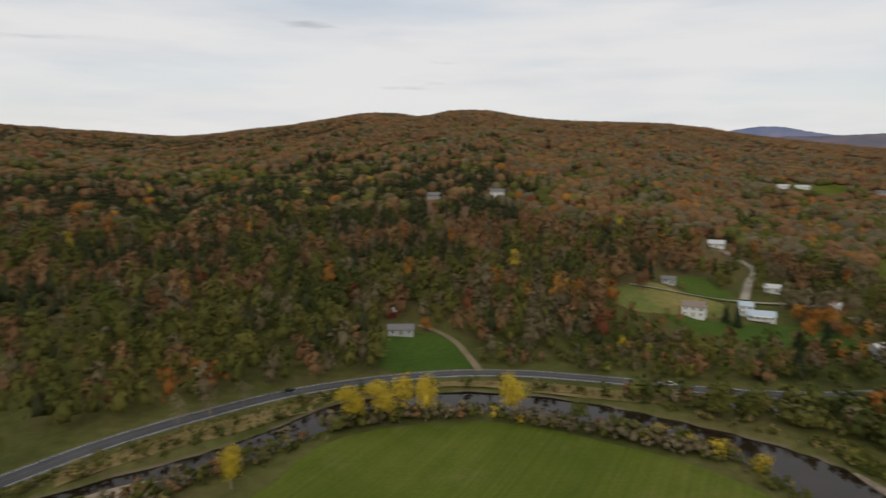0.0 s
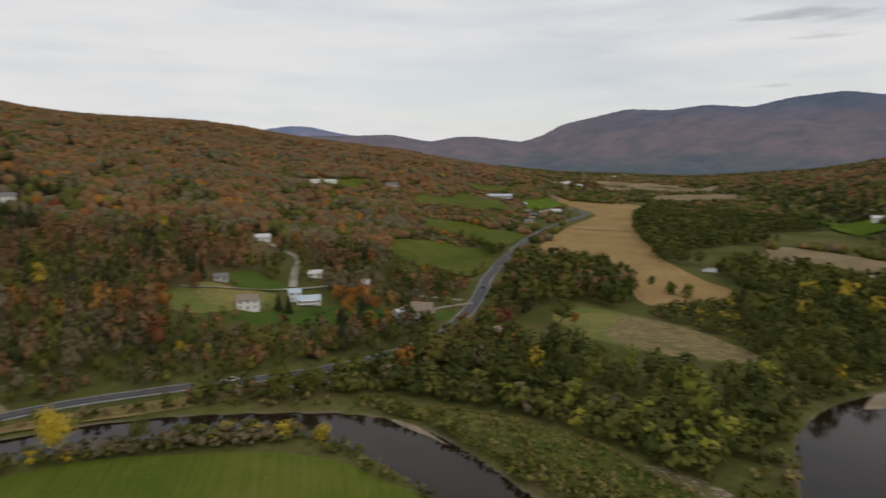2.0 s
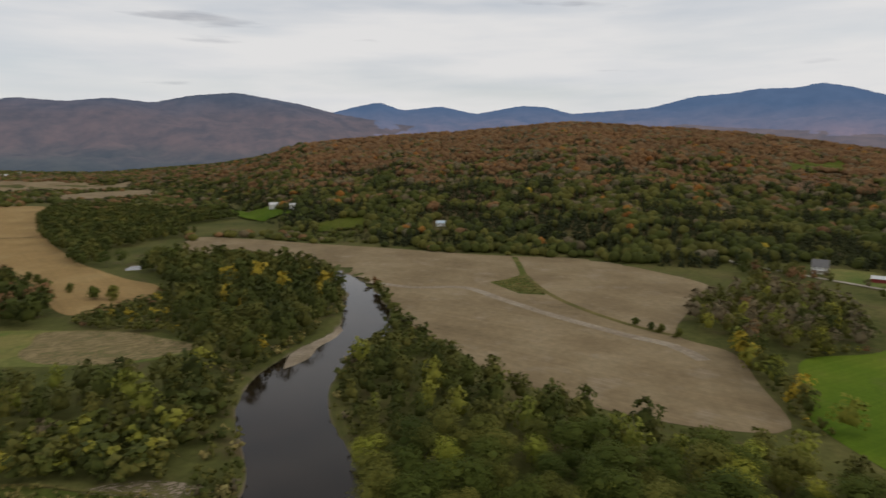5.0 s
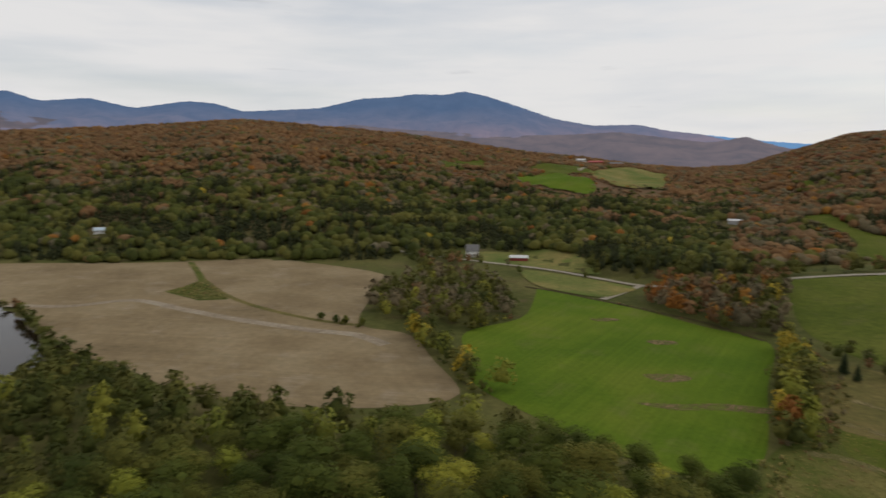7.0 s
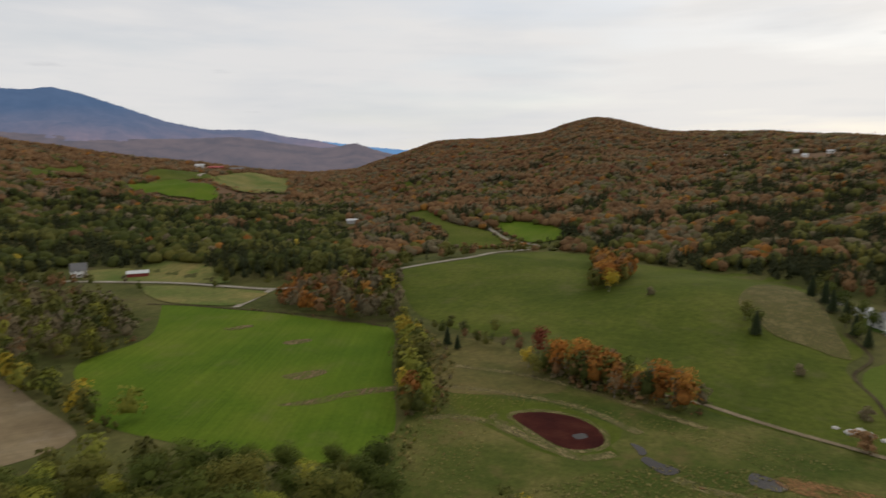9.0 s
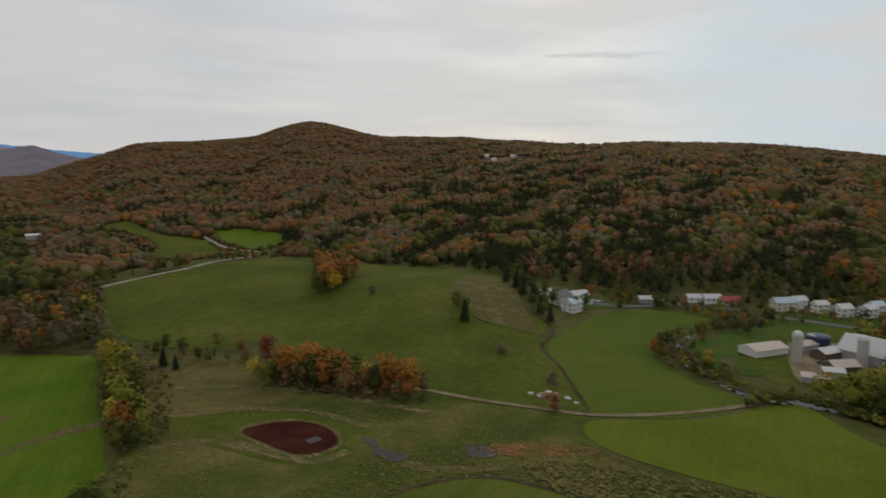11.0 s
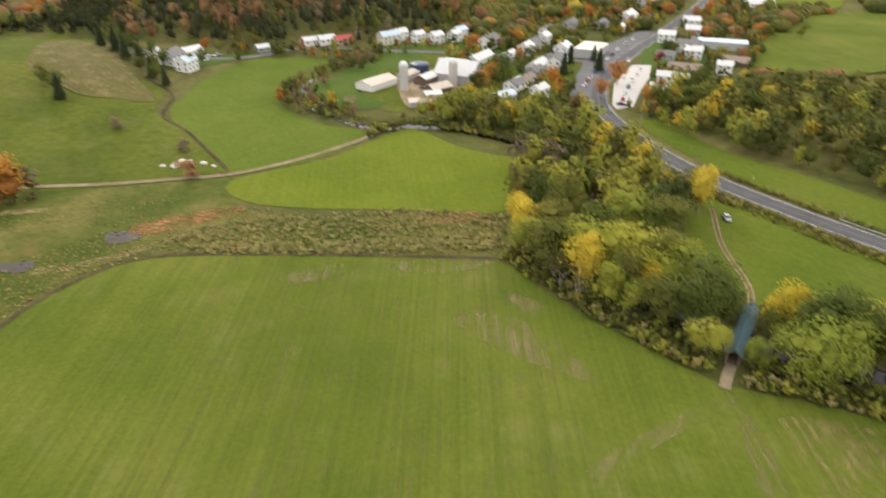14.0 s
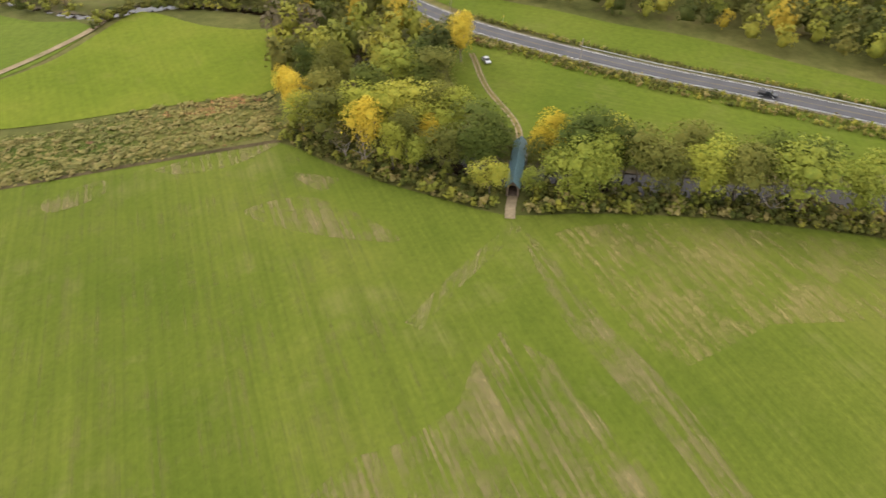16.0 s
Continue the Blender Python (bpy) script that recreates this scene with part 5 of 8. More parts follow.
def spots(poly, gap, over=-1.0):
    """Evenly strewn places inside an outline, on dry ground."""
    poly = np.array(poly, float)
    lo, hi = poly.min(0), poly.max(0)
    gx, gy = np.meshgrid(np.arange(lo[0], hi[0], gap), np.arange(lo[1], hi[1], gap))
    p = np.stack([gx.ravel(), gy.ravel()], -1) + rng.uniform(-0.42, 0.42, (gx.size, 2)) * gap
    p = p[inside(p[:, 0], p[:, 1], poly)]
    return p[off_line(p[:, 0], p[:, 1], RIVER_LINE) > over]


ROAD_LINES = [spline(ROAD, 20), spline(ROAD_S, 20)]


def clear_of_roads(p, gap=8):
    keep = np.ones(len(p), bool)
    for line in ROAD_LINES:
        keep &= off_line(p[:, 0], p[:, 1], line) > gap
    return p[keep]


near_list = []
for poly, gap, mix, (h0, h1) in WOODS:
    p = clear_of_roads(spots(poly, gap, -2.6 if poly in (WOOD_CREEK, WOOD_BRIDGE_W, CREEK_C, CREEK_ROW) else -1.0))
    kinds = rng.choice(len(mix), len(p), p=np.array(list(mix.values())) / sum(mix.values()))
    names = list(mix)
    for (x, y), k in zip(p, kinds):
        near_list.append((math.hypot(x, y), x, y, names[k], rng.uniform(h0, h1)))
edge = np.array(EDGE_CREEK, float)
edge = np.column_stack([spline(edge, 4), np.zeros(len(spline(edge, 4)))])
spot = np.array([(t[1], t[2]) for t in near_list])
front = inside(spot[:, 0], spot[:, 1], HAY_W) | (off_line(spot[:, 0], spot[:, 1], edge) < 16) & (spot[:, 1] > -118)
for _, _, fx, fy, _, _ in FACE_TREES:
    front |= np.hypot(spot[:, 0] - fx, spot[:, 1] - fy) < 5.5
near_list = [t for t, f in zip(near_list, front) if not f]
near_list.sort()
SHAPES = {"green": ("round", "wide"), "olive": ("round", "tall", "wide"), "lime": ("round", "wide"), "yellow": ("tall", "round"), "orange": ("round",), "rust": ("round",), "red": ("round",), "bare": ("thin",), "pine": ("cone",)}
SINGLE = 165
for kind, shape, fx, fy, fh, fw in FACE_TREES:
    plant(kind, shape, fx, fy, fh * 1.12, fw)
for n, (r, x, y, kind, h) in enumerate(near_list[:SINGLE]):
    plant(kind, SHAPES[kind][n % len(SHAPES[kind])], x, y, h, rng.uniform(0.9, 1.15))
rest = near_list[SINGLE:]


def scatter_mid(name, trees, label, cards=45, card=0.1, category="forest", lobes=6, squat=1.0):
    """Trees or shrubs that cannot be told apart singly: leaf clumps and a core each, in one mesh."""
    all_v, all_f, all_m, all_t, all_n, base = [], [], [], [], [], 0
    forms = []
    rv, rf = RINGS["far"]
    for s in range(6):
        v, f, nv = crown_cards(lobes, cards, card, 0.95, 100 + s, core=False)
        core = (rv - [0, 0, 0.5]) * [0.5, 0.5, 0.55] * rng.uniform(0.7, 1.1, (len(rv), 1)) + [0, 0, 0.46]
        forms.append(rounded_crown(np.concatenate([v, core]), np.concatenate([f, rf + len(v)]), np.concatenate([nv, core - [0, 0, 0.4]])))
    if squat > 3:
        forms = [(v, f, nv * 0.35 + [0, 0, 1]) for v, f, nv in forms]
    trees = np.array([(x, y, h, KINDS.index(k)) for r, x, y, k, h in trees])
    z = land(trees[:, 0], trees[:, 1], river=False)
    turn, wide = rng.uniform(0, 6.283, len(trees)), rng.uniform(0.75, 1.05, len(trees))
    tone = rng.random(len(trees))
    for n, (x, y, h, k) in enumerate(trees):
        v, f, nv = forms[n % 6]
        pine = int(k) == KINDS.index("pine")
        w = h * wide[n] * (0.55 if pine else squat)
        c, s = math.cos(turn[n]) * w, math.sin(turn[n]) * w
        px, py = v[:, 0], v[:, 1]
        if pine:
            px, py = px * (1.5 - 1.4 * v[:, 2]), py * (1.5 - 1.4 * v[:, 2])
        all_v.append(np.column_stack([x + px * c - py * s, y + px * s + py * c, z[n] + v[:, 2] * h]))
        c, s = math.cos(turn[n]), math.sin(turn[n])
        all_n.append(np.column_stack([nv[:, 0] * c - nv[:, 1] * s, nv[:, 0] * s + nv[:, 1] * c, nv[:, 2]]))
        all_f.append(f + base)
        all_m.append(np.full(len(f), int(k)))
        all_t.append(np.full(len(v), tone[n]))
        base += len(v)
    me = mesh_from(name, np.concatenate(all_v), np.concatenate(all_f), [FOREST[k] for k in KINDS], np.concatenate(all_m), tone=np.concatenate(all_t), normals=np.concatenate(all_n))
    return tagged(new(name, me), label, category, kind="stuff")


scatter_mid("valley_wood", [t for t in rest if t[0] < 360], "green and olive broadleaf wood on the valley floor", 150, 0.066)
scatter_mid("far_valley_wood", [t for t in rest if t[0] >= 360], "dark green broadleaf wood along the river", 55, 0.115)

# low scrub on banks and verges: outline, spacing, kinds, heights
SCRUB = [
    ([(-84, -241), (-88, -243), (-106, -247), (-123, -229), (-135, -209), (-142, -213), (-130, -236), (-110, -255), (-102, -254), (-86, -249)], 2.4, {"olive": 3, "lime": 4, "green": 2}, (2.2, 4.6)),
    (EDGE_CREEK + [(x - 9, y - 6) for x, y in EDGE_CREEK[::-1]], 1.7, {"olive": 3, "straw": 1.5, "lime": 3, "green": 2}, (0.9, 3.2)),
    ([(120, 200), (131, 196), (133, 165), (131, 135), (140, 118), (146, 92), (150, 72), (140, 70), (128, 92), (124, 120), (124, 150), (121, 180)], 1.9, {"straw": 2, "olive": 3.5, "lime": 1.5, "green": 1}, (0.7, 2.6)),
    ([(282, -151), (290, -190), (296, -196), (292, -160), (276, -146)], 3.0, {"olive": 3, "lime": 2, "rust": 1}, (2, 5)),
    ([(121, -166), (120, -142), (112, -130), (98, -138), (108, -160), (118, -176)], 2.6, {"olive": 3, "straw": 3, "lime": 1, "green": 1}, (0.6, 2.2)),
    ([(200, -276), (160, -222), (124, -176), (114, -186), (130, -222), (150, -250), (186, -284)], 3.0, {"straw": 3, "bare": 1.5, "olive": 3, "rust": 0.8}, (0.6, 2.6)),
    ([(34, -232), (75, -252), (111, -266), (108, -250), (90, -238), (60, -232)], 3.0, {"bare": 2, "rust": 1.5, "olive": 2, "straw": 1}, (1, 4)),
    (SCRUB_BEND, 4.2, {"olive": 3, "green": 4, "lime": 0.6, "bare": 0.3}, (3, 9)),
    (BANK_N, 2.6, {"olive": 3, "bare": 4, "rust": 0.6, "yellow": 0.35, "green": 0.4}, (2.5, 6.0)),
    ([(-46, 205), (-60, 190), (-75, 172), (-92, 155), (-112, 136), (-105, 128), (-85, 148), (-68, 165), (-54, 180), (-42, 196)], 3.0, {"bare": 3, "olive": 3, "rust": 0.5}, (2.0, 5.5)),
    ([(121, 190), (128, 184), (139, 175), (151, 156), (158, 135), (160, 118), (157, 101), (156, 84), (149, 68), (142, 84), (135, 103), (136, 125), (138, 142), (131, 164)], 2.5, {"olive": 3, "sedge": 3, "straw": 2, "green": 1}, (0.7, 2.2)),
    ([(-140, 150), (-110, 180), (-84, 207), (-62, 226), (-40, 240), (-15, 248), (10, 252), (40, 250), (62, 242), (60, 236), (36, 245), (10, 250), (-16, 245), (-38, 237), (-56, 222), (-72, 204), (-90, 187), (-112, 165), (-135, 142)], 2.4, {"straw": 3, "bare": 2, "olive": 1, "rust": 0.6}, (0.6, 1.8)),
    ([(60, 244), (90, 240), (120, 232), (150, 230), (175, 225), (160, 205), (140, 200), (122, 205), (104, 214), (84, 224), (66, 234)], 4.6, {"olive": 4, "green": 2, "rust": 0.6, "bare": 0.8}, (3, 8)),
    ([(130, 200), (150, 228), (195, 240), (215, 250), (212, 225), (200, 222), (170, 222), (158, 200), (145, 190)], 5.0, {"olive": 4, "green": 3}, (3, 9)),
    ([(-84, -112), (-89, -95), (-96, -76), (-100, -66), (-112, -60), (-124, -44), (-136, -26), (-146, -10), (-153, 2), (-149, 3), (-140, -12), (-131, -27), (-120, -42), (-108, -56), (-97, -67), (-92, -82), (-87, -99)], 1.5, {"olive": 3, "straw": 2, "lime": 3, "green": 1}, (0.8, 2.6)),
    ([(-166, -146), (-172, -125), (-178, -95), (-186, -65), (-193, -40), (-202, -8), (-198, -8), (-190, -40), (-182, -66), (-174, -98), (-168, -126), (-163, -142)], 1.9, {"olive": 3, "straw": 2, "lime": 1.5, "rust": 0.3, "green": 0.8}, (0.8, 2.2)),
    ([(-190, -110), (-196, -84), (-204, -50), (-210, -20), (-206, -20), (-200, -50), (-192, -84), (-187, -110)], 3.4, {"olive": 2, "straw": 3, "rust": 0.4}, (0.7, 1.8)),
    ([(265, 52), (290, 48), (320, 38), (345, 42), (380, 48), (420, 62), (460, 90), (500, 118), (495, 100), (440, 62), (380, 44), (345, 36), (315, 22), (285, 8), (272, 30)], 5.0, {"green": 3, "olive": 3, "rust": 0.5}, (3, 8)),
    ([(232, 92), (250, 100), (275, 118), (310, 150), (318, 205), (345, 218), (380, 200), (430, 205), (400, 190), (345, 165), (300, 132), (262, 112), (250, 96)], 4.6, {"olive": 4, "green": 2, "rust": 0.8, "yellow": 0.6}, (2, 6)),
    ([(300, -128), (260, -120), (222, -116), (196, -132), (180, -128), (205, -112), (250, -118), (290, -122)], 3.6, {"olive": 4, "green": 3, "yellow": 0.8}, (2, 5)),
    ([(321, -250), (279, -262), (237, -266), (201, -270), (203, -276), (237, -272), (279, -268), (322, -256)], 3.2, {"rust": 2, "bare": 2, "olive": 1}, (0.6, 1.6)),
]
scrub = []
for poly, gap, mix, (h0, h1) in SCRUB:
    p = clear_of_roads(spots(poly, gap), 6)
    kinds = rng.choice(list(mix), len(p), p=np.array(list(mix.values())) / sum(mix.values()))
    scrub += [(math.hypot(x, y), x, y, k, rng.uniform(h0, h1)) for (x, y), k in zip(p, kinds)]
SAND_BARS = [[(278, 80), (350, 76), (354, 62), (296, 66)]]
# shrubs that overhang the water's edge
for line, limit in ((RIVER_LINE, 500),):
    d = np.gradient(line[:, :2], axis=0)
    d /= np.hypot(*d.T)[:, None] + 1e-9
    for (x, y, hw), (dx, dy) in zip(line, d):
        if y < -205:
            # bushes close over the narrow creek
            for _ in range(3):
                px, py = x + rng.uniform(-5, 5), y + rng.uniform(-5, 5)
                scrub.append((math.hypot(px, py), px, py, rng.choice(["olive", "lime", "green", "rust"], p=[0.42, 0.3, 0.2, 0.08]), rng.uniform(1.6, 3.6)))
            continue
        if math.hypot(x, y) > limit or y < -130:
            continue
        for side in (-1, 1):
            for _ in range(9):
                o = hw + 0.2 + (13.0 if x > 110 and y < 130 else 8.0) * rng.random() ** 1.3
                px, py = x - dy * o * side + rng.uniform(-4, 4), y + dx * o * side + rng.uniform(-4, 4)
                scrub.append((math.hypot(px, py), px, py, rng.choice(["olive", "green", "straw", "bare"], p=[0.45, 0.3, 0.17, 0.08]), rng.uniform(1.2, 5.0 if x > 150 else 3.4)))
pts = np.array([(t[1], t[2]) for t in scrub])
keep = off_line(pts[:, 0], pts[:, 1], RIVER_LINE) > -0.6
keep |= (pts[:, 1] < -205) & (np.hypot(pts[:, 0] + 98, pts[:, 1] + 257) > 10)
for poly in SAND_BARS + [HAY_A, HAY_B, HAY_C, LUSH_D, TAN, HAY_W, SMALL_MEADOW]:
    keep &= ~inside(pts[:, 0], pts[:, 1], poly)
for road_line in ROAD_LINES:
    keep &= off_line(pts[:, 0], pts[:, 1], road_line) > 6.5
keep &= np.hypot(pts[:, 0] + 113, pts[:, 1] + 76) > 9
along = np.clip(((pts[:, 0] + 105) * 8 + (pts[:, 1] + 71) * 5) / 89, 0, 1)
keep &= np.hypot(pts[:, 0] + 105 - 8 * along, pts[:, 1] + 71 - 5 * along) > 3.4
scrub = [t for t, k in zip(scrub, keep) if k]
# weeds along the village road
verge = spline(ROAD_S, 1.5)
way = np.gradient(verge, axis=0)
way /= np.hypot(*way.T)[:, None]
for (x, y), (dx, dy) in zip(verge, way):
    if -150 < y < 12:
        for side in (-1, 1):
            for _ in range(7 if side > 0 else 3):
                o = rng.uniform(6.2, 13.0 if side > 0 else 8.5)
                px, py = x - dy * o * side, y + dx * o * side
                scrub.append((0, px, py, rng.choice(["olive", "lime", "straw", "green"], p=[0.42, 0.28, 0.2, 0.1]), rng.uniform(0.6, 1.9)))
# tussocks of the marsh
TUSSOCKS = [
    ([(63, -127), (48, -146), (34, -164), (19, -174), (5, -176), (-14, -169), (-42, -155), (-68, -141), (-83, -134), (-92, -146), (-97, -158), (-66, -170), (-42, -184), (-25, -198), (5, -203), (36, -190), (58, -168), (76, -140)], 1.6, (0.18, 0.5)),
    ([(100, -140), (112, -160), (125, -185), (135, -215), (100, -222), (60, -222), (20, -224), (-10, -214), (10, -200), (50, -212), (90, -215), (100, -200), (90, -170), (80, -140)], 1.9, (0.15, 0.4)),
]
TUSSOCKS += [([(452, -18), (462, -29), (476, -40), (450, -48), (431, -51), (413, -50), (416, -35)], 2.4, (0.4, 1.0)), ([(-11, -169), (-43, -154), (-86, -137), (-99, -155), (-69, -175), (-41, -183), (-16, -189), (4, -187)], 1.9, (0.35, 1.0)), ([(-12, -172), (-43, -156), (-84, -139), (-88, -144), (-45, -161), (-12, -177)], 1.5, (0.5, 1.1))]
tufts = []
for poly, gap, (h0, h1) in TUSSOCKS:
    p = spots(poly, gap)
    kinds = rng.choice(["sedge", "straw", "olive", "rust"], len(p), p=[0.62, 0.27, 0.08, 0.03])
    tufts += [(0, x, y, k, rng.uniform(h0, h1)) for (x, y), k in zip(p, kinds)]
scatter_mid("marsh_tussocks", tufts, "dense tawny and olive tussocks in the marsh", 13, 0.17, "marsh grass", 5, 4.0)
scatter_mid("bank_scrub", scrub, "tangled olive and brown shrubs along banks and verges", 20, 0.17, "shrubs", 5, 1.35)

# ---- hillside forest ----
FARMYARD = [(-90, -268), (-100, -262), (-112, -262), (-125, -270), (-150, -272), (-172, -290), (-180, -330), (-172, -372), (-140, -378), (-128, -350), (-100, -340), (-86, -318), (-84, -288)]
LOTS = [(-190, -247), (-200, -226), (-236, -244), (-280, -286), (-360, -352), (-345, -376), (-300, -352), (-246, -316)]
CLEAR = [FARMYARD, LOTS, KNOLL, LUSH_D, TAN, GOLD, LAWN_A, LAWN_B, HAY_C]


# village plots: x, y, turn, width, depth, storeys, wall, roof
VILLAGE = [
    (-25, -393, 55, 14, 10, 2, WHITE, SHINGLE), (-31, -379, 55, 12, 8, 2, WHITE, BLUETIN), (-38, -420, 30, 13, 8, 1, WHITE, TIN), (-16, -410, 30, 9, 7, 1, WHITE, TIN),
    (-81, -424, 10, 9, 6, 1, GREY, TIN), (-113, -430, 5, 10, 7, 1, WHITE, TIN), (-124, -428, 5, 12, 8, 1, WHITE, TIN), (-134, -424, 10, 13, 8, 1, TANWALL, REDROOF), (-162, -412, 12, 15, 9, 2, CREAM, BLUETIN), (-173, -419, 15, 10, 8, 2, WHITE, TIN), (-181, -407, 15, 9, 7, 2, WHITE, TIN),
    (-190, -398, 20, 10, 8, 2, WHITE, TIN), (-195, -412, 20, 9, 7, 1, WHITE, SHINGLE), (-204, -398, 25, 9, 7, 2, WHITE, TIN), (-213, -408, 25, 11, 8, 2, WHITE, BLUETIN), (-216, -372, 30, 15, 11, 2, WHITE, SHINGLE), (-226, -344, 35, 11, 9, 2, WHITE, TIN), (-192, -341, 35, 24, 9, 1, WHITE, TIN), (-209, -337, 35, 16, 9, 1, WHITE, TIN),
    (-213, -311, 38, 19, 9, 1, WHITE, TIN), (-223, -306, 38, 15, 9, 2, WHITE, SHINGLE), (-246, -333, 38, 12, 9, 2, WHITE, TIN), (-231, -323, 38, 14, 9, 1, GREY, SHINGLE), (-174, -273, 20, 10, 8, 2, WHITE, SHINGLE), (-180, -260, 20, 9, 7, 2, WHITE, TIN), (-190, -287, 30, 11, 8, 1, WHITE, BROWNROOF), (-204, -300, 30, 12, 8, 1, GREY, SHINGLE),
    (-236, -352, 35, 12, 9, 2, CREAM, SHINGLE), (-254, -366, 35, 11, 8, 2, WHITE, TIN), (-270, -386, 35, 12, 8, 2, WHITE, SHINGLE), (-300, -400, 35, 12, 9, 2, GREY, SHINGLE), (-326, -397, 38, 18, 10, 1, GREY, SHINGLE), (-366, -414, 38, 26, 13, 1, WHITE, TIN), (-329, -380, 38, 14, 9, 1, WHITE, TIN), (-405, -445, 35, 12, 8, 2, WHITE, SHINGLE), (-440, -470, 35, 13, 8, 1, WHITE, TIN), (-481, -487, 38, 20, 11, 1, WHITE, TIN),
    (-331, -334, -48, 12, 8, 2, WHITE, TIN), (-320, -304, -50, 15, 9, 2, WHITE, SHINGLE), (-310, -289, -50, 11, 8, 2, WHITE, TIN), (-295, -296, -50, 12, 8, 1, GREY, SHINGLE), (-281, -266, -50, 20, 9, 1, TANWALL, BROWNROOF), (-298, -254, -50, 9, 7, 2, WHITE, TIN), (-252, -251, -45, 9, 7, 2, WHITE, TIN), (-240, -243, -45, 8, 7, 1, WHITE, TIN), (-266, -253, -50, 9, 7, 1, WHITE, TIN), (-320, -266, -55, 16, 9, 1, BROWN, BROWNROOF), (-385, -366, -45, 13, 9, 2, WHITE, TIN), (-345, -318, -48, 12, 8, 1, WHITE, SHINGLE), (-360, -340, -45, 11, 8, 2, GREY, TIN), (-512, -414, -35, 26, 11, 1, WHITE, TIN), (-560, -450, -35, 13, 8, 1, WHITE, TIN), (-600, -500, -30, 12, 9, 1, GREY, TIN),
]

HOUSE_SPOTS = [(-262, -326, 16), (-350, -304, 18), (-126, -303, 26), (-155, -310, 28), (-150, -336, 12), (-160, -262, 9), (-260, -310, 14), (-240, -295, 14), (-228, -255, 16), (-280, -335, 14), (-8, 561, 14), (47, 571, 13), (206, 481, 16), (138, 352, 12), (178, 352, 16), (409, 775, 26), (450, 802, 26), (139, 390, 9), (205, 392, 10), (549, 800, 20), (682, 28, 16), (499, -268, 14), (486, -584, 18), (1106, -897, 40), (182, -1307, 30), (52, -1233, 30), (16, -1264, 26), (-26, 318, 6), (-20, 301, 10), (-128, -527, 8), (-26, -400, 24), (-36, -440, 20)]
SIDE_LINES = [spline(p, 20) for p in ([(16, 265), (12, 284), (6, 297), (-12, 310)], [(580, -150), (525, -228), (471, -261), (415, -292), (368, -304), (332, -313), (320, -333), (313, -369), (290, -412), (268, -446), (256, -471), (259, -530), (255, -590)], [(248, -598), (264, -602), (293, -609), (329, -640), (370, -680)], [(178, 372), (196, 410), (212, 440), (208, 470)], [(112, 380), (140, 378), (190, 372), (220, 372), (262, 305)])]


for spot in VILLAGE:
    HOUSE_SPOTS.append((spot[0], spot[1], 8.0))
SIDE_LINES.append(spline([(2, -440), (-16, -428), (-37, -412), (-67, -407), (-101, -422), (-122, -415), (-153, -391), (-174, -376), (-200, -356), (-232, -330), (-258, -298)], 20))


def open_ground(x, y):
    """False on fields, roads, yards, and water."""
    ok = np.ones(np.shape(x), bool)
    for poly in CLEAR + CLEARINGS:
        ok &= ~inside(x, y, poly)
    for line in ROAD_LINES:
        ok &= off_line(x, y, line) > 9
    for line in SIDE_LINES:
        ok &= off_line(x, y, line) > 4.5
    for hx, hy, hr in HOUSE_SPOTS:
        ok &= np.hypot(x - hx, y - hy) > hr
    return ok


def lowered(x, y, z):
    """Young growth in front of a clearing, so that it stays in view from over the valley."""
    low = np.zeros(np.shape(x), bool)
    for k in (0.3, 0.6, 0.9):
        s = 1 + k * 11 / np.maximum(92 - z, 25)
        for poly in CLEARINGS:
            low |= inside(x * s, y * s, poly)
        for hx, hy, hr in HOUSE_SPOTS:
            low |= np.hypot(x * s - hx, y * s - hy) < hr * 0.8
    return low


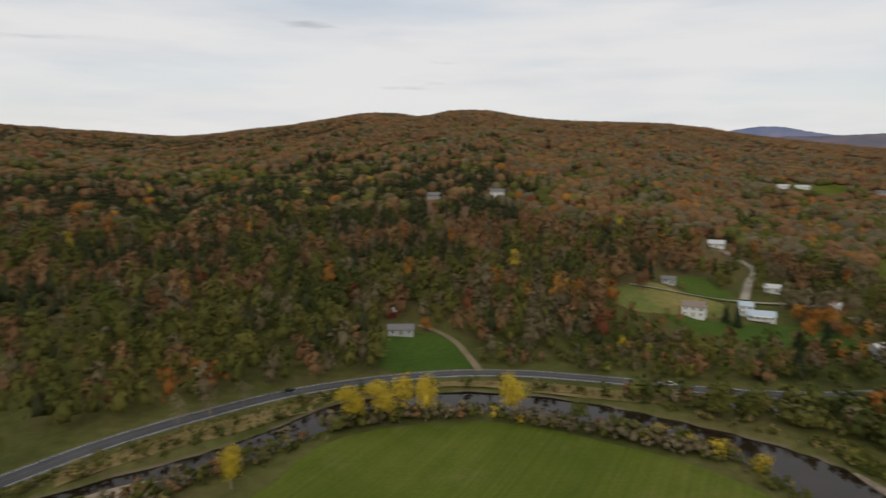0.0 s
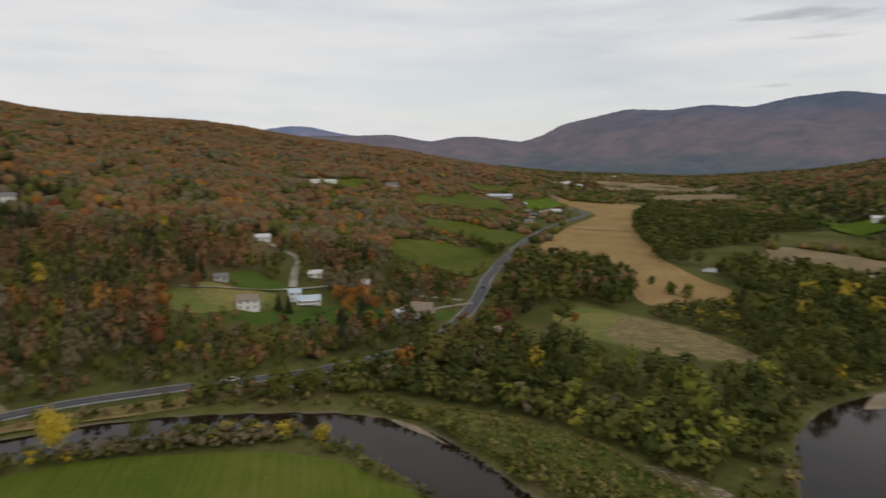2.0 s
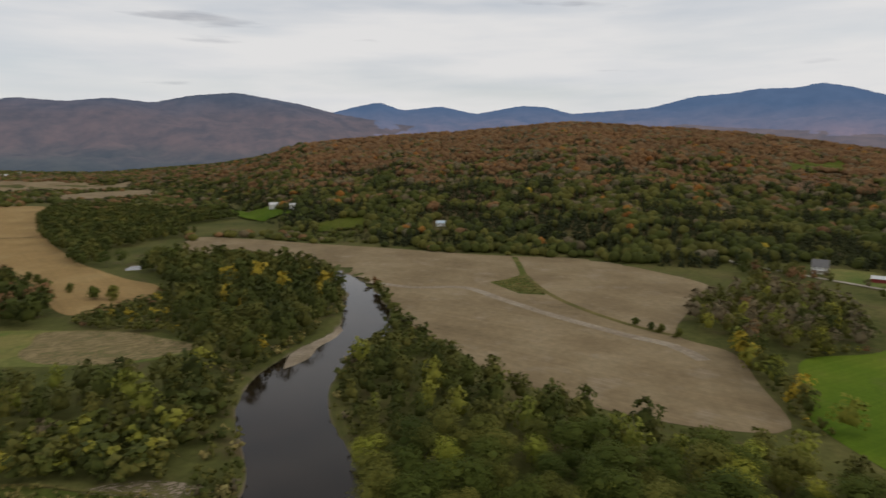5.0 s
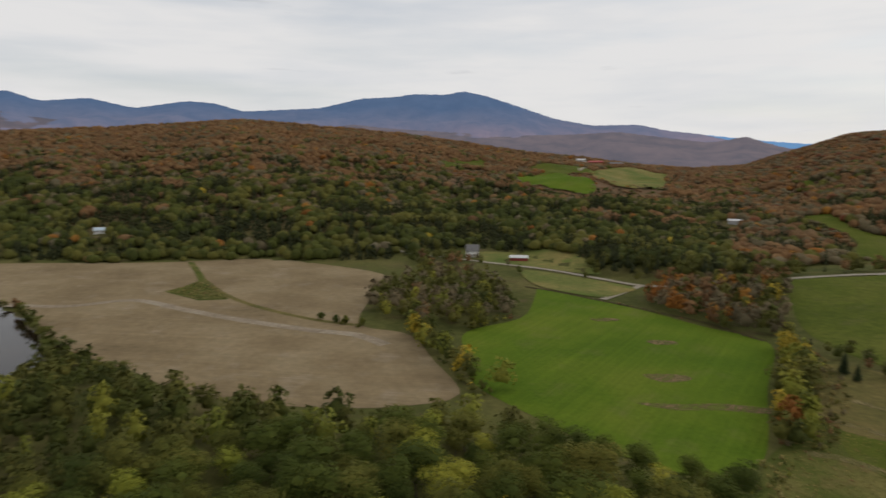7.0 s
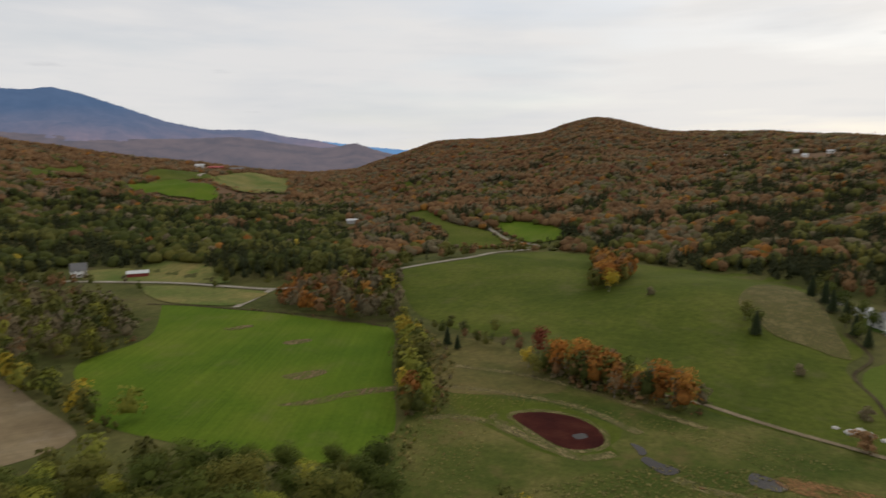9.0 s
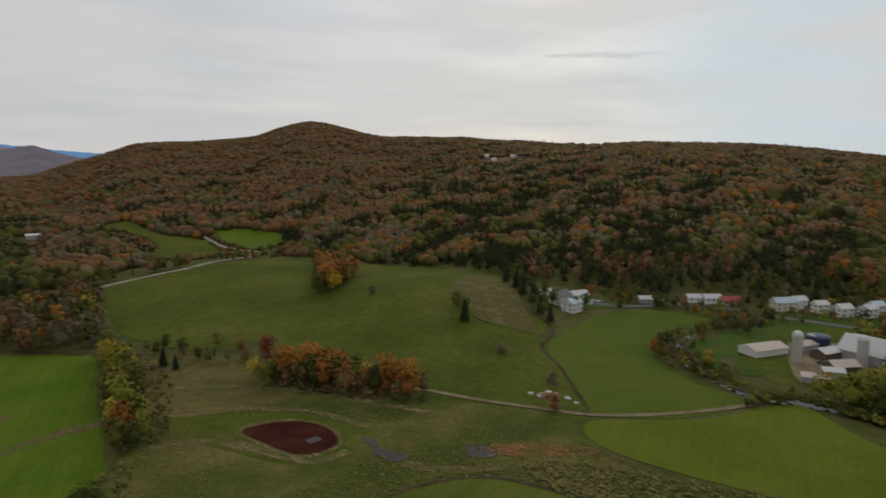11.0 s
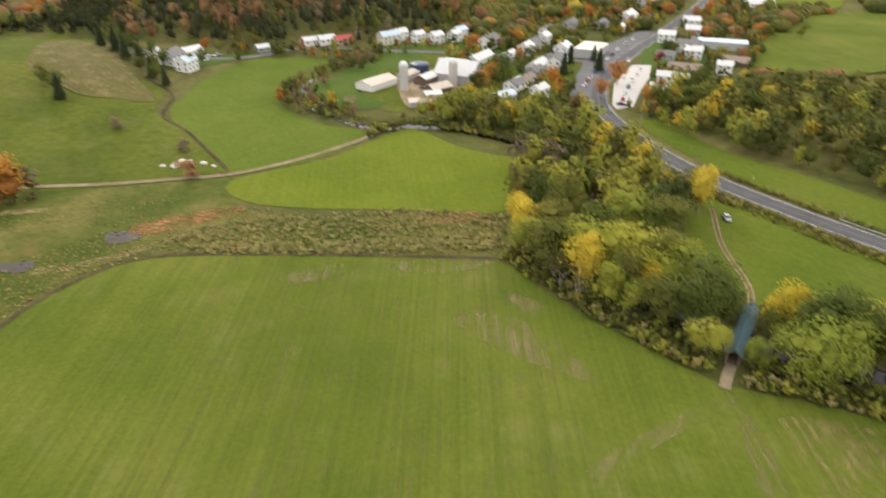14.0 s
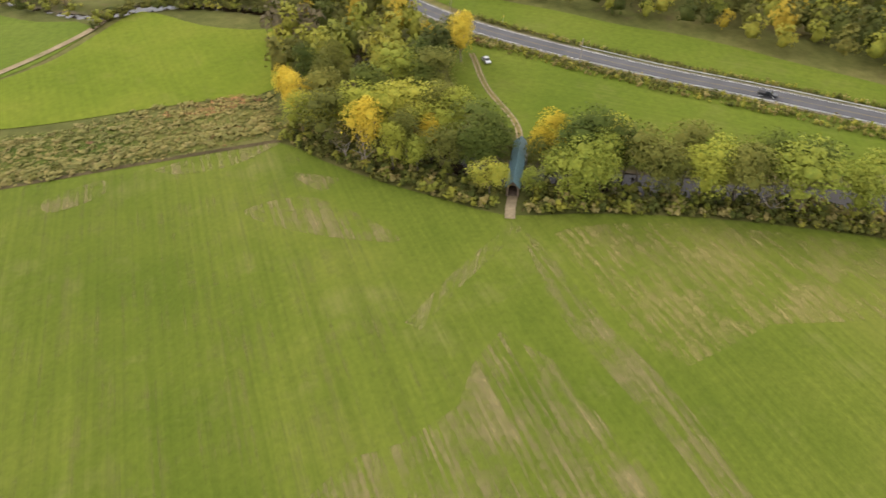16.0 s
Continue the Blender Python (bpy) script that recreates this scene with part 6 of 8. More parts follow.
def hillside(name, b0, b1, r1, gaps, mix_of, label):
    """Forest on the slopes between two bearings, out to r1, thinner and coarser as it gets farther."""
    xs, ys = [], []
    for (ra, rb, gap) in gaps:
        gx, gy = np.meshgrid(np.arange(-rb, rb, gap), np.arange(-rb, rb, gap))
        gx, gy = (g.ravel() + rng.uniform(-0.46, 0.46, g.size) * gap for g in (gx, gy))
        r, b = np.hypot(gx, gy), np.degrees(np.arctan2(gx, gy))
        ok = (r >= ra) & (r < rb) & ((b - b0) % 360 < b1 - b0)
        xs.append(gx[ok])
        ys.append(gy[ok])
    x, y = np.concatenate(xs), np.concatenate(ys)
    r, bb = np.hypot(x, y), np.degrees(np.arctan2(x, y)) % 360
    foot = np.interp(bb, BEARINGS, T_FOOT, period=360)
    crest = np.interp(bb, BEARINGS, T_CREST, period=360)
    keep = (r > foot - 6) & (r < crest + 60)
    keep &= open_ground(x, y)
    x, y, r, foot, crest = (v[keep] for v in (x, y, r, foot, crest))
    s = (r - foot) / (crest - foot)
    drift = ripple(x * 2.6 + 300, y * 2.6) * 0.75 + rng.normal(0, 0.22, len(x))
    stand = ripple(x * 1.15 - 800, y * 1.15 + 500)
    stand = np.argsort(np.argsort(stand)) / max(len(x), 1)
    kinds = mix_of(s, drift, bb[keep], (stand * 2.0 + rng.normal(0, 0.13, len(x))) % 1.0)
    size = np.where(r < 900, 1.0, np.where(r < 1400, 1.25, 1.7))
    h = rng.uniform(8, 13, len(x)) * np.where(r < 900, 1.0, 0.85)
    w = rng.uniform(6, 10, len(x)) * size * np.where(r < 900, 1.2, 1.0)
    h = np.where(kinds == KINDS.index("pine"), h * 1.2, h)
    w = np.where(kinds == KINDS.index("pine"), w * 0.8, w)
    low = lowered(x, y, land(x, y, river=False))
    h, w = np.where(low, h * 0.42, h), np.where(low, w * 0.55, w)
    close = r < 520
    lower = [(0, *t) for t in zip(x[close], y[close], [KINDS[k] for k in kinds[close]], h[close] * rng.uniform(1.0, 1.6, close.sum()))]
    if lower:
        scatter_mid("lower_" + name, lower, label, 90, 0.08, squat=0.82)
    return scatter_far(name, x[~close], y[~close], kinds[~close], h[~close], w[~close], label)


def pick_kind(table, u):
    """Picks a leaf kind from weighted columns, one row of weights a tree."""
    names = list(table)
    w = np.stack([np.broadcast_to(np.clip(table[k], 0, None), u.shape) for k in names], -1)
    w = w**1.6
    w = w.cumsum(-1) / w.sum(-1, keepdims=True)
    k = (u[:, None] > w).sum(-1)
    return np.array([KINDS.index(n) for n in names])[np.clip(k, 0, len(names) - 1)]


# paler rust and bare trees gain weight uphill, in part to stand for haze
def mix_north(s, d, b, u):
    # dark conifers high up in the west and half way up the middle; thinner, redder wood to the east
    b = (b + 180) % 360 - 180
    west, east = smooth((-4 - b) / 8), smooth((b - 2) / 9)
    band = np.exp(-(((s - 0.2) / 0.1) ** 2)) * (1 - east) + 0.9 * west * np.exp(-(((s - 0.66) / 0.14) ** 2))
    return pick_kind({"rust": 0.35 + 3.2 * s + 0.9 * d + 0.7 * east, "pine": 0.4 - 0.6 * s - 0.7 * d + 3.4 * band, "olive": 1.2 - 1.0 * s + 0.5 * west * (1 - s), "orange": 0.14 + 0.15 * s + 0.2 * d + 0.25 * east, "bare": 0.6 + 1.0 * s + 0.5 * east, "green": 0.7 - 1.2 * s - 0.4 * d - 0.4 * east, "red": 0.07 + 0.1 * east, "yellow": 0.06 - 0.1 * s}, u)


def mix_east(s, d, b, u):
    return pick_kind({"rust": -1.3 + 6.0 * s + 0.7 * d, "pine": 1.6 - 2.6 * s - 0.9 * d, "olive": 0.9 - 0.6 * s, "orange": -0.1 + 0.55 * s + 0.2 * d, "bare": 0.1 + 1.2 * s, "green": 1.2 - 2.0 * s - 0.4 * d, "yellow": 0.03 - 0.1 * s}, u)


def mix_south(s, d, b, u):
    # the high ridge to the east has turned red-brown, reddened further to stand for haze; the nearer hill is dark with
    # conifers below and tawny on top
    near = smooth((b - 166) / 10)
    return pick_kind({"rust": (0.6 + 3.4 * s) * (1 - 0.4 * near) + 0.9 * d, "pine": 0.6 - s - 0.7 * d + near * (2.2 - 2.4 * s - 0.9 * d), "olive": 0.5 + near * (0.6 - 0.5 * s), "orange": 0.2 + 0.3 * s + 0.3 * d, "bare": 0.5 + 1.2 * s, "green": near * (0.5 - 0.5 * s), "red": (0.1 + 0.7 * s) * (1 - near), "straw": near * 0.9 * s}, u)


BANDS = [(230, 520, 8.2), (520, 900, 7.9), (900, 1400, 9.2), (1400, 2700, 14.0)]
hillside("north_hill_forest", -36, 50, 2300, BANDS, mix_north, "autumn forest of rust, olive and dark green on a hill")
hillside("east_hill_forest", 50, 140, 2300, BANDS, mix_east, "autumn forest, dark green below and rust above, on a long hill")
def mix_west(s, d, b, u):
    return pick_kind({"olive": 1.6, "green": 1.0 - 0.7 * s, "lime": 0.3 - 0.3 * s, "rust": 1.0 + 1.8 * s + 0.7 * d, "pine": 0.9 - 0.6 * s - 0.7 * d, "orange": 0.4, "bare": 0.5}, u)


hillside("west_hill_forest", 206, 236, 2700, BANDS, mix_west, "olive and green autumn forest behind the village")
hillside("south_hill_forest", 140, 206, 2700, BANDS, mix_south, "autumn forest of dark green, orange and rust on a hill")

# thickets and tree lines on the flat, between the fields
def thicket(name, b0, b1, r0, r1, gap, mix, heights, label, cut=0.0, uphill=False):
    n = int(radians(b1 - b0) / 2 * (r1**2 - r0**2) / gap**2)
    b, r = radians(b0) + radians(b1 - b0) * rng.random(n), np.sqrt(r0**2 + (r1**2 - r0**2) * rng.random(n))
    x, y = r * np.sin(b), r * np.cos(b)
    foot = np.interp(np.degrees(b) % 360, BEARINGS, T_FOOT, period=360)
    keep = open_ground(x, y) & ((r < foot - 6) | uphill) & (ripple(x * 2.2 + 90, y * 2.2) > cut)
    near_river = off_line(x, y, RIVER_LINE) < 2
    x, y = x[keep & ~near_river], y[keep & ~near_river]
    kinds = rng.choice([KINDS.index(k) for k in mix], len(x), p=np.array(list(mix.values())) / sum(mix.values()))
    if not len(x):
        return None
    h = rng.uniform(*heights, len(x))
    low = lowered(x, y, land(x, y, river=False))
    h = np.where(low, h * 0.7, h)
    if r1 < 700:
        return scatter_mid(name, [(0, px, py, KINDS[k], ph) for px, py, k, ph in zip(x, y, kinds, h)], label, 48, 0.115)
    return scatter_far(name, x, y, kinds, h, h * 1.1, label)


thicket("roadside_thicket", -30, 22, 262, 345, 4.6, {"olive": 3.5, "bare": 2, "rust": 0.8, "green": 1.2, "pine": 0.2, "lime": 0.4}, (3, 8), "thin olive and grey thicket above the highway", -9)
thicket("slope_thicket", 19, 46, 262, 640, 7.0, {"olive": 2.4, "bare": 1.5, "rust": 2.0, "green": 2.0, "orange": 0.7, "pine": 0.7}, (5, 12), "brown and olive thickets between houses and fields", -1.5)
thicket("valley_thicket", 34, 50, 640, 1500, 13.0, {"olive": 2, "bare": 1, "rust": 2, "green": 1.2, "pine": 0.4}, (7, 12), "brown tree lines between the fields", -0.5)
thicket("valley_end_wood", 44, 76, 1120, 3000, 14.0, {"olive": 2, "green": 3, "pine": 1.2, "rust": 1.0, "bare": 0.6}, (9, 15), "dark tree lines far up the valley", -0.25, True)
thicket("foot_thicket", 66, 118, 560, 760, 10.0, {"olive": 3, "green": 1.5, "rust": 1.2, "bare": 0.6}, (5, 10), "shrubby edge of the hill forest", -0.3)
thicket("side_valley_thicket", 112, 141, 470, 620, 9.0, {"olive": 2.4, "green": 1, "rust": 2, "bare": 1, "orange": 0.4}, (6, 12), "brown and olive trees along a gravel road", -0.3)
thicket("behind_knoll_thicket", 141, 182, 500, 640, 9.0, {"olive": 2, "green": 1.5, "rust": 2, "pine": 0.8, "bare": 0.6}, (7, 12), "mixed autumn trees behind the pasture", -0.6)
thicket("village_edge_thicket", 205, 236, 430, 1150, 12.0, {"olive": 3, "green": 2, "rust": 1, "orange": 0.8, "yellow": 0.3}, (7, 12), "mixed autumn trees round the village", -0.2)
thicket("village_trees", 188, 234, 285, 640, 6.6, {"olive": 3, "green": 2.5, "orange": 0.9, "rust": 0.5, "lime": 1.4, "pine": 0.4, "yellow": 0.4}, (4, 9), "garden trees between the village houses", -3)
thicket("west_wood", 232, 262, 300, 1100, 12.0, {"olive": 3, "green": 2, "rust": 1, "yellow": 0.3}, (8, 14), "olive and green wood beyond the fields", -0.3)

# ---- distant mountains: backdrops several kilometres off ----
def range_of_hills(name, skyline, distance, depth, base, mat, label, rough=0.03):
    sky = np.array(skyline)
    b = np.arange(sky[0, 0], sky[-1, 0], 0.12)
    el = np.interp(b, sky[:, 0], sky[:, 1])
    k = np.exp(-0.5 * (np.arange(-6, 7) * 0.12 / 0.3) ** 2)
    pad = np.pad(el, 6, mode="edge")
    el = np.convolve(pad, k / k.sum(), "valid")
    jag = rough * (np.sin(b * 7.1) * 0.5 + np.sin(b * 17.3 + 1) * 0.3 + np.sin(b * 41.7) * 0.2)
    rows = []
    steps = 26
    for j in range(steps + 1):
        u = j / steps
        r = distance - depth * (1 - u)
        zr = 90 + distance * np.tan(np.radians(el + jag * u**6))
        x, y = r * np.sin(np.radians(b)), r * np.cos(np.radians(b))
        fold = np.array([noise.fractal((px * 0.0016, py * 0.0016, 3.7), 0.9, 2.1, 5) for px, py in zip(x, y)])
        z = base + (zr - base) * (u**1.25) + fold * 0.45 * (zr - base) * u * (1 - u) * 2.2
        rows.append(np.stack([x, y, z], -1))
    r = distance + 60
    rows.append(np.stack([r * np.sin(np.radians(b)), r * np.cos(np.radians(b)), np.full(len(b), -50.0)], -1))
    v = np.concatenate(rows)
    n = len(b)
    f = [(j * n + i, j * n + i + 1, (j + 1) * n + i + 1, (j + 1) * n + i) for j in range(steps + 1) for i in range(n - 1)]
    return tagged(new(name, mesh_from(name, v, f, [mat], smooth_faces=True)), label, "mountain", kind="structure")


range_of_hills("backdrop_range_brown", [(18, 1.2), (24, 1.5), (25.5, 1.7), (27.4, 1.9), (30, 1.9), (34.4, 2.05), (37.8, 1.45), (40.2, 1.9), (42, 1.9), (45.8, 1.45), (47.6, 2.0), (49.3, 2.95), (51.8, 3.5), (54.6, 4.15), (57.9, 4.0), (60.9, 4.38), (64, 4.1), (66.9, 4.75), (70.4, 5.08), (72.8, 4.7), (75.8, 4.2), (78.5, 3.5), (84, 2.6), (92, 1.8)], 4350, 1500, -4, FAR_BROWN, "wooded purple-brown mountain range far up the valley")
range_of_hills("backdrop_range_blue", [(72, 2.6), (78, 3.5), (80.2, 4.08), (82.3, 4.5), (84.3, 3.8), (87.6, 4.17), (90.7, 3.5), (94.6, 4.18), (96.8, 4.05), (98.9, 3.45), (102.9, 3.7), (105.3, 3.85), (108.8, 4.7), (111.8, 4.87), (113.2, 5.12), (116.2, 5.09), (117.6, 5.4), (119.6, 5.0), (122.6, 4.04), (125.5, 3.05), (128.7, 2.45), (132.5, 2.5), (134.9, 1.97), (137.4, 1.7), (139.5, 1.2), (143, 0.6)], 4750, 1700, -4, FAR_HAZE_BLUE, "high mountain chain on the skyline, coloured haze-blue")
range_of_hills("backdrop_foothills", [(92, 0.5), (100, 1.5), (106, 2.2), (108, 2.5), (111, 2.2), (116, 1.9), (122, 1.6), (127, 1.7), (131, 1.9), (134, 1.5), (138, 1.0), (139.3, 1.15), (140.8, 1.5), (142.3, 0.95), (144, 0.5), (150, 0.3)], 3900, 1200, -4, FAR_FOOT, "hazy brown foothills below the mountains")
range_of_hills("backdrop_range_blue_north", [(18, 1.4), (22, 2.0), (24, 2.45), (25.8, 2.7), (27.4, 2.65), (29.5, 2.2), (32, 1.8), (36, 1.2)], 4800, 700, -4, FAR_HAZE_BLUE, "small ridge behind the north hill, coloured haze-blue")
range_of_hills("backdrop_range_pale", [(128, 0.8), (134.4, 1.92), (138.4, 1.55), (142.3, 1.1), (146.1, 0.8), (150, 0.6)], 4860, 300, -4, FAR_HAZE_PALE, "mountains farthest off, coloured pale haze-blue")
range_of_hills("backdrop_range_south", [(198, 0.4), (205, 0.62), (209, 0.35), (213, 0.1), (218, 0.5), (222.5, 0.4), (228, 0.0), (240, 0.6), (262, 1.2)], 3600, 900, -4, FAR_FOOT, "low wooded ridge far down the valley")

# ---- buildings ----
def ground_at(x, y):
    return float(land(np.array([x]), np.array([y]), river=False)[0])


def turned(ob, x, y, z, degrees):
    ob.matrix_basis = pose(x, y, z, 0, 0, degrees)
    return ob


def prism(bm, profile, y0, y1):
    """A solid from a profile in x, z drawn along y."""
    a = [bm.verts.new((x, y0, z)) for x, z in profile]
    b = [bm.verts.new((x, y1, z)) for x, z in profile]
    n = len(profile)
    bm.faces.new(a)
    bm.faces.new(b[::-1])
    for i in range(n):
        bm.faces.new((a[i], b[i], b[(i + 1) % n], a[(i + 1) % n]))
    bmesh.ops.recalc_face_normals(bm, faces=bm.faces[:])
    return bm


def window(parent, x, y, z, w, h, face):
    """A framed window proud of the wall. face: 'x' or 'y' and the sign of the wall's outside."""
    axis, sign = face
    bm = bmesh.new()
    size = (w + 0.2, 0.1, h + 0.2) if axis == "y" else (0.1, w + 0.2, h + 0.2)
    box(bm, x, y, z - 0.1, *size, bevel=0.02)
    frame_part = part("window", bm, WHITE, parent)
    bm = bmesh.new()
    size = (w, 0.06, h) if axis == "y" else (0.06, w, h)
    box(bm, x + (0.04 * sign if axis == "x" else 0), y + (0.04 * sign if axis == "y" else 0), z, *size)
    part("pane", bm, GLASS, frame_part)


def house(x, y, turn, w, d, storeys, wall, roof, label, name="house", pitch=0.62, windows=True, chimney=False, porch=False, category="house", high=2.7):
    """A gabled house: the ridge runs along its width. Walls, two roof slopes, windows, door."""
    root = new(name)
    h = storeys * high
    top = h + d / 2 * pitch
    bm = bmesh.new()
    prism(bm, [(-d / 2, -1.5), (d / 2, -1.5), (d / 2, h), (0, top), (-d / 2, h)], -w / 2, w / 2)
    bmesh.ops.rotate(bm, verts=bm.verts[:], cent=(0, 0, 0), matrix=Matrix.Rotation(radians(90), 3, "Z"))
    part("wall", bm, wall, root)
    over, thick = 0.45, 0.2
    for side in (-1, 1):
        bm = bmesh.new()
        e = (d / 2 + over) * side
        ez = h - over * pitch
        prism(bm, [(0, top + 0.04), (e, ez + 0.04), (e, ez + 0.04 + thick), (0, top + 0.04 + thick)], -w / 2 - over, w / 2 + over)
        bmesh.ops.rotate(bm, verts=bm.verts[:], cent=(0, 0, 0), matrix=Matrix.Rotation(radians(90), 3, "Z"))
        part("roof", bm, roof, root)
    if windows:
        for s in range(storeys):
            z = s * high + 0.95
            n = max(int(w / 3.2), 2)
            for side in (-1, 1):
                for k in range(n):
                    u = -w / 2 + w * (k + 0.5) / n
                    if s == 0 and side == -1 and k == n // 2:
                        bm = bmesh.new()
                        box(bm, u, side * (d / 2 + 0.03), 0.05, 1.0, 0.1, 2.05, bevel=0.02)
                        part("door", bm, BROWN, root)
                    else:
                        window(root, u, side * (d / 2 + 0.02), z, 0.95, 1.25, ("y", side))
                for v in (-d / 4, d / 4):
                    window(root, side * (w / 2 + 0.02), v, z, 0.9, 1.25, ("x", side))
    if chimney:
        bm = bmesh.new()
        box(bm, w * 0.22, 0.4, top - 0.9, 0.7, 0.7, 2.0, bevel=0.04)
        part("chimney", bm, BROWN, root)
    if porch:
        bm = bmesh.new()
        box(bm, 0, -d / 2 - 1.2, 0.1, w * 0.7, 2.4, 0.25, bevel=0.03)
        box(bm, 0, -d / 2 - 1.2, 2.45, w * 0.74, 2.6, 0.18, bevel=0.03)
        for u in (-0.34, -0.11, 0.11, 0.34):
            box(bm, u * w, -d / 2 - 2.2, 0.3, 0.16, 0.16, 2.2)
        part("porch", bm, WHITE, root)
    turned(root, x, y, ground_at(x, y) + 0.15, turn)
    return tagged(root, label, category)


def flat_building(x, y, turn, w, d, h, wall, roof, label, name="shop", category="building"):
    """A low commercial building with a parapet, a shop front and a flat roof."""
    root = new(name)
    bm = bmesh.new()
    box(bm, 0, 0, -1, w, d, h + 1, bevel=0.05)
    part("wall", bm, wall, root)
    bm = bmesh.new()
    box(bm, 0, 0, h + 0.003, w + 0.5, d + 0.5, 0.35, bevel=0.06)
    part("roof", bm, roof, root)
    n = max(int(w / 3), 2)
    for k in range(n):
        window(root, -w / 2 + w * (k + 0.5) / n, -d / 2 - 0.02, 0.8, 1.8, 1.5, ("y", -1))
    turned(root, x, y, ground_at(x, y) + 0.15, turn)
    return tagged(root, label, category)


def barn(x, y, turn, w, d, h, wall, roof, label, pitch=0.4):
    return house(x, y, turn, w, d, 1, wall, roof, label, "barn", pitch, windows=False, category="barn", high=h)


def lathe(bm, profile, sides=20):
    rows = [[bm.verts.new((r * math.cos(6.28319 * i / sides), r * math.sin(6.28319 * i / sides), z)) for i in range(sides)] for r, z in profile]
    for a, b in zip(rows, rows[1:]):
        for i in range(sides):
            bm.faces.new((a[i], a[(i + 1) % sides], b[(i + 1) % sides], b[i]))
    bm.faces.new(rows[0][::-1])
    bm.faces.new(rows[-1])
    return bm


def silo(x, y, radius, height, wall, cap, label, name="silo", rise=1.0):
    """A round silo: ringed shaft, domed cap, ladder."""
    root = new(name)
    bm = bmesh.new()
    profile = [(radius, -1.0)]
    n = int(height / 1.5)
    for k in range(n):
        z = height * k / n
        profile += [(radius, z), (radius + 0.05, z + 0.12), (radius, z + 0.24)]
    profile.append((radius, height))
    part("shaft", lathe(bm, profile), wall, root)
    bm = bmesh.new()
    part("dome", lathe(bm, [(radius + 0.12, height), (radius * 0.92, height + radius * 0.45 * rise), (radius * 0.6, height + radius * 0.8 * rise), (radius * 0.15, height + radius * 0.95 * rise)]), cap, root)
    bm = bmesh.new()
    box(bm, 0, -radius - 0.25, 0, 0.7, 0.4, height + 0.3, bevel=0.05)
    part("ladder_chute", bm, STEEL, root)
    turned(root, x, y, ground_at(x, y) + 0.1, random.uniform(-30, 30))
    return tagged(root, label, "silo")


# houses above the highway and on the slopes
house(-20, 300, 4, 12, 6, 1, GREY, SHINGLE, "long low grey house above a lawn", chimney=True)
house(-26, 318, 20, 5, 4, 1, REDWALL, TIN, "small red shed with a white metal roof", "shed", windows=False, category="shed")
house(140, 350, -28, 12, 8.5, 2, WHITE, BROWNROOF, "white two-storey house with a brown roof", chimney=True)
house(178, 351, -20, 14, 7, 1, WHITE, BLUETIN, "white house with a pale blue metal roof", porch=True)
house(172, 357, -20, 7, 6, 2, WHITE, BLUETIN, "white wing of a house with a pale blue roof", "house")
house(214, 283, -50, 12, 9, 2, TANWALL, BROWNROOF, "tan house with a steep beige roof by the road", pitch=0.9, chimney=True, porch=True)
house(202, 282, -50, 12, 7, 1, GREY, SHINGLE, "low grey garage beside a tan house", "garage", category="garage")
house(207, 296, 20, 7, 5, 1, TANWALL, TIN, "small outbuilding with a pale roof", "shed", windows=False, category="shed")
house(226, 231, -40, 8, 6, 1, REDWALL, BLUETIN, "small red shed with a pale blue-white metal roof", "shed", windows=False, category="shed")
house(206, 481, -22, 11, 7, 1, WHITE, TIN, "white house among autumn trees on the slope")
house(139, 390, -15, 8, 5, 1, GREY, SHINGLE, "small grey cottage below the forest", "cottage")
house(205, 393, -25, 9, 6, 1, WHITE, TIN, "small white house at the edge of the wood")
house(232, 372, -30, 6, 5, 1, WHITE, TIN, "small white shed beside a drive", "shed", windows=False, category="shed")
house(48, 574, -5, 12, 7, 2, WHITE, SHINGLE, "large white house in a forest clearing")
house(-8, 563, 5, 11, 7, 1, GREY, SHINGLE, "grey house half hidden in the forest")
barn(409, 778, -30, 12, 7, 2.6, WHITE, TIN, "white farm building on a wooded slope")
barn(446, 802, -30, 16, 8, 2.8, WHITE, TIN, "long white farm building on a wooded slope")
house(549, 802, -35, 18, 8, 1, GREY, SHINGLE, "long grey house between fields")
# hamlet along the far road
for hx, hy, ht, hw, wall, roof in ((788, 711, 40, 18, WHITE, TIN), (812, 722, 38, 14, WHITE, TIN), (835, 730, 45, 20, WHITE, TIN), (819, 790, 30, 12, WHITE, TIN), (770, 735, 42, 14, REDWALL, SHINGLE), (750, 700, 40, 12, BROWN, SHINGLE), (700, 660, 40, 12, REDWALL, BROWNROOF), (623, 618, 40, 10, WHITE, TIN), (668, 632, 42, 12, TANWALL, SHINGLE), (770, 760, 35, 12, BROWN, BROWNROOF)):
    house(hx, hy, -ht, hw, 8, 1, wall, roof, "house with a pale roof in a hamlet by the far road" if roof is TIN else "dark house in a hamlet by the far road")
barn(801, 832, -40, 45, 14, 4, GREY, BLUETIN, "long barn with a blue-grey roof behind the hamlet")
for hx, hy, hw in ((1290, 1110, 40), (1330, 1090, 25), (1330, 1125, 20), (2000, 1620, 30), (2100, 1500, 24), (1900, 1400, 26)):
    barn(hx, hy, -50, hw, 14, 6, WHITE, TIN, "white farm building far up the valley")
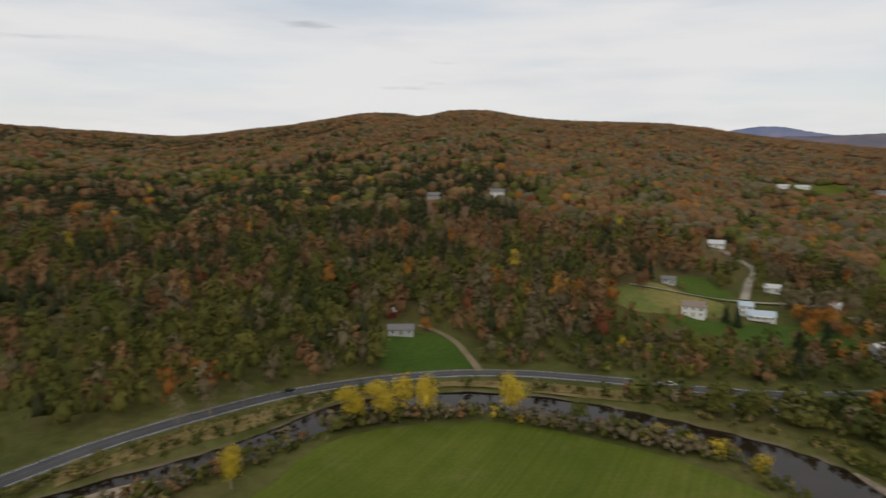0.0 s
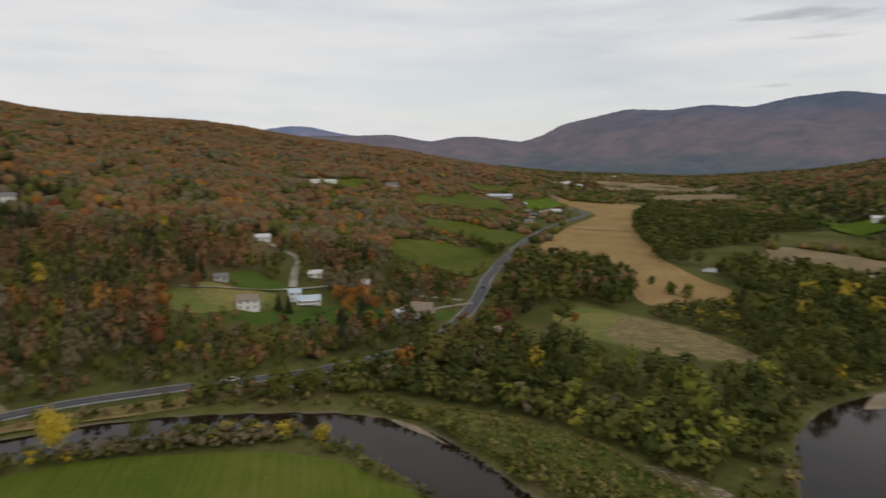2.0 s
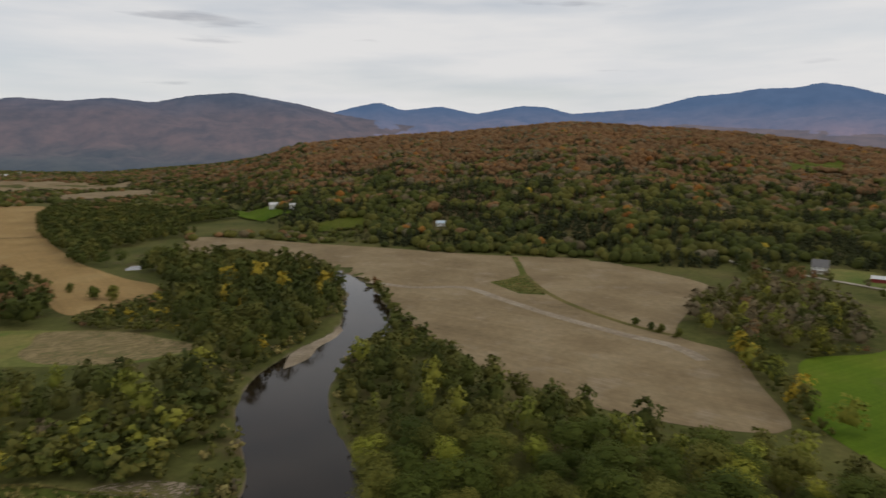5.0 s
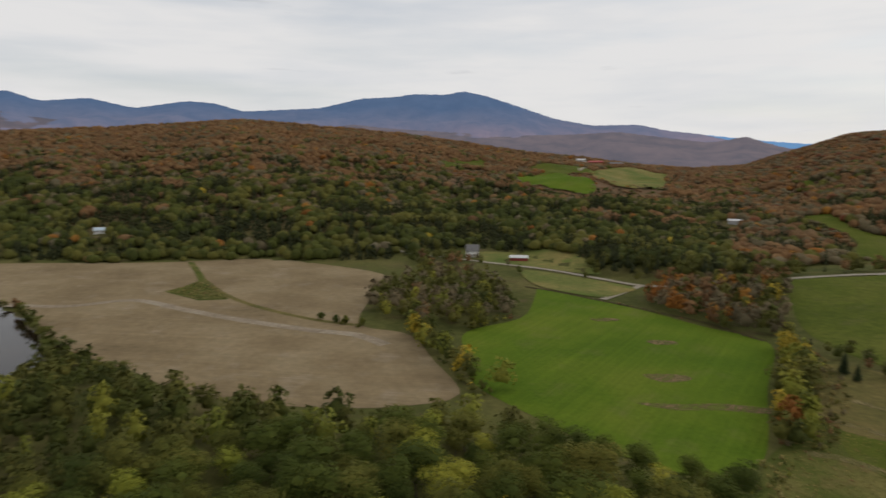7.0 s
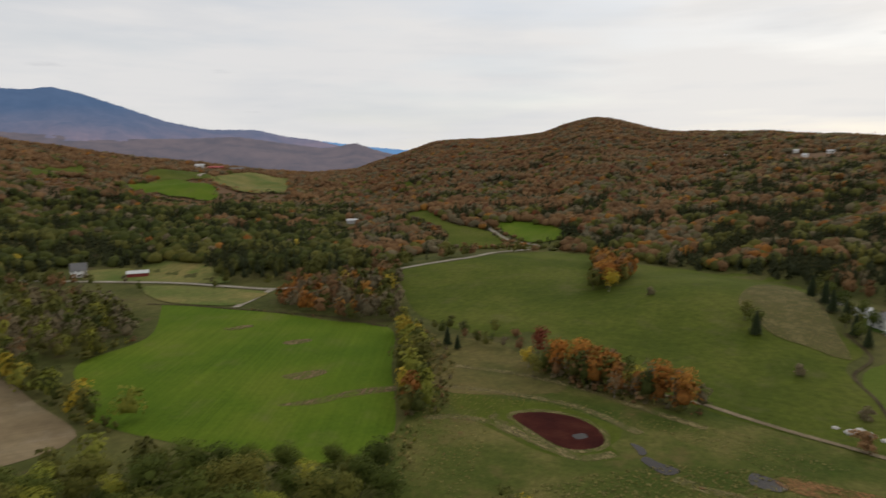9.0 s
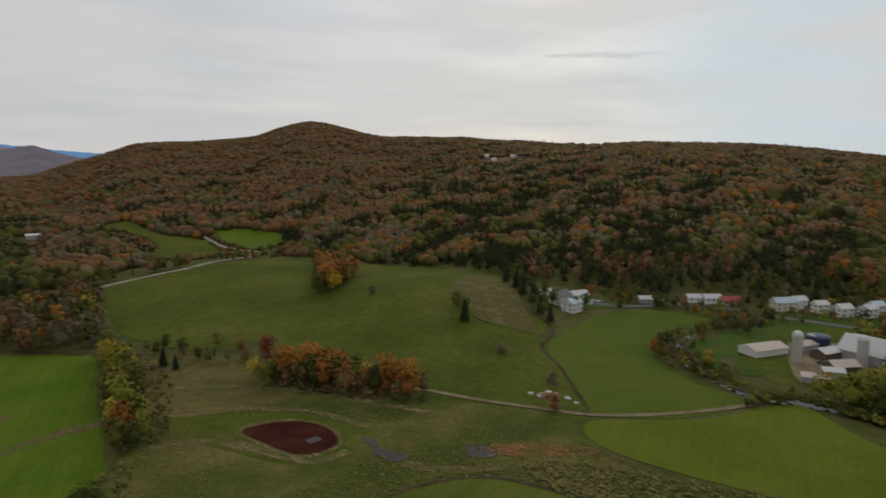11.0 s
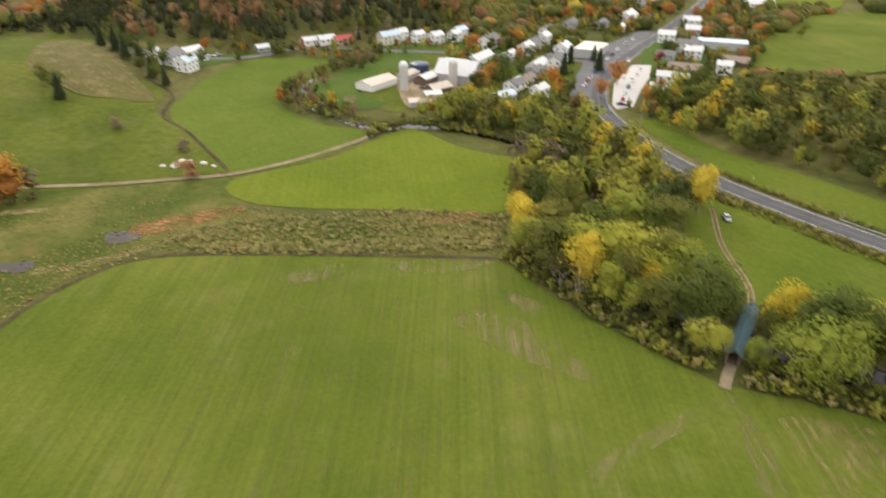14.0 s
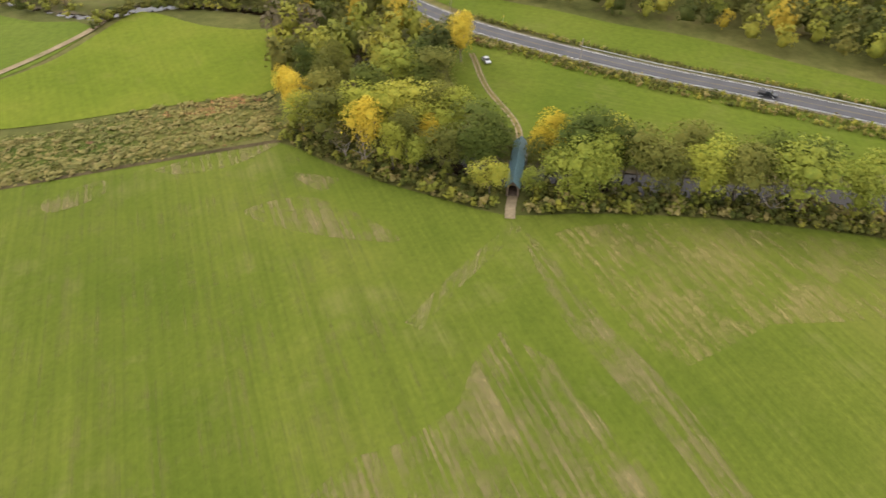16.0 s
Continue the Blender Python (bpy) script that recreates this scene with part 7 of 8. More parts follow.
# east side
house(680, 28, -90, 9, 7, 1, WHITE, BLUETIN, "pale house at the foot of the hill")
barn(886, 264, -70, 22, 12, 5, WHITE, TIN, "white barn at the foot of the east hill")
barn(833, 224, -75, 16, 10, 4, WHITE, TIN, "small white barn at the foot of the east hill")
barn(1225, 482, -70, 18, 10, 4, WHITE, TIN, "white building near the river far off")
house(497, -271, -120, 11, 9, 2, WHITE, SHINGLE, "white farmhouse with a steep grey roof", pitch=1.1, porch=True)
barn(460, -296, -122, 15, 8, 3, REDWALL, TIN, "small red barn with a white metal roof")
barn(486, -588, -140, 13, 8, 2.6, GREY, TIN, "long pale shed among trees")
barn(1106, -900, -130, 30, 14, 6, REDWALL, REDROOF, "red barn on a far hilltop farm")
barn(1075, -930, -130, 26, 14, 7, REDWALL, SHINGLE, "dark red barn on a far hilltop farm")
house(1130, -880, -130, 18, 10, 2, WHITE, TIN, "white farmhouse on a far hilltop")
ribbon("driveway", [(1095, -880), (1010, -800), (930, -720)], 9, GRAVEL, 2.4, "pale drive up to a hilltop farm", "road", 20)
for hx, hy, hw in ((182, -1307, 9), (200, -1320, 8), (52, -1233, 9), (66, -1245, 8), (16, -1264, 10)):
    house(hx, hy, 10, hw, 7, 1, WHITE, TIN, "white house high on the wooded slope")
ribbon("driveway", [(262, 305), (240, 350), (222, 372), (190, 373), (150, 377), (112, 380)], 4.5, GRAVEL, 0.5, "pale gravel lane between houses", "road", 5)
ribbon("driveway", [(180, 376), (196, 405), (212, 432), (210, 455), (206, 472)], 5.0, GRAVEL, 0.9, "pale gravel drive climbing to a house", "road", 5)
ribbon("driveway", [(262, 295), (238, 297), (214, 292)], 4.0, GRAVEL, 0.35, "short gravel drive by the road", "road", 4)

# ---- farm and village ----
silo(-126, -302, 2.3, 12.5, CONCRETE, TIN, "tall grey concrete silo with a white dome")
silo(-152, -298, 2.3, 12.5, CONCRETE, TIN, "tall grey concrete silo beside the barn")
silo(-146, -327, 5.4, 6.0, BLUEWALL, BLUEWALL, "wide dark blue steel tank with a low dark dome", "storage_tank", 0.25)
barn(-116, -315, 28, 20, 11, 3.0, WHITE, RUSTTIN, "long low barn with a streaked white metal roof", 0.3)
barn(-160, -307, -52, 22, 15, 5.0, GREY, TIN, "big dairy barn with a steep pale metal roof", 0.8)
barn(-142, -310, 30, 11, 8, 3.6, BROWN, TIN, "weathered shed with a pale metal roof", 0.4)
barn(-137, -322, 30, 12, 7, 3.4, GREY, RUSTTIN, "grey milking shed with a streaked roof", 0.4)
barn(-140, -291, 15, 12, 8, 3, BROWN, RUSTTIN, "low shed with a rusty roof", 0.5)
barn(-133, -283, -10, 8, 6, 2.6, GREY, TIN, "low shed with a pale roof", 0.4)
barn(-122, -274, -15, 10, 6, 2.6, GREY, RUSTTIN, "low shed with rust on its roof", 0.4)
barn(-170, -328, -52, 14, 9, 4, WHITE, TIN, "white wing of the dairy barn", 0.5)
barn(-162, -265, 10, 12, 8, 3, GREY, BLUETIN, "shed with a pale blue metal roof", 0.4)
for n, (hx, hy, ht, hw, hd, hs, wall, roof) in enumerate(VILLAGE):
    tone = {WHITE: "white", GREY: "grey", CREAM: "cream", TANWALL: "tan", BROWN: "brown"}[wall]
    cover = {TIN: "pale metal roof", SHINGLE: "grey shingle roof", BROWNROOF: "brown shingle roof", REDROOF: "red roof", BLUETIN: "blue-green roof"}[roof]
    tagged(house(hx, hy, ht, hw * 0.9, hd * 0.9, hs, wall, roof, f"{tone} {'two-storey' if hs == 2 else 'low'} village house with a {cover}", chimney=n % 3 == 0, porch=n % 4 == 1), group="village houses")
flat_building(-262, -326, 37, 24, 15, 5, GREY, CREAM, "village store with a broad tan flat roof")
flat_building(-350, -304, -48, 30, 13, 4.5, GREY, BLUETIN, "long grey workshop with a blue-grey roof", "workshop")
sheet("car_park", [(-190, -247), (-197, -241), (-219, -268), (-253, -298), (-290, -325), (-350, -365), (-340, -372), (-300, -350), (-278, -340), (-246, -312), (-232, -296), (-207, -273)], OLD_ASPHALT, 0.3, "grey village car park beside the road", "car park", rounded_edge=False)
sheet("car_park", [(-202, -228), (-205, -235), (-230, -264), (-266, -292), (-276, -287), (-256, -266), (-234, -248), (-212, -228)], CONCRETE, 0.3, "pale concrete forecourt beside the road", "car park", rounded_edge=False)
for outline in ([(-20, -380), (-60, -400), (-75, -415), (-50, -425), (-20, -420)], [(-100, -330), (-112, -355), (-135, -365), (-128, -340), (-110, -322)], [(-200, -300), (-230, -330), (-245, -360), (-200, -400), (-150, -405), (-150, -380), (-190, -360), (-195, -320)], [(-270, -250), (-330, -290), (-380, -340), (-330, -350), (-280, -300), (-250, -262)], [(-84, -290), (-80, -312), (-95, -340), (-112, -330), (-116, -318), (-104, -308), (-108, -285), (-98, -278)]):
    sheet("lawn", outline, LAWN, 0.2, "green lawn between village houses", "lawn")

sheet("lawn", [(-110, -318), (-104, -272), (-128, -272), (-170, -262), (-185, -250), (-200, -262), (-240, -300), (-221, -350), (-170, -372), (-133, -380)], PASTURE, 0.12, "trodden grass of the farmyard and gardens", "lawn")
sheet("farmyard", [(-126, -312), (-121, -296), (-116, -272), (-128, -268), (-146, -280), (-166, -290), (-176, -318), (-160, -336), (-140, -338), (-132, -326)], RUT, 0.3, "muddy trodden earth of the farmyard", "yard")
sheet("lawn", [(-139, -378), (-165, -368), (-148, -343), (-132, -349)], LAWN, 0.3, "green paddock behind the farm", "lawn")
sheet("bare_patch", [(-100, -304), (-96, -292), (-92, -290), (-93, -302)], BARE_EARTH, 0.3, "small bare patch of tan earth in the farm paddock", "field")
# trees round the village, single ones that stand out
for kind, shape, tx, ty, th in (
    ("orange", "round", -172, -292, 12), ("green", "round", -182, -305, 12), 
    
    ("green", "round", -196, -318, 10), ("green", "round", -300, -302, 10), ("olive", "round", -395, -330, 13), ("green", "round", -400, -310, 12),
    ("green", "round", -320, -372, 10), ("pine", "cone", -252, -310, 10), ("pine", "cone", -236, -312, 11), ("pine", "cone", -230, -322, 9), ("green", "round", -268, -345, 8),
    ("olive", "tall", 3, -428, 12), ("green", "round", -6, -408, 12), ("olive", "round", -10, -390, 11), ("green", "round", 0, -440, 11), ("olive", "round", 8, -450, 10), ("olive", "round", -14, -376, 9), ("green", "round", -14, -358, 9), ("green", "round", -16, -405, 10), ("pine", "cone", 10, -462, 12), ("olive", "round", -8, -372, 9),
    ("green", "round", -255, -230, 12), ("green", "round", -268, -240, 13), ("olive", "round", -245, -215, 12), ("olive", "round", -420, -300, 11), ("yellow", "tall", -153, -128, 17), ("olive", "round", -157, -133, 14), ("yellow", "round", -160, -136, 11),
    ("green", "round", 30, -345, 10), ("olive", "round", 36, -352, 8), ("bare", "bush", 8, -296, 5), ("bare", "bush", -14, -259, 5), ("rust", "bush", -12, -231, 7), ("yellow", "round", 109, -249, 9), ("yellow", "bush", 60, -136, 8), ("olive", "bush", 66, -139, 8), ("olive", "bush", 56, -141, 6),
    ("yellow", "round", -31, 208, 14), ("yellow", "round", -21, 211, 15), ("yellow", "tall", -14, 217, 15), ("yellow", "tall", -6, 213, 16), ("yellow", "tall", 24, 213, 17), ("olive", "round", 46, 208, 9), ("yellow", "tall", -57, 165, 13), ("yellow", "bush", 85, 186, 6), ("yellow", "bush", 93, 176, 6), ("olive", "bush", 60, 203, 6), ("yellow", "bush", 78, 193, 5), ("yellow", "bush", 70, 198, 6), ("olive", "round", 98, 217, 13), ("olive", "wide", 108, 214, 11),
    ("orange", "round", -8, 303, 8), ("orange", "round", 200, 337, 12), ("orange", "round", 207, 330, 11), ("orange", "round", 196, 346, 12), ("rust", "round", 212, 340, 11), ("rust", "round", 203, 324, 9), ("pine", "cone", 156, 345, 10), ("pine", "cone", 160, 340, 11), ("rust", "round", 118, 372, 11), ("pine", "cone", 128, 392, 13), ("pine", "cone", 186, 302, 13), ("pine", "cone", 170, 298, 11),
    ("red", "round", 238, 240, 11), ("olive", "bush", 441, 314, 7), ("olive", "bush", 430, 300, 7), ("green", "bush", 418, 286, 7), ("olive", "bush", 406, 262, 6), ("green", "bush", 386, 234, 9), ("olive", "bush", 386, 222, 9), ("green", "wide", 402, 425, 14), ("green", "wide", 412, 442, 14),  ("green", "wide", 262, 222, 16), ("orange", "round", 270, 220, 8), ("pine", "cone", 158, -262, 9), ("pine", "cone", 150, -258, 7), ("green", "round", 439, 512, 12), ("green", "round", 445, 500, 13), ("olive", "round", 436, 488, 12), ("green", "round", 428, 470, 13), ("green", "wide", 418, 450, 12), ("green", "round", 420, 432, 11), ("olive", "round", 402, 515, 10), ("rust", "round", 385, 512, 9), ("green", "bush", 337, -90, 4.5), ("olive", "bush", 322, -99, 5), ("green", "bush", 328, -96, 4.5), ("olive", "bush", 314, -105, 5), ("green", "round", -20, -384, 10), ("olive", "round", -32, -380, 9), ("green", "round", -40, -388, 10), ("orange", "round", -48, -432, 8), ("olive", "round", -55, -425, 8), ("orange", "round", 184, 313, 12), ("orange", "round", 209, 339, 12), ("orange", "round", 202, 312, 10), ("rust", "round", 172, 300, 10), ("pine", "cone", 150, 262, 14), ("pine", "cone", 132, 258, 13), ("green", "wide", -154, -276, 13), ("yellow", "round", -147, -270, 9), ("green", "round", -172, -284, 12), ("green", "round", -220, -330, 9), ("olive", "round", -204, -310, 9), ("lime", "round", -140, -262, 9), ("lime", "wide", -128, -258, 8), ("orange", "round", 95, -248, 16), ("orange", "round", 86, -250, 17), ("orange", "round", 74, -248, 14), ("yellow", "round", 62, -246, 10), ("bare", "thin", 58, -250, 12), ("green", "round", 68, -256, 10), ("orange", "round", 50, -240, 16), ("orange", "round", 42, -238, 15), ("olive", "round", 103, -240, 10), ("orange", "round", 121, -396, 17), ("yellow", "round", 116, -386, 14), ("orange", "round", 128, -410, 17), ("rust", "round", 122, -430, 15), ("orange", "round", 132, -444, 14), ("olive", "tall", 129, -394, 13), 
    ("bare", "bush", 89, -377, 5), ("olive", "round", 146, -289, 8), ("rust", "bush", 133, -288, 5), ("olive", "round", 520, 262, 12), ("green", "wide", 528, 250, 13), ("green", "round", 512, 284, 13), ("green", "wide", 502, 292, 14), ("olive", "wide", 540, 268, 13), ("pine", "cone", -2, -400, 13), ("pine", "cone", -8, -386, 12), ("pine", "cone", 2, -420, 14), ("pine", "cone", -12, -364, 11), ("pine", "cone", 9, -440, 13), ("pine", "cone", -17, -350, 10), ("pine", "cone", 29, -336, 12), ("olive", "round", 35, -358, 9), ("bare", "thin", 67, -234, 10), ("bare", "thin", 60, -238, 9), ("red", "round", 110, -264, 15), ("bare", "thin", -80, 212, 11), ("bare", "thin", -88, 204, 12), ("bare", "thin", -72, 224, 10), ("olive", "tall", -128, 172, 14), ("olive", "round", -140, 165, 13), ("bare", "thin", 40, 290, 12), ("bare", "thin", 52, 295, 12), ("olive", "tall", 62, 288, 11), ("yellow", "tall", 84, 290, 9), ("orange", "round", -213, -330, 9), ("orange", "round", -237, -371, 11), ("orange", "round", -196, -357, 13), ("orange", "round", -324, -436, 10), ("orange", "round", -333, -420, 12), ("orange", "round", -384, -450, 9), ("orange", "round", -376, -404, 11), ("orange", "round", -230, -262, 13), ("orange", "round", -207, -246, 10), ("orange", "round", -195, -270, 12), ("orange", "round", -221, -229, 9), ("orange", "round", -443, -405, 11), ("orange", "round", -475, -422, 13), ("orange", "round", -412, -389, 10), ("orange", "round", -430, -392, 12), ("red", "round", -236, -238, 9), ("red", "round", -278, -284, 9), ("red", "round", -222, -225, 8), ("green", "wide", -181, -297, 13), ("orange", "round", -157, -278, 13), ("yellow", "round", -240, -362, 8), ("pine", "cone", -219, -294, 12), ("pine", "cone", -240, -290, 13), ("green", "wide", -223, -206, 15), ("green", "wide", -235, -204, 15), ("green", "round", -216, -216, 13), ("green", "wide", -244, -190, 14), ("olive", "round", -250, -205, 13), ("green", "wide", -238, -220, 13), 
):
    plant(kind, shape, tx, ty, th)

# ---- covered bridge: board walls on trusses, teal metal roof, stone abutments ----
bx, by = -112.0, -75.4
bridge = new("covered_bridge")
length, wide, tall = 19.0, 2.9, 3.0
bm = bmesh.new()
box(bm, 0, 0, -0.55, length, wide, 0.45, bevel=0.05)
part("deck", bm, BROWN, bridge, "worn plank deck")
for side in (-1, 1):
    bm = bmesh.new()
    for k in range(80):
        u = -length / 2 + length * (k + 0.5) / 80
        box(bm, u, side * (wide / 2 + 0.02 * (k % 2)), -0.3, length / 80 - 0.02, 0.09, tall - 0.5 + 0.05 * ((k * 7) % 3))
    part("side_wall", bm, BROWN, bridge, "weathered vertical board wall")
for side in (-1, 1):
    bm = bmesh.new()
    prism(bm, [(0, tall + 1.6), (side * (wide / 2 + 0.36), tall - 0.25), (side * (wide / 2 + 0.36), tall - 0.13), (0, tall + 1.74)], -length / 2 - 1.0, length / 2 + 1.0)
    for k in range(27):
        v = -length / 2 - 0.9 + k * (length + 1.8) / 26
        prism(bm, [(0, tall + 1.74), (side * (wide / 2 + 0.34), tall - 0.13), (side * (wide / 2 + 0.34), tall - 0.05), (0, tall + 1.82)], v - 0.03, v + 0.03)
    bmesh.ops.rotate(bm, verts=bm.verts[:], cent=(0, 0, 0), matrix=Matrix.Rotation(radians(90), 3, "Z"))
    part("roof", bm, TEAL, bridge, "teal standing-seam metal roof")
for end in (-1, 1):
    bm = bmesh.new()
    w2 = wide / 2
    prism(bm, [(-w2, 0.0), (-w2 + 0.4, 0.0), (-w2 + 0.4, 2.4), (-w2 + 0.9, 3.0), (w2 - 0.9, 3.0), (w2 - 0.4, 2.4), (w2 - 0.4, 0.0), (w2, 0.0), (w2, tall - 0.2), (0, tall + 1.5), (-w2, tall - 0.2)], end * (length / 2) - 0.08, end * (length / 2) + 0.08)
    bmesh.ops.rotate(bm, verts=bm.verts[:], cent=(0, 0, 0), matrix=Matrix.Rotation(radians(90), 3, "Z"))
    part("portal", bm, BROWN, bridge, "dark boarded portal")
    bm = bmesh.new()
    box(bm, end * (length / 2 - 0.6), 0, -3.6, 3.4, wide + 1.4, 3.04, bevel=0.12)
    part("abutment", bm, STONE, bridge, "stone abutment")
turned(bridge, bx, by, 0.55, math.degrees(math.atan2(12.5, 20.5)))
tagged(bridge, "wooden covered bridge with a teal metal roof over the creek", "bridge")


# ---- guard rails, signs, poles ----
def guard_rail(line, offset, t0, t1, label):
    root = new("guard_rail")
    pts = spline(line, 2.0)
    d = np.gradient(pts[:, :2], axis=0)
    d /= np.hypot(*d.T)[:, None]
    run = pts[:, :2] + np.stack([-d[:, 1], d[:, 0]], -1) * offset
    run = run[int(len(run) * t0) : int(len(run) * t1)]
    bm = bmesh.new()
    z = land(run[:, 0], run[:, 1], river=False) + 0.2
    shape = [(0.0, 0.42), (0.07, 0.50), (0.0, 0.57), (0.07, 0.64), (0.0, 0.74)]
    rows = []
    for (x, y), h, (dx, dy) in zip(run, z, d[int(len(pts) * t0) : int(len(pts) * t1)]):
        rows.append([bm.verts.new((x - dy * o, y + dx * o, h + v)) for o, v in shape])
    for a, b in zip(rows, rows[1:]):
        for i in range(len(shape) - 1):
            bm.faces.new((a[i], b[i], b[i + 1], a[i + 1]))
    bmesh.ops.solidify(bm, geom=bm.faces[:], thickness=0.02)
    part("rail", bm, STEEL, root, "galvanised steel beam")
    for (x, y), h in list(zip(run, z))[::2]:
        bm = bmesh.new()
        box(bm, x, y, h - 0.4, 0.14, 0.14, 1.1)
        part("post", bm, BROWN, root)
    return tagged(root, label, "guard rail")


guard_rail([(-205, -15), (-198, -45), (-190, -75), (-184, -102)], 5.0, 0.0, 1.0, "galvanised guard rail along the road embankment")
guard_rail([(-207, -5), (-198, -45), (-190, -75), (-184, -105)], -5.0, 0.0, 1.0, "galvanised guard rail on the field side of the road")
guard_rail([(-128, 160), (-105, 194), (-78, 222), (-60, 237), (-40, 248), (-16, 257), (8, 262), (34, 262), (56, 258), (80, 252), (104, 244)], -5.0, 0.0, 1.0, "galvanised guard rail between the highway and the river")


def pole(x, y, turn, h=9.5):
    root = new("utility_pole")
    bm = bmesh.new()
    bmesh.ops.create_cone(bm, segments=8, radius1=0.17, radius2=0.11, depth=h + 1, cap_ends=True, matrix=Matrix.Translation((0, 0, h / 2 - 0.5)))
    part("shaft", bm, PALEBARK, root)
    bm = bmesh.new()
    box(bm, 0, 0, h - 0.9, 2.2, 0.12, 0.12, bevel=0.02)
    part("crossarm", bm, BROWN, root)
    for u in (-0.95, -0.4, 0.4, 0.95):
        bm = bmesh.new()
        box(bm, u, 0, h - 0.777, 0.09, 0.09, 0.16, bevel=0.02)
        part("insulator", bm, GLASS, root)
    turned(root, x, y, ground_at(x, y), turn)
    return tagged(root, "weathered wooden utility pole with a crossarm", "pole", "utility poles")


for px, py, pt in ((-176, -98, 10), (-172, -150, 0), (-196, -205, 20), (-240, -268, 50), (-300, -315, 50), (120, 268, 70), (158, 262, 80), (192, 268, 60), (60, 276, 90), (-150, -370, 70), (-90, -408, 80)):
    pole(px, py, pt)


def sign(x, y, turn, mat, label):
    root = new("road_sign")
    bm = bmesh.new()
    bmesh.ops.create_cone(bm, segments=8, radius1=0.04, radius2=0.04, depth=2.6, cap_ends=True, matrix=Matrix.Translation((0, 0, 1.1)))
    part("post", bm, STEEL, root)
    bm = bmesh.new()
    box(bm, 0, -0.07, 1.6, 0.75, 0.03, 0.75, bevel=0.01)
    bmesh.ops.rotate(bm, verts=bm.verts[:], cent=(0, -0.07, 1.975), matrix=Matrix.Rotation(radians(45), 3, "Y"))
    part("panel", bm, mat, root)
    turned(root, x, y, ground_at(x, y) + 0.1, turn)
    return tagged(root, label, "sign")


sign(-189, -139, 20, YELLOWSIGN, "yellow diamond warning sign by the road")


# ---- vehicles ----
def vehicle(x, y, turn, colour, kind, label):
    """A car or pickup with a shaped body, glass house and four wheels."""
    root = new("pickup" if kind == "pickup" else "car")
    if kind == "pickup":
        lower = [(-2.75, 0.45), (2.7, 0.45), (2.78, 0.75), (2.65, 1.05), (1.25, 1.12), (-2.7, 1.12), (-2.78, 0.8)]
        upper, wheels, wide = [(-0.85, 1.123), (1.3, 1.123), (0.65, 1.82), (-0.75, 1.85)], (-1.75, 1.8), 1.95
    else:
        lower = [(-2.2, 0.4), (2.15, 0.4), (2.25, 0.65), (2.1, 0.88), (1.1, 0.95), (-2.1, 0.98), (-2.25, 0.7)]
        upper, wheels, wide = [(-1.8, 0.983), (1.1, 0.983), (0.4, 1.45), (-1.2, 1.47)], (-1.35, 1.4), 1.8
    bm = bmesh.new()
    prism(bm, lower, -wide / 2, wide / 2)
    bmesh.ops.bevel(bm, geom=bm.edges[:], offset=0.07, segments=2, affect="EDGES")
    part("body", bm, colour, root)
    bm = bmesh.new()
    prism(bm, upper, -wide / 2 + 0.14, wide / 2 - 0.14)
    bmesh.ops.bevel(bm, geom=bm.edges[:], offset=0.05, segments=1, affect="EDGES")
    part("glass_house", bm, GLASS, root, "dark windows")
    bm = bmesh.new()
    tx = [p[0] for p in upper[2:]]
    box(bm, sum(tx) / 2, 0, upper[2][1] + 0.01, abs(tx[0] - tx[1]) - 0.05, wide - 0.32, 0.07, bevel=0.02)
    part("roof", bm, colour, root)
    if kind == "pickup":
        bm = bmesh.new()
        box(bm, -1.8, 0, 1.125, 1.7, wide - 0.35, 0.02)
        part("cargo_bed", bm, TYRE, root)
    for wx in wheels:
        for side in (-1, 1):
            bm = bmesh.new()
            bmesh.ops.create_cone(bm, segments=14, radius1=0.36, radius2=0.36, depth=0.26, cap_ends=True, matrix=Matrix.Translation((wx, side * (wide / 2 - 0.12), 0.36)) @ Matrix.Rotation(radians(90), 4, "X"))
            wheel = part("wheel", bm, TYRE, root)
            bm = bmesh.new()
            bmesh.ops.create_cone(bm, segments=10, radius1=0.2, radius2=0.2, depth=0.03, cap_ends=True, matrix=Matrix.Translation((wx, side * (wide / 2 + 0.025), 0.36)) @ Matrix.Rotation(radians(90), 4, "X"))
            part("rim", bm, STEEL, wheel)
    turned(root, x, y, ground_at(x, y) + 0.24, turn)
    return tagged(root, label, "pickup" if kind == "pickup" else "car")


CARS = {"white": paint("white_car_paint", (0.7, 0.7, 0.7), 0.25, 0.03), "black": paint("black_car_paint", (0.02, 0.022, 0.026), 0.25, 0.03), "silver": paint("silver_car_paint", (0.4, 0.41, 0.42), 0.3, 0.03, 0.4), "red": paint("red_car_paint", (0.3, 0.02, 0.02), 0.25, 0.03), "blue": paint("blue_car_paint", (0.05, 0.09, 0.2), 0.25, 0.03)}
vehicle(-196.5, -45, 103, CARS["black"], "pickup", "black pickup on the highway")
vehicle(-158, -122, 60, CARS["silver"], "car", "small grey car parked at the end of the track")
vehicle(-59, 239, 38, CARS["black"], "car", "dark car on the highway above the river")
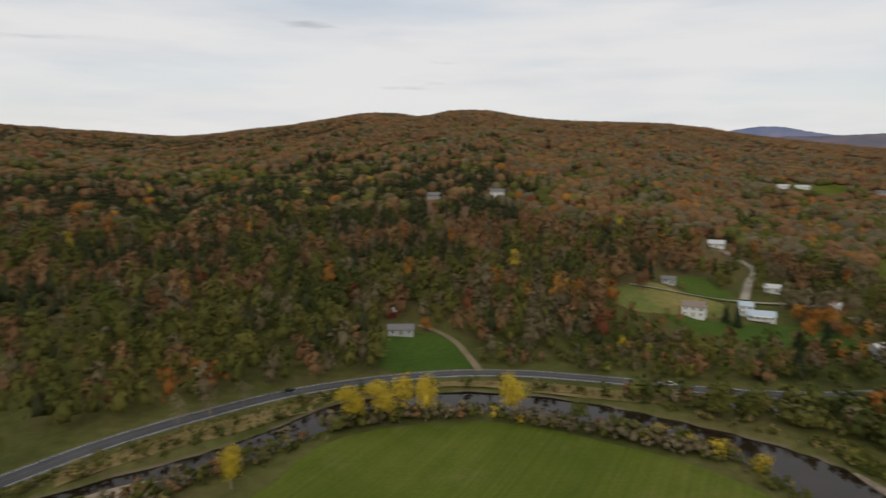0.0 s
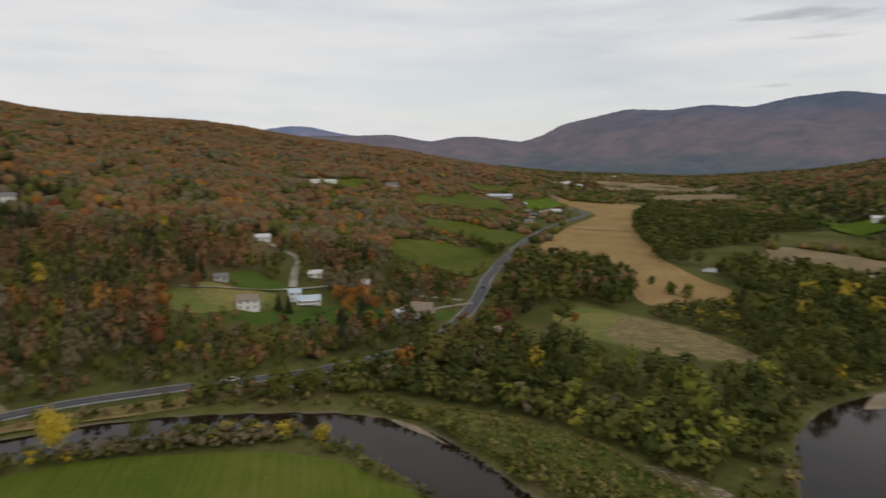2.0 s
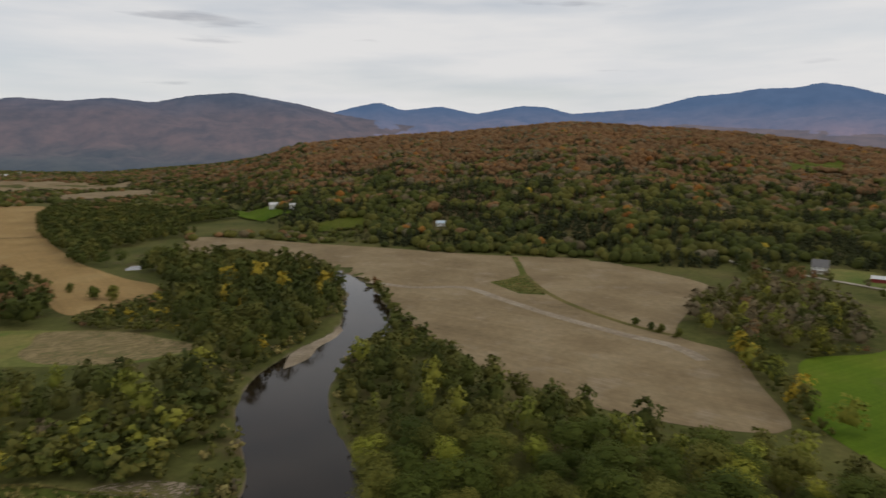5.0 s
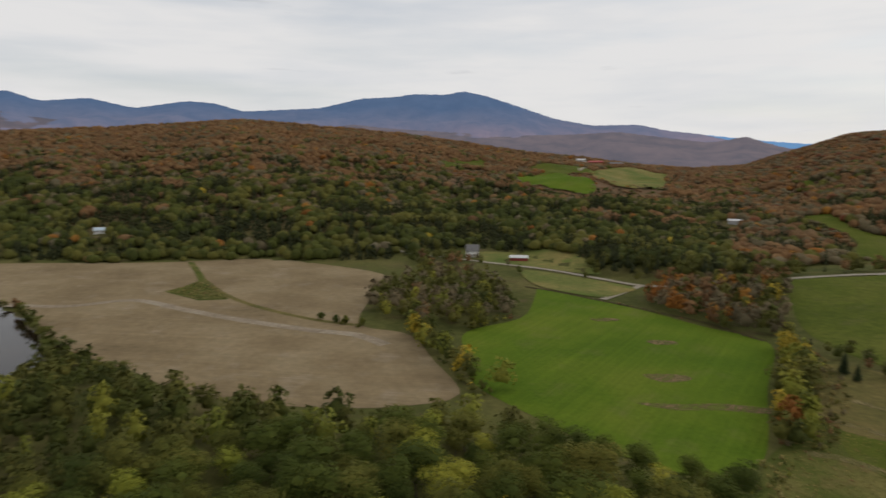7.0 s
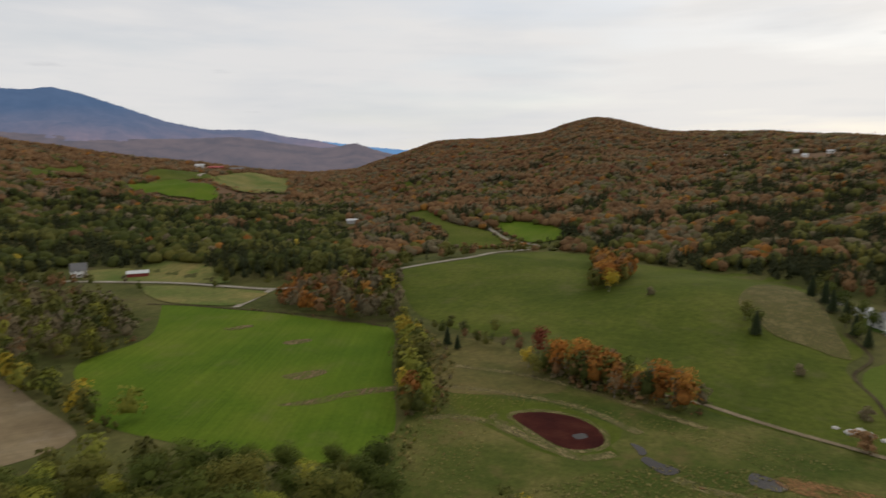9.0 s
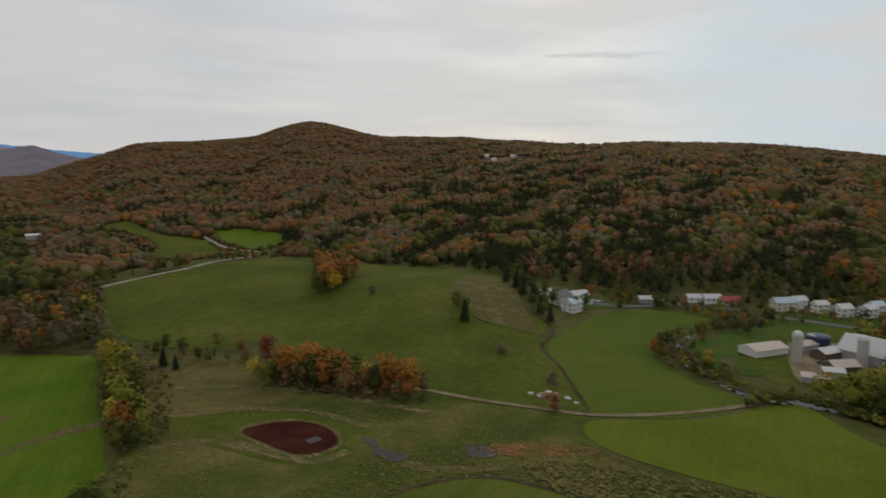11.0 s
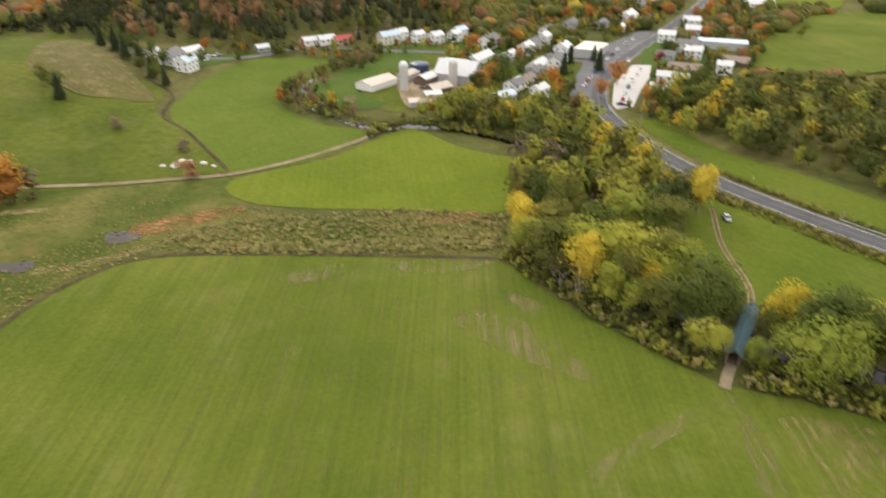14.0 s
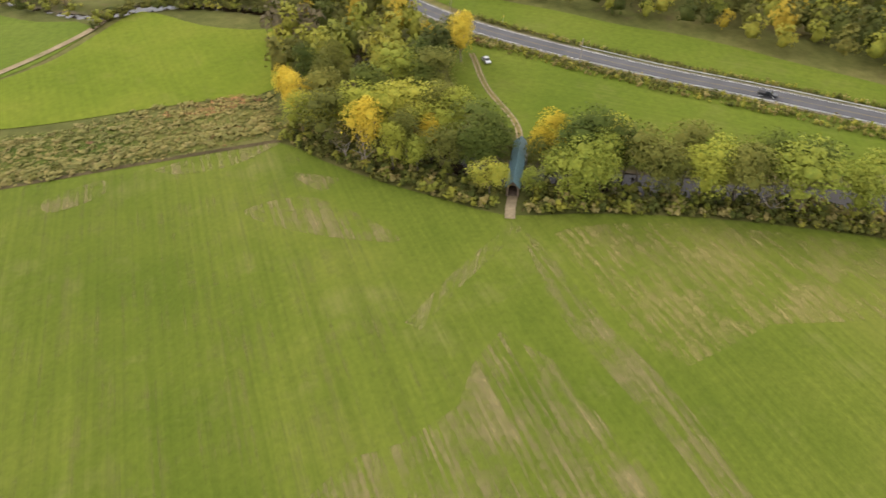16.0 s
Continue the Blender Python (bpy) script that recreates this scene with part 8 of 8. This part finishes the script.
vehicle(92, 249, -20, CARS["white"], "car", "white car on the highway by the river")
vehicle(300, 326, 44, CARS["black"], "car", "dark car on the far stretch of road")
vehicle(352, 372, 40, CARS["silver"], "car", "grey car on the far stretch of road")
lots = [(-214, -268, 38), (-220, -274, 38), (-226, -279, 38), (-236, -288, 38), (-242, -293, 38), (-252, -302, 38), (-262, -310, 38), (-272, -317, 38), (-284, -327, 38), (-300, -338, 38), (-316, -350, 38), (-214, -238, 45), (-222, -246, 45), (-232, -255, 45), (-242, -264, 45), (-252, -272, 45), (-262, -281, 45), (-208, -232, 130), (-46, -412, 20), (-52, -414, 20), (-92, -428, 10), (-150, -400, 30), (-205, -330, 80), (-200, -309, 80), (-270, -300, 45), (-186, -280, 60), (-44, -402, 60), (-136, -300, 20)]
tones = list(CARS)
for n, (cx, cy, ct) in enumerate(lots):
    tone = tones[(n * 3) % 5 if n % 2 else 0]
    tagged(vehicle(cx, cy, ct, CARS[tone], "pickup" if n % 5 == 4 else "car", f"{tone} {'pickup' if n % 5 == 4 else 'car'} parked in the village"), group="parked vehicles")


# ---- rocks and logs ----
def rock(x, y, size, mat, label, sink=0.3):
    bm = bmesh.new()
    bmesh.ops.create_icosphere(bm, subdivisions=2, radius=1)
    for v in bm.verts:
        v.co *= 1 + 0.35 * noise.noise(v.co * 1.3 + Vector((x, y, 0)))
        v.co = Vector((v.co.x * size * 1.3, v.co.y * size, v.co.z * size * 0.6))
    ob = part("rock", bm, mat)
    turned(ob, x, y, max(ground_at(x, y), -1.6) + size * sink, random.uniform(0, 180))
    return tagged(ob, label, "rock")


for rx, ry, rs in ((-9, -244, 1.6), (-12, -246, 1.8), (-15, -245, 1.4), (-19, -242, 1.2), (-22, -238, 0.9), (-5, -246, 1.0)):
    rock(rx, ry, rs, ROCK, "bleached white boulder beside the track")
for n in range(26):
    u = n / 25
    rock(104 + 22 * u + random.uniform(-3, 3), 232 - 12 * u + random.uniform(-6, 4), random.uniform(0.5, 1.2), STONE, "grey riprap stone on the river bank")
